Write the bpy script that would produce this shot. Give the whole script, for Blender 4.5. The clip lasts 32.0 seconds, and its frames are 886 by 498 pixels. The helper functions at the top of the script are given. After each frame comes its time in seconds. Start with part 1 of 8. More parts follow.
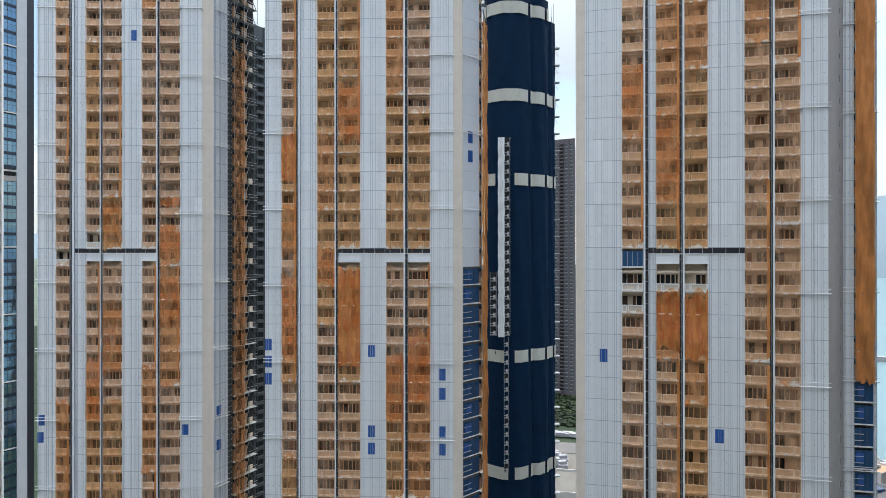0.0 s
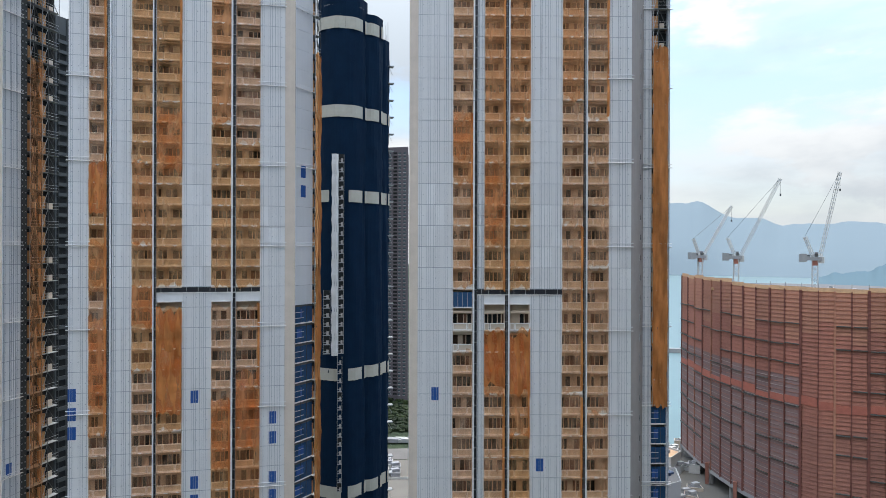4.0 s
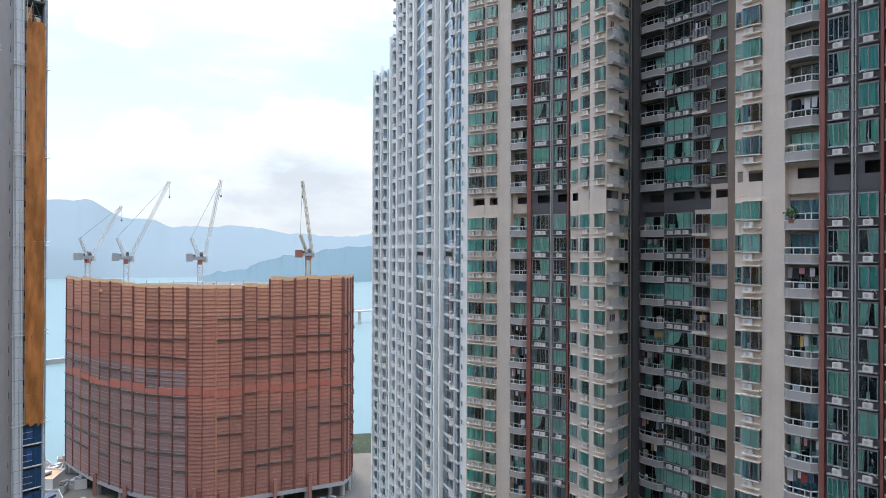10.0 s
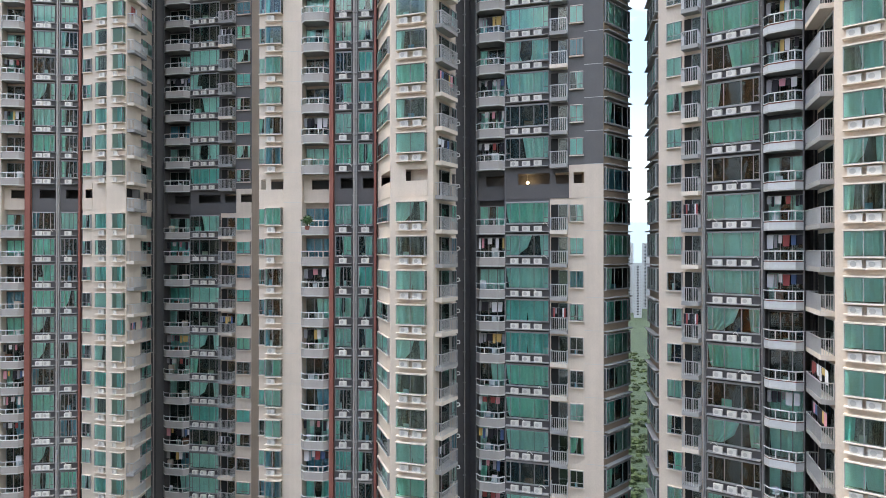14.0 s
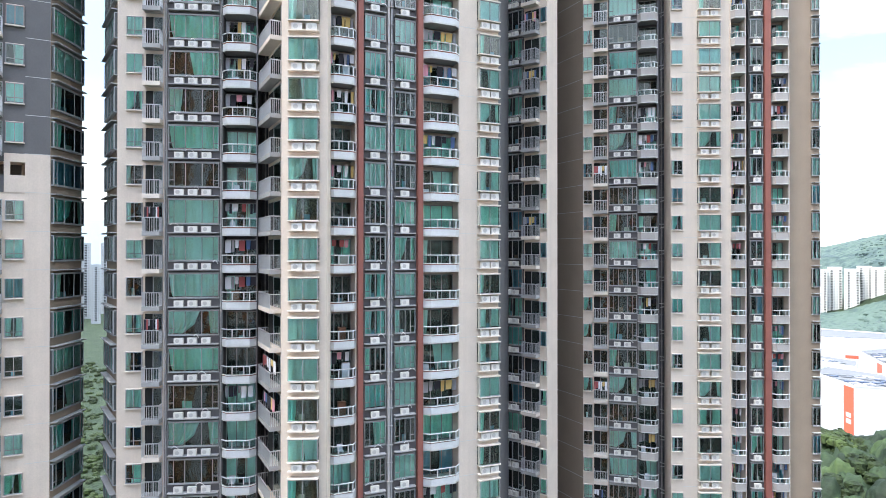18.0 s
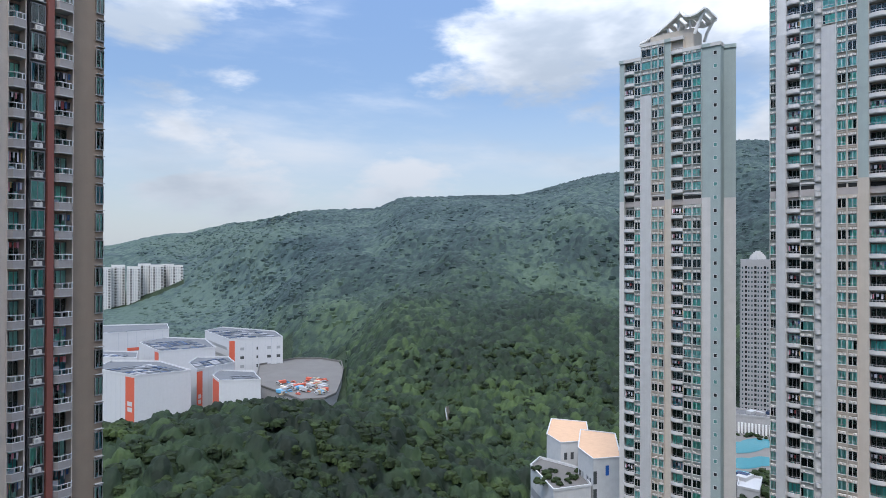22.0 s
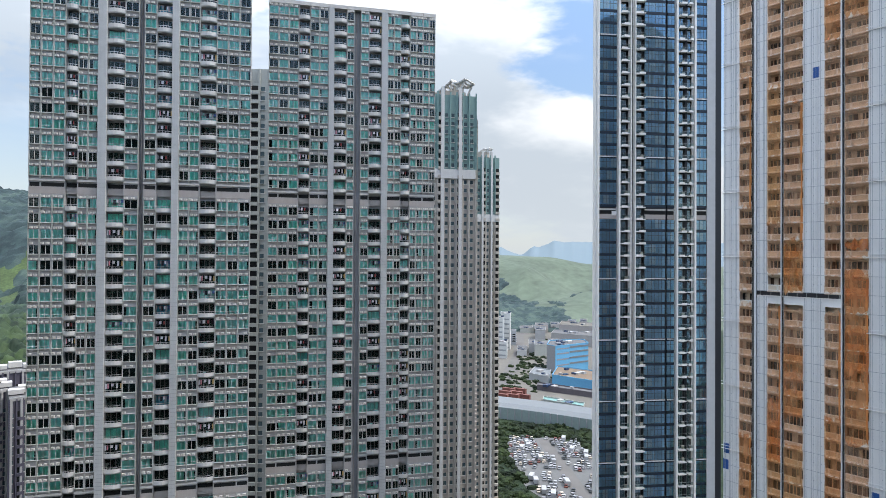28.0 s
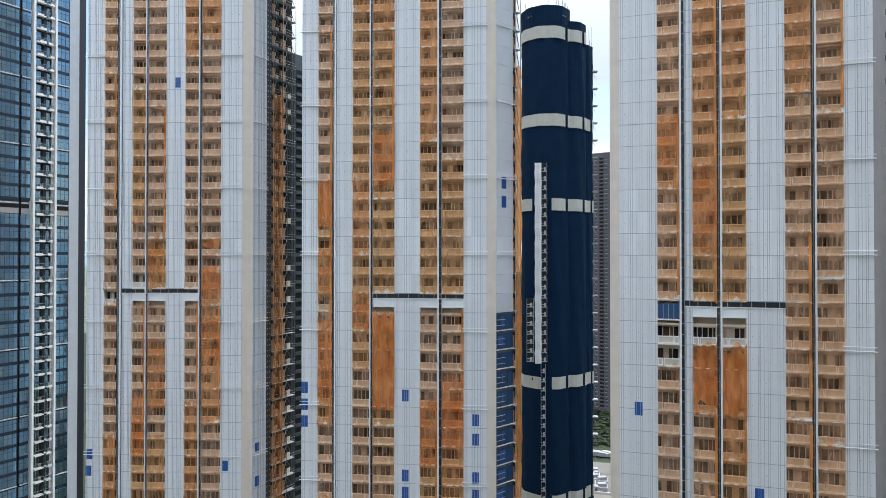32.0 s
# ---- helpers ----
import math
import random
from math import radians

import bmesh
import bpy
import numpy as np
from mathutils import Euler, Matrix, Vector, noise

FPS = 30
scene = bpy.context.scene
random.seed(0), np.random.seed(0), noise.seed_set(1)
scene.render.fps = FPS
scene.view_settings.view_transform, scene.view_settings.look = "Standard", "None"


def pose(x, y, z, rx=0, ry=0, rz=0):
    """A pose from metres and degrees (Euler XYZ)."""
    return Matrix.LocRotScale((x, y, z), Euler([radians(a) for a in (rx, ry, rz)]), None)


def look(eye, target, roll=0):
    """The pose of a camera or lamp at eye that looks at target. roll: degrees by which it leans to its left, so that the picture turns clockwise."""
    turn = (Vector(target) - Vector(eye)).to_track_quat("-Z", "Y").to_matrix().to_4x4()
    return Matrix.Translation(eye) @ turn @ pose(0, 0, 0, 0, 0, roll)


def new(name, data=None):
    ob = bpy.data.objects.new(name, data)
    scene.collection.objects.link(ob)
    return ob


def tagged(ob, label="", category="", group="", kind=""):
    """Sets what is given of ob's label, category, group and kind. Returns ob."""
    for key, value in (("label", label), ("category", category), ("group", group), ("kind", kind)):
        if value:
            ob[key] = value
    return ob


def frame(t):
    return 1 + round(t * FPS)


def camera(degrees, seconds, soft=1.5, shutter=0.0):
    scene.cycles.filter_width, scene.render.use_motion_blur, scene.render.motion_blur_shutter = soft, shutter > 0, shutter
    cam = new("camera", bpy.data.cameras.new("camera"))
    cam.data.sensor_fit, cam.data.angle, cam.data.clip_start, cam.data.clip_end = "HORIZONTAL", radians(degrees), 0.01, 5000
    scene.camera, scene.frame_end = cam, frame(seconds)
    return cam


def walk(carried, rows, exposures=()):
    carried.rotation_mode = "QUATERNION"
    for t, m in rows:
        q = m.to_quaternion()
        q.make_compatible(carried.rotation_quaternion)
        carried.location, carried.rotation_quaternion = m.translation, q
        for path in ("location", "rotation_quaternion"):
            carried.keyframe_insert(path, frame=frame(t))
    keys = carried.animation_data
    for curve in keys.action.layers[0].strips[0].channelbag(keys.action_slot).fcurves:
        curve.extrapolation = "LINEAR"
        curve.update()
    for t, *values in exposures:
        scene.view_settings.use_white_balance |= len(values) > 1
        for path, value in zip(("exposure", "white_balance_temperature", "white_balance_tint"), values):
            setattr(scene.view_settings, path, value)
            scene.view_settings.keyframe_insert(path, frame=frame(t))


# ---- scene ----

# ---- camera and its way: a rise, then one full turn on the spot ----
cam = camera(69.15, 32.0, soft=0.65)
EYE = 100.0
GROUND = -22.0
PATH = [
    (0, -0.465, 0.124, 93.625, -0.000, 0.036, 0.050),
    (0.5, -0.447, 0.111, 96.507, -0.090, -0.029, -0.018),
    (1, -0.526, 0.220, 99.223, -0.006, -0.102, -0.113),
    (1.5, -0.638, 0.353, 100.074, 0.082, -0.153, -0.180),
    (2, -0.657, 0.442, 100.038, -0.015, -0.131, -0.181),
    (2.5, -0.616, 0.472, 100.024, -0.768, -0.113, -0.179),
    (3, -0.531, 0.485, 99.970, -4.024, -0.079, -0.145),
    (3.5, -0.506, 0.475, 99.905, -9.625, -0.071, -0.159),
    (5.5, -0.291, 0.386, 99.743, -26.872, -0.028, -0.263),
    (6, -0.273, 0.305, 99.727, -31.279, -0.021, -0.293),
    (6.5, -0.141, 0.188, 99.625, -35.759, -0.123, -0.320),
    (7, -0.039, 0.126, 99.640, -39.665, -0.095, -0.322),
    (7.5, 0.042, 0.059, 99.662, -43.841, -0.018, -0.272),
    (8, 0.082, -0.030, 99.659, -48.368, 0.082, -0.250),
    (8.5, 0.086, -0.124, 99.643, -52.881, 0.092, -0.266),
    (9, 0.105, -0.185, 99.621, -57.308, 0.094, -0.265),
    (9.5, 0.121, -0.181, 99.563, -61.200, 0.096, -0.233),
    (10, 0.149, -0.133, 99.529, -65.351, 0.195, -0.229),
    (10.5, 0.194, -0.093, 99.511, -70.076, 0.207, -0.244),
    (11, 0.175, -0.079, 99.506, -74.787, 0.209, -0.244),
    (11.5, 0.172, -0.049, 99.540, -79.688, 0.228, -0.185),
    (12, 0.198, 0.008, 99.570, -84.755, 0.263, -0.144),
    (12.5, 0.235, 0.036, 99.604, -90.096, 0.258, -0.088),
    (13, 0.241, 0.061, 99.652, -95.583, 0.221, -0.055),
    (13.5, 0.276, 0.165, 99.714, -100.789, 0.210, -0.017),
    (14, 0.222, 0.215, 99.859, -106.061, 0.287, 0.002),
    (14.5, 0.176, 0.247, 99.889, -111.796, 0.241, 0.001),
    (16.5, 0.065, 0.053, 100.085, -133.752, 0.212, 0.046),
    (17, 0.053, 0.003, 100.146, -139.456, 0.227, 0.000),
    (17.5, 0.073, -0.025, 100.164, -145.419, 0.255, 0.004),
    (18, 0.100, -0.017, 100.147, -151.261, 0.329, -0.021),
    (18.5, 0.208, -0.019, 100.186, -157.147, 0.301, -0.013),
    (19, 0.230, 0.035, 100.231, -163.711, 0.276, -0.052),
    (19.5, 0.232, 0.083, 100.282, -170.937, 0.287, -0.067),
    (20, 0.091, 0.048, 100.339, -178.070, 0.222, -0.041),
    (20.5, 0.120, -0.002, 100.373, -185.680, 0.232, -0.107),
    (21, 0.046, -0.091, 100.359, -193.633, 0.275, -0.180),
    (21.5, -0.029, -0.071, 100.317, -201.469, 0.225, -0.132),
    (22, -0.080, 0.003, 100.281, -209.396, 0.264, -0.110),
    (22.5, -0.124, 0.008, 100.282, -217.291, 0.284, -0.083),
    (23, -0.127, -0.042, 100.259, -225.110, 0.273, -0.088),
    (23.5, -0.139, -0.161, 100.209, -232.980, 0.295, -0.097),
    (24, -0.141, -0.228, 100.168, -240.902, 0.327, -0.110),
    (24.5, -0.186, -0.311, 100.117, -248.896, 0.318, -0.143),
    (25, -0.198, -0.355, 100.104, -256.803, 0.358, -0.187),
    (25.5, -0.123, -0.334, 100.104, -264.463, 0.439, -0.164),
    (27.5, 0.072, -0.201, 100.067, -296.180, 0.535, -0.290),
    (28, 0.080, -0.142, 100.109, -304.038, 0.547, -0.315),
    (28.5, 0.200, -0.161, 100.120, -311.835, 0.544, -0.332),
    (29, 0.220, -0.120, 100.129, -319.667, 0.548, -0.247),
    (29.5, 0.272, -0.148, 100.128, -327.529, 0.574, -0.144),
    (30, 0.286, -0.270, 100.121, -335.023, 0.601, -0.105),
    (30.5, 0.356, -0.327, 100.103, -341.808, 0.620, -0.120),
    (31, 0.416, -0.339, 100.106, -348.162, 0.632, -0.052),
    (31.5, 0.454, -0.339, 100.065, -353.593, 0.640, -0.032),
    (32, 0.481, -0.316, 100.019, -356.497, 0.586, -0.023),
]
EXPOSURES = [(0.0, 1.31, 6800, 9), (2.5, 1.18, 6800, 9.5), (5.0, 1.03, 6700, 11), (7.0, 0.97, 6700, 11), (8.5, 1.03, 6600, 11), (10.0, 1.35, 6600, 12), (11.0, 1.35, 6600, 10), (13.0, 1.8, 7150, 12), (14.5, 2.05, 7000, 11), (17.0, 2.3, 6750, 10),
             (18.5, 2.13, 6650, 11), (20.0, 1.39, 6400, 13), (22.0, 0.78, 6150, 13), (23.5, 0.72, 6200, 13), (25.0, 0.95, 6350, 12), (27.5, 1.13, 6650, 11), (28.0, 1.1, 6600, 11), (30.0, 1.05, 6700, 12), (31.0, 1.08, 6800, 11), (32.0, 1.37, 6800, 9)]
walk(cam, [(t, pose(x, y, z, 90 + p, r, w)) for t, x, y, z, w, p, r in PATH], exposures=EXPOSURES)

# ---- world, sun ----
world = bpy.data.worlds.new("world")
scene.world = world
world.use_nodes = True
wn, wl = world.node_tree.nodes, world.node_tree.links
wn.clear()


def wnode(kind, **props):
    n = wn.new(kind)
    for key, val in props.items():
        if key in n.inputs:
            n.inputs[key].default_value = val
    return n


SUN_AZ, SUN_EL = 40.0, 58.0
sky = wn.new("ShaderNodeTexSky")
sky.sky_type = "NISHITA"
sky.sun_disc = False
sky.sun_elevation = radians(SUN_EL)
sky.sun_rotation = radians(SUN_AZ)
sky.air_density, sky.dust_density, sky.ozone_density = 1.0, 0.7, 1.5
geo = wn.new("ShaderNodeTexCoord")
sep = wn.new("ShaderNodeSeparateXYZ")
wl.new(geo.outputs["Generated"], sep.inputs[0])
hgt = wnode("ShaderNodeMath"); hgt.operation = "MAXIMUM"; hgt.inputs[1].default_value = 0.02
wl.new(sep.outputs["Z"], hgt.inputs[0])


def cloud_field(lift, scale, detail, flat):
    """Heaped clouds: noise over the sky, pressed flat towards the horizon; lift looks that far above."""
    mp = wn.new("ShaderNodeMapping")
    mp.inputs["Location"].default_value = (CLOUD_SEED[0], CLOUD_SEED[1], CLOUD_SEED[2] + lift * flat)
    mp.inputs["Scale"].default_value = (1, 1, flat)
    wl.new(geo.outputs["Generated"], mp.inputs["Vector"])
    n = wnode("ShaderNodeTexNoise", Scale=scale, Detail=detail, Roughness=0.56, Distortion=0.1)
    wl.new(mp.outputs[0], n.inputs["Vector"])
    return n.outputs["Fac"]


def wrange(value, a, b, c, d, smooth_step=True):
    r = wn.new("ShaderNodeMapRange")
    r.interpolation_type = "SMOOTHSTEP" if smooth_step else "LINEAR"
    for key, val in zip(("From Min", "From Max", "To Min", "To Max"), (a, b, c, d)):
        r.inputs[key].default_value = val
    wl.new(value, r.inputs["Value"])
    return r.outputs[0]


CLOUD_SEED = (0.35, 1.1, 0.2)
here, above = cloud_field(0.0, 2.1, 10.0, 2.6), cloud_field(0.075, 2.1, 6.0, 2.6)
thin = cloud_field(0.4, 1.3, 8.0, 4.5)
cover = wn.new("ShaderNodeMath"); cover.operation = "MAXIMUM"
wl.new(wrange(here, 0.46, 0.55, 0.0, 1.0), cover.inputs[0])
wl.new(wrange(thin, 0.48, 0.68, 0.0, 0.8), cover.inputs[1])
shade = wn.new("ShaderNodeMix"); shade.data_type = "RGBA"
shade.inputs["A"].default_value, shade.inputs["B"].default_value = (4.5, 5.2, 6.0, 1), (8.3, 8.7, 9.1, 1)
wl.new(wrange(above, 0.60, 0.42, 0.0, 1.0), shade.inputs["Factor"])
air = wn.new("ShaderNodeVectorMath"); air.operation = "SCALE"; air.inputs["Scale"].default_value = 1.35
wl.new(sky.outputs[0], air.inputs[0])
clouded = wn.new("ShaderNodeMix"); clouded.data_type = "RGBA"
wl.new(cover.outputs[0], clouded.inputs["Factor"])
wl.new(air.outputs[0], clouded.inputs["A"]); wl.new(shade.outputs["Result"], clouded.inputs["B"])
# the veil of haze thickens towards the horizon
mixc = wn.new("ShaderNodeMix"); mixc.data_type = "RGBA"
wl.new(wrange(sep.outputs["Z"], 0.0, 0.24, 0.8, 0.0, False), mixc.inputs["Factor"])
wl.new(clouded.outputs["Result"], mixc.inputs["A"])
mixc.inputs["B"].default_value = (6.6, 7.3, 7.9, 1)
# an overcast sky is brightest overhead
sq = wnode("ShaderNodeMath"); sq.operation = "POWER"; sq.inputs[1].default_value = 2.0
wl.new(hgt.outputs[0], sq.inputs[0])
zen = wnode("ShaderNodeMath"); zen.operation = "MULTIPLY_ADD"; zen.inputs[1].default_value, zen.inputs[2].default_value = 2.5, 0.5
wl.new(sq.outputs[0], zen.inputs[0])
lum = wn.new("ShaderNodeVectorMath"); lum.operation = "SCALE"
wl.new(mixc.outputs["Result"], lum.inputs[0]); wl.new(zen.outputs[0], lum.inputs["Scale"])
bg = wn.new("ShaderNodeBackground")
bg.inputs["Strength"].default_value = 0.1
wl.new(lum.outputs[0], bg.inputs["Color"])
wo = wn.new("ShaderNodeOutputWorld")
wl.new(bg.outputs[0], wo.inputs["Surface"])

sun_data = bpy.data.lights.new("sun", "SUN")
sun_data.energy, sun_data.angle, sun_data.color = 1.4, radians(14), (1.0, 0.95, 0.88)
sun = new("sun", sun_data)
sun.matrix_world = look((0, 0, 400), (-math.sin(radians(SUN_AZ)) * 300 * math.cos(radians(SUN_EL)), -math.cos(radians(SUN_AZ)) * 300 * math.cos(radians(SUN_EL)), 400 - 300 * math.sin(radians(SUN_EL))))

# ---- materials ----
MATS = {}


def mat(name, color, rough=0.8, metal=0.0, var=0.12, scale=0.6, fine=9.0, bump=0.0, spec=0.4, streak=0.0, rnd=0.0):
    """A surface with colour variation at two scales, vertical rain streaks and, where pieces repeat, a shift from piece to piece."""
    m = bpy.data.materials.new(name)
    m.use_nodes = True
    nt = m.node_tree
    b = nt.nodes["Principled BSDF"]
    b.inputs["Roughness"].default_value, b.inputs["Metallic"].default_value = rough, metal
    b.inputs["Specular IOR Level"].default_value = spec
    g = nt.nodes.new("ShaderNodeNewGeometry")
    n1 = nt.nodes.new("ShaderNodeTexNoise")
    n1.inputs["Scale"].default_value, n1.inputs["Detail"].default_value = scale, 5.0
    nt.links.new(g.outputs["Position"], n1.inputs["Vector"])
    n2 = nt.nodes.new("ShaderNodeTexNoise")
    n2.inputs["Scale"].default_value, n2.inputs["Detail"].default_value = fine, 4.0
    nt.links.new(g.outputs["Position"], n2.inputs["Vector"])
    add = nt.nodes.new("ShaderNodeMath"); add.operation = "ADD"
    nt.links.new(n1.outputs["Fac"], add.inputs[0]); nt.links.new(n2.outputs["Fac"], add.inputs[1])
    val = add.outputs[0]
    if streak:
        mp = nt.nodes.new("ShaderNodeMapping")
        mp.inputs["Scale"].default_value = (2.2, 2.2, 0.05)
        nt.links.new(g.outputs["Position"], mp.inputs["Vector"])
        n3 = nt.nodes.new("ShaderNodeTexNoise"); n3.inputs["Scale"].default_value = 1.0; n3.inputs["Detail"].default_value = 6.0
        nt.links.new(mp.outputs[0], n3.inputs["Vector"])
        ma = nt.nodes.new("ShaderNodeMath"); ma.operation = "MULTIPLY_ADD"
        ma.inputs[1].default_value = streak / max(var, 0.01)
        nt.links.new(n3.outputs["Fac"], ma.inputs[0]); nt.links.new(val, ma.inputs[2])
        val = ma.outputs[0]
        off = 1.0 + 0.5 * streak / max(var, 0.01)
    else:
        off = 1.0
    if rnd:
        oi = nt.nodes.new("ShaderNodeObjectInfo")
        mr = nt.nodes.new("ShaderNodeMath"); mr.operation = "MULTIPLY_ADD"; mr.inputs[1].default_value = rnd / max(var, 0.01)
        nt.links.new(oi.outputs["Random"], mr.inputs[0]); nt.links.new(val, mr.inputs[2])
        val = mr.outputs[0]
        off += 0.5 * rnd / max(var, 0.01)
    k = nt.nodes.new("ShaderNodeMath"); k.operation = "MULTIPLY_ADD"
    k.inputs[1].default_value, k.inputs[2].default_value = 2 * var, 1.0 - 2 * var * off
    nt.links.new(val, k.inputs[0])
    mx = nt.nodes.new("ShaderNodeVectorMath"); mx.operation = "SCALE"
    mx.inputs[0].default_value = color
    nt.links.new(k.outputs[0], mx.inputs["Scale"])
    nt.links.new(mx.outputs[0], b.inputs["Base Color"])
    if bump:
        bp = nt.nodes.new("ShaderNodeBump")
        bp.inputs["Strength"].default_value, bp.inputs["Distance"].default_value = bump, 0.05
        nt.links.new(n2.outputs["Fac"], bp.inputs["Height"])
        nt.links.new(bp.outputs[0], b.inputs["Normal"])
    MATS[name] = m
    return name


def pane_mat(name, tint, gloss=0.22, rough=0.03, sheen=(0.9, 0.97, 0.95)):
    """Window glass: tinted clear glass with a mirror sheen that grows at grazing angles."""
    m = bpy.data.materials.new(name)
    m.use_nodes = True
    nt = m.node_tree
    nt.nodes.clear()
    tr = nt.nodes.new("ShaderNodeBsdfTransparent"); tr.inputs[0].default_value = (*tint, 1)
    gl = nt.nodes.new("ShaderNodeBsdfGlossy"); gl.inputs["Color"].default_value = (*sheen, 1); gl.inputs["Roughness"].default_value = rough
    lw = nt.nodes.new("ShaderNodeFresnel"); lw.inputs["IOR"].default_value = 1.45 + gloss
    g = nt.nodes.new("ShaderNodeNewGeometry")
    nz = nt.nodes.new("ShaderNodeTexNoise"); nz.inputs["Scale"].default_value = 0.7
    nt.links.new(g.outputs["Position"], nz.inputs["Vector"])
    bp = nt.nodes.new("ShaderNodeBump"); bp.inputs["Strength"].default_value = 0.06; bp.inputs["Distance"].default_value = 0.2
    nt.links.new(nz.outputs["Fac"], bp.inputs["Height"]); nt.links.new(bp.outputs[0], gl.inputs["Normal"])
    mx = nt.nodes.new("ShaderNodeMixShader")
    nt.links.new(lw.outputs[0], mx.inputs[0]); nt.links.new(tr.outputs[0], mx.inputs[1]); nt.links.new(gl.outputs[0], mx.inputs[2])
    o = nt.nodes.new("ShaderNodeOutputMaterial")
    nt.links.new(mx.outputs[0], o.inputs[0])
    MATS[name] = m
    return name


def net_mat(name, color, cover=0.55, scale=1.0, through_tint=(1.0, 0.70, 0.40)):
    """Woven scaffold netting: strands cover a share of it, folds make it denser in places."""
    m = bpy.data.materials.new(name)
    m.use_nodes = True
    nt = m.node_tree
    b = nt.nodes["Principled BSDF"]
    b.inputs["Roughness"].default_value = 0.7
    tr = nt.nodes.new("ShaderNodeBsdfTransparent"); tr.inputs[0].default_value = (*through_tint, 1)
    g = nt.nodes.new("ShaderNodeNewGeometry")
    n1 = nt.nodes.new("ShaderNodeTexNoise"); n1.inputs["Scale"].default_value = 0.45 * scale; n1.inputs["Detail"].default_value = 6.0
    mp = nt.nodes.new("ShaderNodeMapping"); mp.inputs["Scale"].default_value = (1.6, 1.6, 0.5)
    nt.links.new(g.outputs["Position"], mp.inputs[0]); nt.links.new(mp.outputs[0], n1.inputs["Vector"])
    rmp = nt.nodes.new("ShaderNodeMapRange")
    rmp.inputs["From Min"].default_value, rmp.inputs["From Max"].default_value = 0.3, 0.7
    rmp.inputs["To Min"].default_value, rmp.inputs["To Max"].default_value = max(0, cover - 0.2), min(1, cover + 0.2)
    nt.links.new(n1.outputs["Fac"], rmp.inputs["Value"])
    sc = nt.nodes.new("ShaderNodeVectorMath"); sc.operation = "SCALE"; sc.inputs[0].default_value = color
    k = nt.nodes.new("ShaderNodeMapRange"); k.inputs["To Min"].default_value, k.inputs["To Max"].default_value = 0.7, 1.3
    nt.links.new(n1.outputs["Fac"], k.inputs["Value"]); nt.links.new(k.outputs[0], sc.inputs["Scale"])
    nt.links.new(sc.outputs[0], b.inputs["Base Color"])
    mx = nt.nodes.new("ShaderNodeMixShader")
    nt.links.new(rmp.outputs[0], mx.inputs[0]); nt.links.new(tr.outputs[0], mx.inputs[1]); nt.links.new(b.outputs[0], mx.inputs[2])
    nt.links.new(mx.outputs[0], nt.nodes["Material Output"].inputs[0])
    MATS[name] = m
    return name


mat("beige", (0.60, 0.505, 0.42), 0.85, streak=0.10)
mat("beige_tile", (0.67, 0.585, 0.50), 0.75, streak=0.08)
mat("dark_tile", (0.098, 0.092, 0.094), 0.7, streak=0.03, var=0.15)
mat("charcoal", (0.12, 0.115, 0.115), 0.7, var=0.15)
mat("brown_tile", (0.28, 0.215, 0.16), 0.75, streak=0.06)
mat("concrete", (0.33, 0.32, 0.31), 0.85, streak=0.08, bump=0.2)
mat("warm_grey", (0.36, 0.33, 0.31), 0.85, streak=0.08)
mat("white_paint", (0.78, 0.76, 0.73), 0.7, streak=0.05, var=0.08)
mat("panel_white", (0.74, 0.745, 0.75), 0.45, var=0.05, streak=0.05, rnd=0.06)
mat("panel_joint", (0.34, 0.37, 0.41), 0.6)
mat("rail_white", (0.53, 0.54, 0.54), 0.45)
mat("balcony_pale", (0.56, 0.555, 0.55), 0.75, streak=0.08)
mat("rail_metal", (0.55, 0.56, 0.57), 0.4, 0.6)
mat("frame_light", (0.55, 0.56, 0.55), 0.5)
mat("frame_grey", (0.30, 0.31, 0.31), 0.45)
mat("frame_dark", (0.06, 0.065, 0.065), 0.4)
mat("red_fin", (0.24, 0.085, 0.065), 0.7, streak=0.06)
# sheets behind windows and openings: the interior's shade put into the colour
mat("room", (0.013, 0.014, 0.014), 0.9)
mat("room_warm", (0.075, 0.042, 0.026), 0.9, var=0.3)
mat("frame_pale", (0.60, 0.61, 0.60), 0.5, rnd=0.08)
mat("curtain_teal", (0.40, 0.76, 0.74), 0.9)
mat("fin_grey", (0.44, 0.455, 0.47), 0.6, streak=0.06)
mat("balcony_grey", (0.58, 0.565, 0.54), 0.8, streak=0.05)
mat("tan_light", (0.46, 0.41, 0.345), 0.85, streak=0.07)
mat("curtain_white", (0.90, 0.92, 0.89), 0.9)
mat("curtain_green", (0.62, 0.88, 0.78), 0.9)
mat("curtain_blue", (0.18, 0.36, 0.50), 0.9)
mat("curtain_warm", (0.55, 0.47, 0.38), 0.9)
mat("aircon", (0.64, 0.61, 0.56), 0.6, var=0.06, rnd=0.08)
mat("aircon_grille", (0.42, 0.40, 0.37), 0.6)
mat("orange_wrap", (0.52, 0.26, 0.10), 0.6, var=0.2, streak=0.06)
mat("balcony_wrap", (0.62, 0.50, 0.40), 0.6, var=0.12, rnd=0.1)
mat("balcony_infill", (0.61, 0.52, 0.42), 0.4, var=0.1, rnd=0.1)
mat("plaster", (0.56, 0.45, 0.34), 0.8, var=0.1)
mat("wood_door", (0.16, 0.075, 0.04), 0.5)
mat("blue_film", (0.015, 0.085, 0.30), 0.35, var=0.15)
mat("blue_glass", (0.02, 0.07, 0.16), 0.1, var=0.3, scale=0.3, spec=0.6)
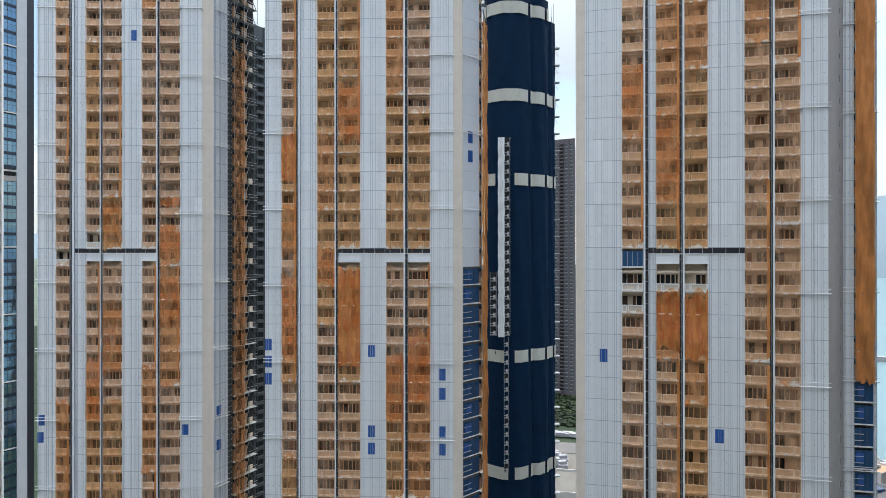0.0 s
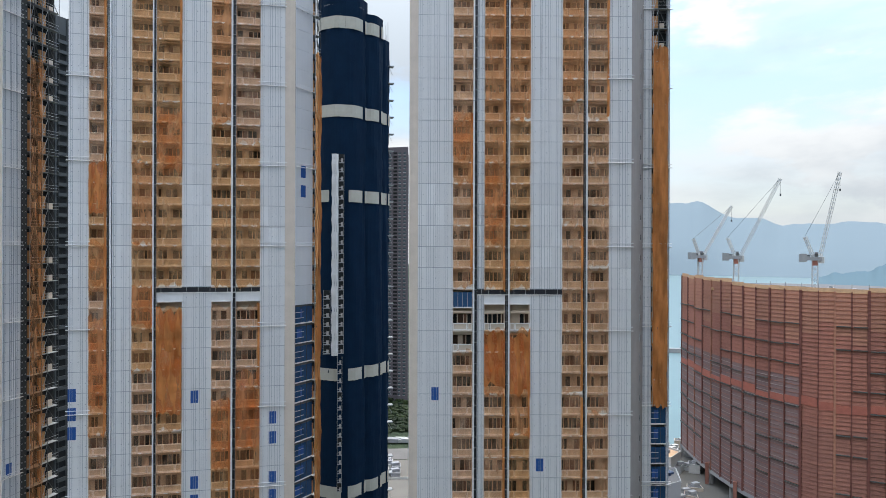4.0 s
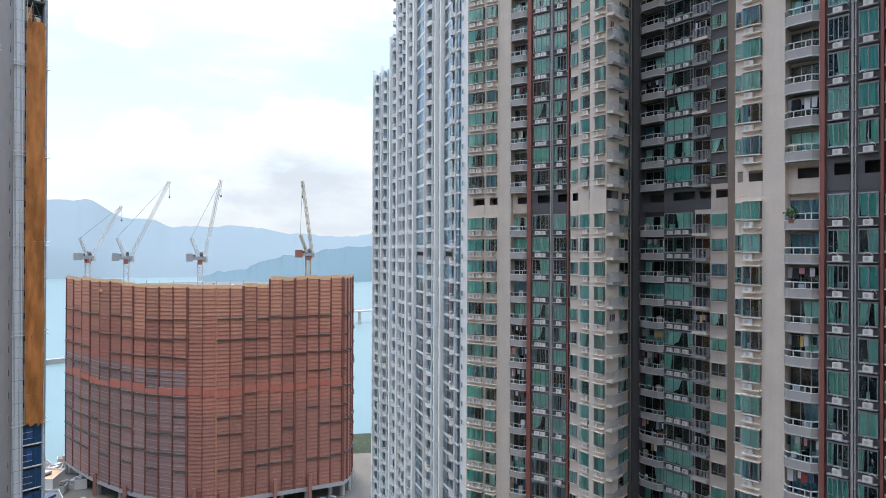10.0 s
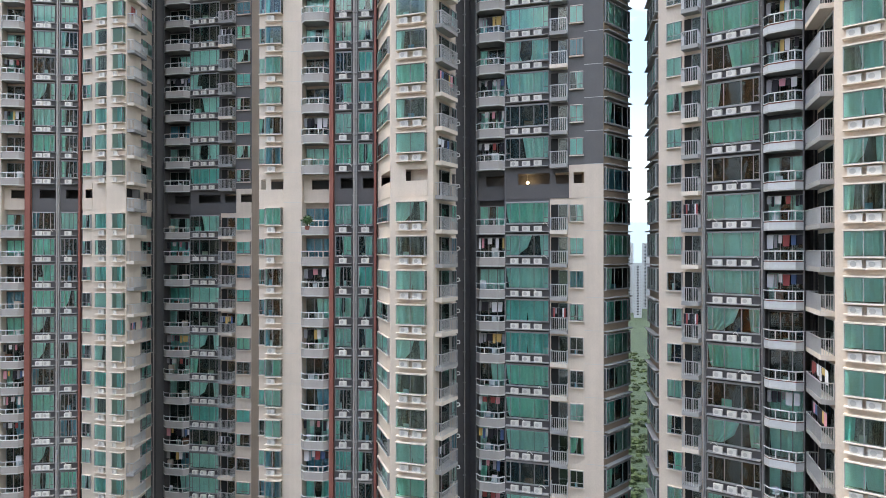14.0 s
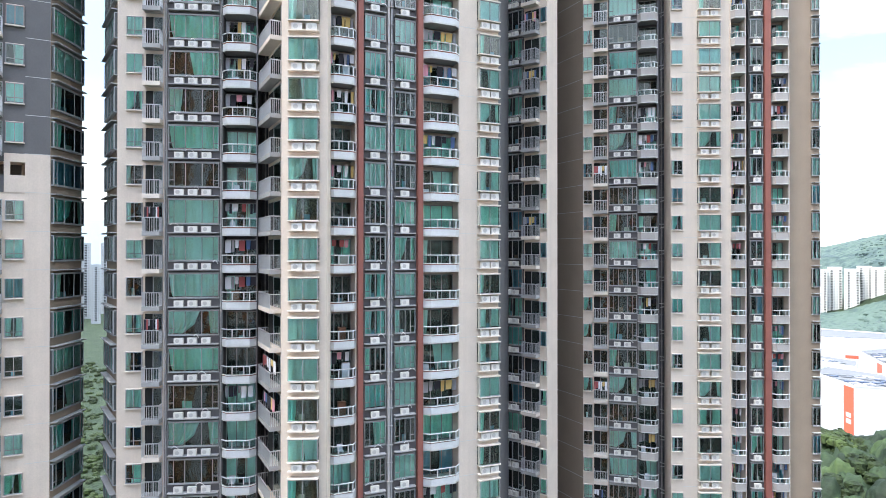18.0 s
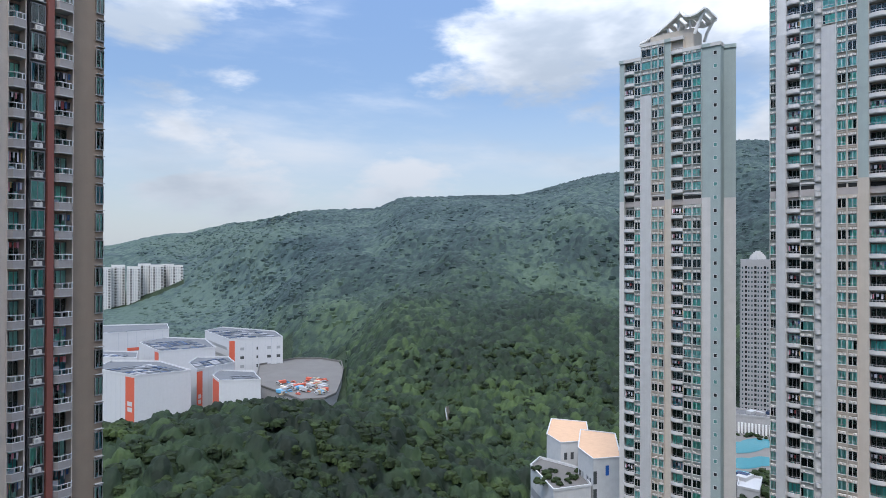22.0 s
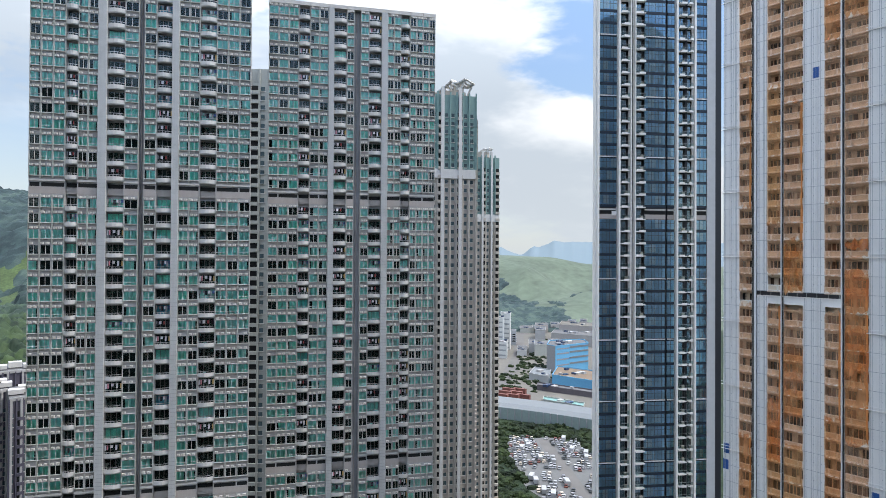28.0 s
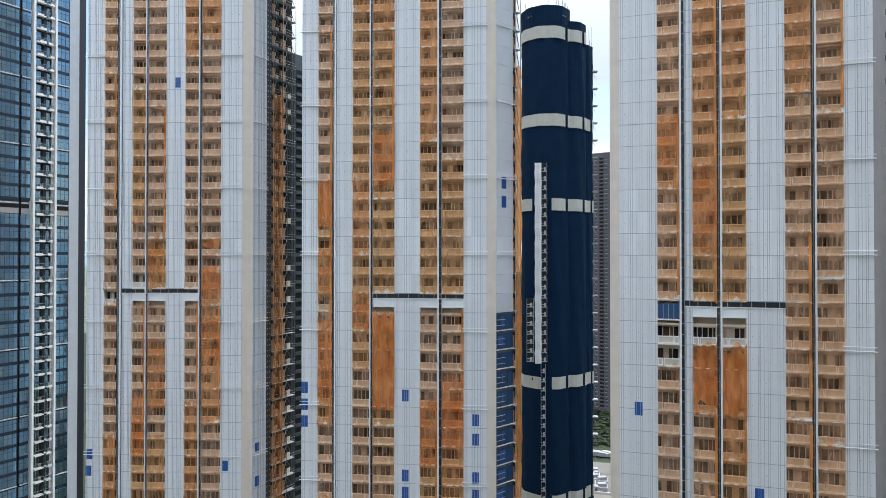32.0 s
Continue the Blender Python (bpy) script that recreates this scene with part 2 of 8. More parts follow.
mat("sage_deep", (0.20, 0.31, 0.29), 0.8, streak=0.05)
mat("hatch_glass", (0.07, 0.20, 0.18), 0.3)
mat("sage", (0.30, 0.355, 0.34), 0.8, streak=0.05)
mat("sage_light", (0.37, 0.375, 0.34), 0.8, streak=0.06)
mat("grey_wall", (0.35, 0.345, 0.34), 0.85, streak=0.07)
mat("fin_white", (0.58, 0.575, 0.56), 0.75, streak=0.10)
mat("pale_wall", (0.51, 0.495, 0.47), 0.8, streak=0.07)
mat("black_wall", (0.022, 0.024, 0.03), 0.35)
mat("steel_grey", (0.27, 0.27, 0.28), 0.5, streak=0.03)
mat("roofing", (0.12, 0.12, 0.12), 0.9, bump=0.3)
mat("cloth_white", (0.75, 0.75, 0.78), 0.9)
mat("cloth_red", (0.36, 0.09, 0.09), 0.9)
mat("cloth_blue", (0.09, 0.15, 0.30), 0.9)
mat("cloth_black", (0.03, 0.03, 0.04), 0.9)
mat("cloth_grey", (0.30, 0.30, 0.32), 0.9)
mat("cloth_yellow", (0.60, 0.42, 0.16), 0.9)
mat("cloth_pink", (0.65, 0.30, 0.36), 0.9)
mat("navy_net", (0.0042, 0.0160, 0.036), 0.85, var=0.3, scale=0.25, streak=0.1, bump=0.6, spec=0.06)
mat("band_cloth", (0.41, 0.39, 0.33), 0.9, var=0.12)
pane_mat("pane_green", (0.64, 1.0, 0.96), 0.5)
pane_mat("pane_teal", (0.56, 1.0, 0.94))
pane_mat("pane_sky", (0.72, 0.88, 0.95), 3.4, sheen=(0.70, 0.90, 1.0))
pane_mat("pane_blue", (0.80, 0.94, 0.95), 2.0, sheen=(0.55, 0.82, 1.0))
mat("spandrel", (0.016, 0.028, 0.045), 0.25, var=0.3, scale=0.2)
# blue sheet behind the panes: reflected sky put into its colour
mat("glass_back", (0.30, 0.58, 0.78), 0.6, var=0.45, scale=0.12, fine=0.5)
mat("glass_pale", (0.40, 0.54, 0.64), 0.5, var=0.35, scale=0.2, fine=0.8)
mat("far_glass", (0.055, 0.085, 0.095), 0.25)
pane_mat("pane_clear", (0.55, 0.66, 0.66))
net_mat("orange_net", (0.74, 0.35, 0.15), 0.28, through_tint=(1.0, 0.75, 0.56))
net_mat("peach_net", (0.80, 0.47, 0.28), 0.16, through_tint=(1.0, 0.83, 0.69))
net_mat("tan_net", (0.72, 0.48, 0.32), 0.12, through_tint=(1.0, 0.83, 0.71))
net_mat("olive_net", (0.68, 0.38, 0.18), 0.22, through_tint=(1.0, 0.78, 0.58))
net_mat("orange_net_dense", (0.66, 0.25, 0.07), 0.66, through_tint=(1.0, 0.66, 0.36))

# ---- building kit ----
import functools

class Geo:
    """Quads with a material each, in local metres: x along the front, y into the building, z up."""

    def __init__(self):
        self.v, self.f, self.m = [], [], []

    def quad(self, a, b, c, d, m):
        n = len(self.v)
        self.v += [a, b, c, d]
        self.f.append((n, n + 1, n + 2, n + 3))
        self.m.append(m)

    def box(self, x0, x1, y0, y1, z0, z1, m):
        n = len(self.v)
        self.v += [(x0, y0, z0), (x1, y0, z0), (x1, y1, z0), (x0, y1, z0), (x0, y0, z1), (x1, y0, z1), (x1, y1, z1), (x0, y1, z1)]
        for q in ((0, 3, 2, 1), (4, 5, 6, 7), (0, 1, 5, 4), (1, 2, 6, 5), (2, 3, 7, 6), (3, 0, 4, 7)):
            self.f.append(tuple(n + i for i in q))
            self.m.append(m)
        return self

    def tube(self, p, q, r, m, sides=6, r2=None):
        p, q = Vector(p), Vector(q)
        r2 = r if r2 is None else r2
        d = (q - p).normalized()
        a = d.orthogonal().normalized()
        b = d.cross(a)
        n = len(self.v)
        for i in range(sides):
            t = 2 * math.pi * i / sides
            o = a * math.cos(t) + b * math.sin(t)
            self.v += [tuple(p + o * r), tuple(q + o * r2)]
        for i in range(sides):
            j = (i + 1) % sides
            self.f.append((n + 2 * i, n + 2 * j, n + 2 * j + 1, n + 2 * i + 1))
            self.m.append(m)
        return self

    def add(self, other, mtx):
        n = len(self.v)
        self.v += [tuple(mtx @ Vector(p)) for p in other.v]
        self.f += [tuple(n + i for i in q) for q in other.f]
        self.m += other.m

    def pieces(self, kind):
        """The body and, apart from it, its panes, curtains, railing and other pieces, by what they are made of."""
        sets = {}
        for f, m in zip(self.f, self.m):
            sets.setdefault(ROLE.get(m, ROLE.get(m.split("_")[0], kind)), []).append((f, m))
        v = np.array(self.v, dtype=float)
        out = []
        for role in sorted(sets, key=lambda r: r != kind):
            fs = np.array([f for f, m in sets[role]])
            used, inv = np.unique(fs, return_inverse=True)
            out.append((role, make_mesh(role, v[used], inv.reshape(-1, 4), [m for f, m in sets[role]])))
        return out

    def mesh(self, name):
        return make_mesh(name, np.array(self.v, dtype=float).reshape(-1, 3), np.array(self.f, dtype=int).reshape(-1, 4), self.m)


def make_mesh(name, v, f, mats):
    me = bpy.data.meshes.new(name)
    me.vertices.add(len(v))
    me.vertices.foreach_set("co", np.asarray(v, dtype=np.float32).ravel())
    me.loops.add(4 * len(f))
    me.loops.foreach_set("vertex_index", np.asarray(f, dtype=np.int32).ravel())
    me.polygons.add(len(f))
    me.polygons.foreach_set("loop_start", np.arange(0, 4 * len(f), 4, dtype=np.int32))
    names = sorted(set(mats))
    for n in names:
        me.materials.append(MATS[n])
    at = {n: i for i, n in enumerate(names)}
    me.polygons.foreach_set("material_index", np.array([at[n] for n in mats], dtype=np.int32))
    me.update(calc_edges=True)
    me.shade_flat()
    return me


def part(name, geo, parent, label="", kind=""):
    ob = new(name, geo.mesh(name) if isinstance(geo, Geo) else geo)
    ob.parent = parent
    if label or kind:
        tagged(ob, label, kind=kind)
    return ob


def thing(name, label, category, group="", at=(0, 0, 0), kind=""):
    ob = new(name)
    ob.empty_display_size = 0.5
    ob.location = at
    return tagged(ob, label, category, group, kind)


FINE = {"bay_window", "window", "balcony", "utility_balcony", "side_window", "glazing"}
ROLE = {"balcony_infill": "infill", "white_paint": "parapet_frame", "plaster": "back_wall", "room": "dark_opening", "frame": "frame", "pane": "pane", "curtain": "curtain", "rail": "railing", "cloth": "laundry", "wood": "door", "aircon": "air_conditioner"}


class Tower:
    """A tower block. Its pieces gather here; those of the storeys round the eye's height become objects of their own, the rest is joined."""

    def __init__(self, name, label, z0, h, floors, category="apartment tower", group=""):
        self.root = thing(name, label, category, group)
        self.z0, self.h, self.floors = z0, h, floors
        self.items = {}
        self.rng = random.Random(name + label)
        self.poly = []

    def place(self, kind, geo, m):
        self.items.setdefault(kind, []).append((geo, m))

    def close(self, caps, mid=EYE, fine=10):
        for kind, lst in self.items.items():
            lst.sort(key=lambda it: abs(it[1].translation.z + 1.4 - mid))
            cap = caps.get(kind, 0)
            made = {}
            for i, (geo, m) in enumerate(lst[:cap]):
                near = i < fine and kind in FINE
                if (id(geo), near) not in made:
                    made[id(geo), near] = geo.pieces(kind) if near else [(kind, geo.mesh(kind))]
                host = None
                for name, me in made[id(geo), near]:
                    ob = new(name, me)
                    ob.parent = host or self.root
                    if not host:
                        host = ob
                        ob.matrix_basis = m
            join(kind, lst[cap:], self.root)


def join(kind, lst, parent):
    if not lst:
        return None
    vs, fs, ms, n = [], [], [], 0
    cache = {}
    for geo, m in lst:
        if id(geo) not in cache:
            cache[id(geo)] = (np.array(geo.v, dtype=float), np.array(geo.f, dtype=int))
        v, f = cache[id(geo)]
        a = np.array(m)
        vs.append(v @ a[:3, :3].T + a[:3, 3])
        fs.append(f + n)
        ms += geo.m
        n += len(v)
    ob = new(kind, make_mesh(kind, np.concatenate(vs), np.concatenate(fs), ms))
    ob.parent = parent
    return tagged(ob, kind="stuff")


def prism(name, ring, z0, z1, wall, roof, parent, label=""):
    me = bpy.data.meshes.new(name)
    n = len(ring)
    v = [(x, y, z0) for x, y in ring] + [(x, y, z1) for x, y in ring]
    f = [(i, (i + 1) % n, n + (i + 1) % n, n + i) for i in range(n)] + [tuple(range(n, 2 * n))]
    me.from_pydata(v, [], f)
    me.materials.append(MATS[wall]); me.materials.append(MATS[roof])
    me.polygons[n].material_index = 1
    ob = new(name, me)
    ob.parent = parent
    if label:
        tagged(ob, label)
    return ob


def wings(spec):
    """Straight fronts from a corner, a heading and the widths of their bays, left to right seen from outside."""
    for x, y, head, bays in spec:
        c, s = math.cos(radians(head)), math.sin(radians(head))
        u = 0.0
        row = []
        for bay in bays.split():
            kind, w = bay[0], float(bay[1:])
            row.append((kind, w, Matrix(((c, -s, 0, x + c * u), (s, c, 0, y + s * u), (0, 0, 1, 0), (0, 0, 0, 1)))))
            u += w
        yield row, (x, y), (x + c * u, y + s * u), (-s, c)


def core(tw, spec, back, wall, roof="roofing", inset=1.9, top=None):
    """The body behind the fronts, closed at the back and roofed."""
    ring = []
    for row, a, b, n in wings(spec):
        ring += [(a[0] + n[0] * inset, a[1] + n[1] * inset), (b[0] + n[0] * inset, b[1] + n[1] * inset)]
    a, b = ring[-1], ring[0]
    for p in (a, b):
        r = math.hypot(*p)
        ring.append((p[0] * (1 + back / r), p[1] * (1 + back / r)))
    return prism("body", ring, GROUND, top or tw.z0 + tw.h * tw.floors, wall, roof, tw.root)


once = functools.cache


def aircon(g, x, y, z, s=1.0):
    g.box(x, x + 0.78 * s, y, y + 0.28, z, z + 0.52 * s, "aircon")
    cx, cz, r = x + 0.30 * s, z + 0.26 * s, 0.19 * s
    n = len(g.v)
    pts = [(cx + r * math.cos(a * math.pi / 4 + 0.39), y - 0.006, cz + r * math.sin(a * math.pi / 4 + 0.39)) for a in range(8)]
    g.quad(pts[0], pts[1], pts[2], pts[3], "aircon_grille")
    g.quad(pts[3], pts[4], pts[7], pts[0], "aircon_grille")
    g.quad(pts[4], pts[5], pts[6], pts[7], "aircon_grille")


@once
def aircon_unit(s):
    g = Geo()
    aircon(g, 0, 0, 0, s)
    return g


def curtains(g, x0, x1, y, z0, z1, var, rng):
    """Pleated curtains behind the glass: drawn, half drawn, gathered or tied back at the sides, and things on the sill."""
    kind = (0, 4, 2, 3, 8, 5, 6, 7, 8, 5, 2, 0)[var % 12]
    cloth = rng.choice(("curtain_white", "curtain_white", "curtain_white", "curtain_white", "curtain_green", "curtain_teal", "curtain_green", "curtain_blue", "curtain_teal"))
    w, h = x1 - x0, z1 - z0
    m = rng.uniform(0.42, 0.58)
    # each length: from, to (shares of the width), share of the width left at the waist and at the hem, side that it is tied to
    lengths = {0: [(0, m, 1, 0.97, 0), (m, 1, 1, 0.95, 1)], 1: [(0, 0.4, 0.8, 0.5, 0), (0.66, 1, 0.9, 0.7, 1)], 2: [(0, 0.27, 0.9, 0.8, 0)], 3: [(0, 1, 1, 1, 0)],
               4: [(0.4, 1, 0.9, 0.85, 1)], 5: [], 6: [(0, 0.62, 0.82, 0.45, 0), (0.8, 1, 0.9, 0.8, 1)], 7: [(0, 0.36, 0.9, 1.05, 0), (0.62, 1, 1.0, 1.1, 1)], 8: [(0, 1, 0.97, 0.93, 1)]}[kind]
    hem = z0 + (rng.uniform(0.0, 0.12) if kind != 3 else 0.02)
    zw = z0 + h * rng.uniform(0.3, 0.45)
    for a, b, waist, foot, side in lengths:
        n = max(3, int((b - a) * w / 0.24))
        folds = [y + (rng.uniform(0.05, 0.13) if i % 2 else rng.uniform(0.0, 0.03)) * (0.2 if kind == 3 else 1) for i in range(n + 1)]

        def xs(t, q):
            return x0 + w * ((a + (b - a) * t * q) if not side else (b - (b - a) * (1 - t) * q))

        for i in range(n):
            t0, t1 = i / n, (i + 1) / n
            ya, yb = folds[i], folds[i + 1]
            g.quad((xs(t0, waist), ya, zw), (xs(t1, waist), yb, zw), (xs(t1, 1), yb, z1), (xs(t0, 1), ya, z1), cloth)
            g.quad((xs(t0, foot), ya, hem), (xs(t1, foot), yb, hem), (xs(t1, waist), yb, zw), (xs(t0, waist), ya, zw), cloth)
    if kind in (2, 4, 5, 7) and rng.random() < 0.75:
        a = rng.uniform(0.1, 0.6)
        g.box(x0 + w * a, x0 + w * (a + 0.2), y + 0.09, y + 0.13, z0, z0 + rng.uniform(0.2, 0.6), rng.choice(("curtain_warm", "cloth_white", "curtain_blue", "curtain_green", "wood_door")))


def sash(g, x0, x1, y, z0, z1, frame, pane, bars, t=0.06, mid=None):
    """A glazed opening in the plane y: frame, uprights, panes."""
    g.box(x0, x1, y - 0.03, y + 0.05, z0, z0 + t, frame)
    g.box(x0, x1, y - 0.03, y + 0.05, z1 - t, z1, frame)
    for i in range(bars + 2):
        c = x0 + t / 2 + (x1 - x0 - t) * i / (bars + 1)
        g.box(c - t / 2, c + t / 2, y - 0.028, y + 0.048, z0 + t, z1 - t, frame)
    if mid:
        g.box(x0 + t, x1 - t, y - 0.02, y + 0.04, mid - t / 2, mid + t / 2, frame)
    g.quad((x0, y + 0.01, z0), (x1, y + 0.01, z0), (x1, y + 0.01, z1), (x0, y + 0.01, z1), pane)


@once
def cloth_line(var):
    rng = random.Random(var)
    g = Geo()
    x = 0.0
    g.tube((0, 0, 0), (1.5, 0, 0), 0.012, "rail_metal", 4)
    while x < 1.4:
        w = rng.uniform(0.12, 0.3)
        d = rng.uniform(0.5, 1.05)
        m = rng.choice(("cloth_white", "cloth_white", "cloth_white", "cloth_black", "cloth_blue", "cloth_black", "cloth_grey", "cloth_pink", "cloth_red", "cloth_yellow", "cloth_grey"))
        g.quad((x, 0.0, -d), (x + w * 0.9, 0.03, -d), (x + w, 0.0, 0), (x, 0.0, 0), m)
        x += w + rng.choice((0.02, 0.02, 0.05, 0.2))
    return g

WINGS_A = [
    (-73.53, 115.96, 1.26, "P3.31 O2.41 T1.00 P2.01 O2.51 T0.50 O3.32 P3.63 O2.62 T0.61 O3.54 P3.95 C2.03"),
    (-42.10, 116.65, 63.84, "P3.45 D1.29 S2.50 E3.69"),
]
WINGS_B = [
    (-29.56, 105.25, -2.85, "P2.80 O2.42 T0.65 P2.79 O2.87 T0.55 O3.60 P4.23 O2.84 T0.73 O3.56 P3.73 C1.54"),
    (2.73, 103.64, 45.05, "G3.95 S1.41"),
]
WINGS_C = [
    (18.78, 93.24, -13.75, "C1.27 P5.17 O2.91 T0.68 P1.06 O3.07 T0.67 O3.01 P4.74 O3.09 T0.63 O3.17 P3.38"),
    (50.70, 85.43, 43.36, "Q6.55"),
    (55.46, 89.93, -13.91, "P1.33 S2.35 P0.48"),
]
WINGS_I = [
    (84.94, 34.99, -98.93, "P0.28 W2.57 P0.36 W1.70 P2.03 B2.59 R0.76 w2.51 I0.49 w1.95 R0.40"),
    (81.93, 19.40, -122.79, "n1.37 P0.72 W3.96"),
    (78.65, 14.31, -15.88, "b3.26 n2.95 D3.72"),
    (88.20, 11.59, -118.28, "Z3.67 z4.22 y2.13 n2.05 Y1.00"),
]
WINGS_J = [
    (65.93, 0.10, -113.66, "n0.70 W1.77 P1.87 B2.83 R0.56 w1.73 I0.53 w1.55 R0.41"),
    (61.14, -10.85, -179.43, "n5.68"),
    (55.23, -10.86, -124.41, "P0.60 W2.84 P0.50"),
    (53.51, -14.22, -43.99, "b3.17 n1.13"),
    (57.56, -17.50, -69.59, "D2.52"),
    (57.02, -19.38, -123.72, "Z2.74 z4.10 y1.71 n1.34 X1.66"),
    (50.61, -28.97, -60.12, "V4.48 D1.09"),
]
WINGS_K = [
    (51.96, -34.55, 153.72, "V5.44"),
    (47.08, -32.14, -144.79, "P0.65 n1.39 y1.53 I0.30 z4.05 I0.15 Z2.70"),
    (40.06, -40.12, -139.46, "D0.94"),
    (37.96, -39.29, 145.90, "b4.67"),
    (33.41, -35.94, -148.06, "P0.44 W2.39 P0.52"),
    (32.02, -39.50, -126.57, "B2.28 R0.61 w1.91 I0.63 w1.95 R0.64 B3.36 P1.69 W2.18"),
    (26.87, -62.00, 171.97, "z2.45 y1.90 n0.75"),
]
WINGS_M = [
    (24.80, -72.96, 144.22, "X4.96"),
    (20.78, -70.06, -167.31, "n1.08 y1.65 z3.06 Z2.12"),
    (13.41, -73.76, -170.94, "D1.32"),
    (11.79, -72.00, -152.44, "n1.29 P1.45 W2.52 P1.07 B1.58 D0.36 w1.46 R0.81 B1.94 Y2.28 V1.00"),
]
WINGS_L = [
    (-114.00, -114.91, 109.76, "P1.23 B2.60 W1.67 F2.56 W1.64 W1.48 P1.47 B2.78 W4.19 P1.85 p2.12"),
    (-124.36, -94.53, 127.02, "P3.15"),
]
WINGS_N = [
    (-119.46, -79.44, 107.40, "W1.30 F1.68 B2.43 W2.53 b1.25 F2.36 W1.72 W1.71 P1.70 B2.76 W5.63 P1.73 p1.37 P1.59"),
]
WINGS_O = [
    (-130.36, -43.40, 89.04, "W3.28 W1.22 F2.07 B2.76 W2.69 D0.91 W1.51 B1.68 F1.84 W2.00 W2.51 P1.09 B3.38 W1.64 W4.84 P1.29 p1.04"),
]
WINGS_P = [
    (-140.01, 2.73, 71.19, "W1.91 W4.07 B2.05 W3.46 F1.41 B3.06 W2.53 D0.88 W2.21 B2.78 F1.23 W3.81 B3.05 W4.32 W2.17"),
]
WINGS_U = [
    (-135.51, 45.87, 70.06, "W2.11 W4.24 B2.38 W2.01 W2.02 F1.14 B2.79 W1.65 D1.40 W1.92 B2.82 F1.29 W3.10 B2.07 W2.99 W2.87"),
]
WINGS_G = [
    (-114.63, 124.60, 63.82, "F0.97 G4.58 F1.11 B2.22 F0.69 D0.56 F0.56 B2.50 G5.69 D0.56 G1.94 F1.11 B2.08 D0.56 B1.25 F1.11 G2.92 P2.36 D2.08"),
]
WINGS_H = [
    (147.33, 87.59, -123.00, "F1.26 B3.39 F1.21 B3.54"),
    (135.02, 75.67, -136.79, "F3.65 B3.98 F1.92 B5.94 F2.60 B2.92 F2.02 G6.47 F1.08 B5.17 F1.96 G0.96 F2.49 G3.57 B3.38 Q3.97"),
]

# ---- beige towers with green bay windows ----
GH = 2.95


@once
def green_bay(w, var):
    """A bay window that stands out on a white sill over an air conditioner ledge."""
    rng = random.Random(var * 7 + int(w * 100))
    g = Geo()
    a, b = 0.06, w - 0.06
    g.box(a, b, -0.55, 0.0, 0.68, 0.76, "beige_tile")
    g.box(a, b, -0.55, 0.0, 2.42, 2.52, "beige_tile")
    sash(g, a + 0.04, b - 0.04, -0.46, 0.76, 2.42, "frame_grey", "pane_green", 1, 0.05)
    for x in (a + 0.04, b - 0.04):
        g.quad((x, -0.46, 0.76), (x, 0.0, 0.76), (x, 0.0, 2.42), (x, -0.46, 2.42), "pane_green")
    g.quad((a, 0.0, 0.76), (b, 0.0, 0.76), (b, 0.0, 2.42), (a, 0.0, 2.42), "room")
    curtains(g, a + 0.08, b - 0.08, -0.32, 0.77, 2.4, var, rng)
    g.box(a, b, -0.5, 0.0, -0.03, 0.05, "beige_tile")
    return g


@once
def dark_window(w, var):
    rng = random.Random(var * 11 + int(w * 100))
    g = Geo()
    a, b = 0.08, w - 0.08
    sash(g, a, b, -0.22, 0.72, 2.62, "frame_grey", "pane_green", 2 if w > 3 else 1, 0.05)
    g.box(a, b, -0.24, 0.0, 0.64, 0.72, "frame_grey")
    g.box(a, b, -0.24, 0.0, 2.62, 2.7, "frame_grey")
    if w > 1.7:   # narrow side lights with a low transom
        for x, e in ((a + 0.42, a), (b - 0.46, b - 0.42)):
            g.box(x, x + 0.04, -0.25, -0.18, 0.77, 2.57, "frame_grey")
            g.box(e, e + 0.42, -0.25, -0.18, 1.2, 1.25, "frame_grey")
    for x in (a + 0.02, b - 0.02):
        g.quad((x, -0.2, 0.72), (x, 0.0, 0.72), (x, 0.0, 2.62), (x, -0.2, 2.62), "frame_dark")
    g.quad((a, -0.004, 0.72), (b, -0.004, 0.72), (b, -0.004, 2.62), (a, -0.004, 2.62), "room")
    curtains(g, a + 0.06, b - 0.06, -0.15, 0.73, 2.6, var, rng)
    g.box(a, b, -0.48, 0.0, -0.06, 0.02, "concrete")
    return g


@once
def slim_window(w, var):
    rng = random.Random(var * 13 + int(w * 100))
    g = Geo()
    a, b = 0.06 * w, w * 0.94
    sash(g, a, b, -0.16, 0.85, 2.35, "frame_grey", "pane_green", 1 if w > 1.0 else 0, 0.05, mid=1.25 if var % 3 else None)
    for x in (a, b - 0.03):
        g.box(x, x + 0.03, -0.16, 0.0, 0.85, 2.35, "frame_grey")
    g.box(a, b, -0.16, 0.0, 2.35, 2.40, "beige_tile")
    g.quad((a, -0.004, 0.85), (b, -0.004, 0.85), (b, -0.004, 2.35), (a, -0.004, 2.35), "room")
    curtains(g, a + 0.03, b - 0.03, -0.14, 0.87, 2.33, var, rng)
    g.box(a - 0.05, b + 0.05, -0.22, 0.0, 0.77, 0.85, "beige_tile")
    return g


def glass_doors(g, w, y, var, rng, pane="pane_green"):
    sash(g, 0.1, w - 0.1, y, 0.12, 2.45, "frame_grey", pane, 2, 0.06)
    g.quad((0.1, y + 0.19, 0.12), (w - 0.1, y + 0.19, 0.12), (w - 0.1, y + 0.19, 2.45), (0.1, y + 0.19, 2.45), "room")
    curtains(g, 0.15, w - 0.15, y + 0.06, 0.14, 2.4, var, rng)


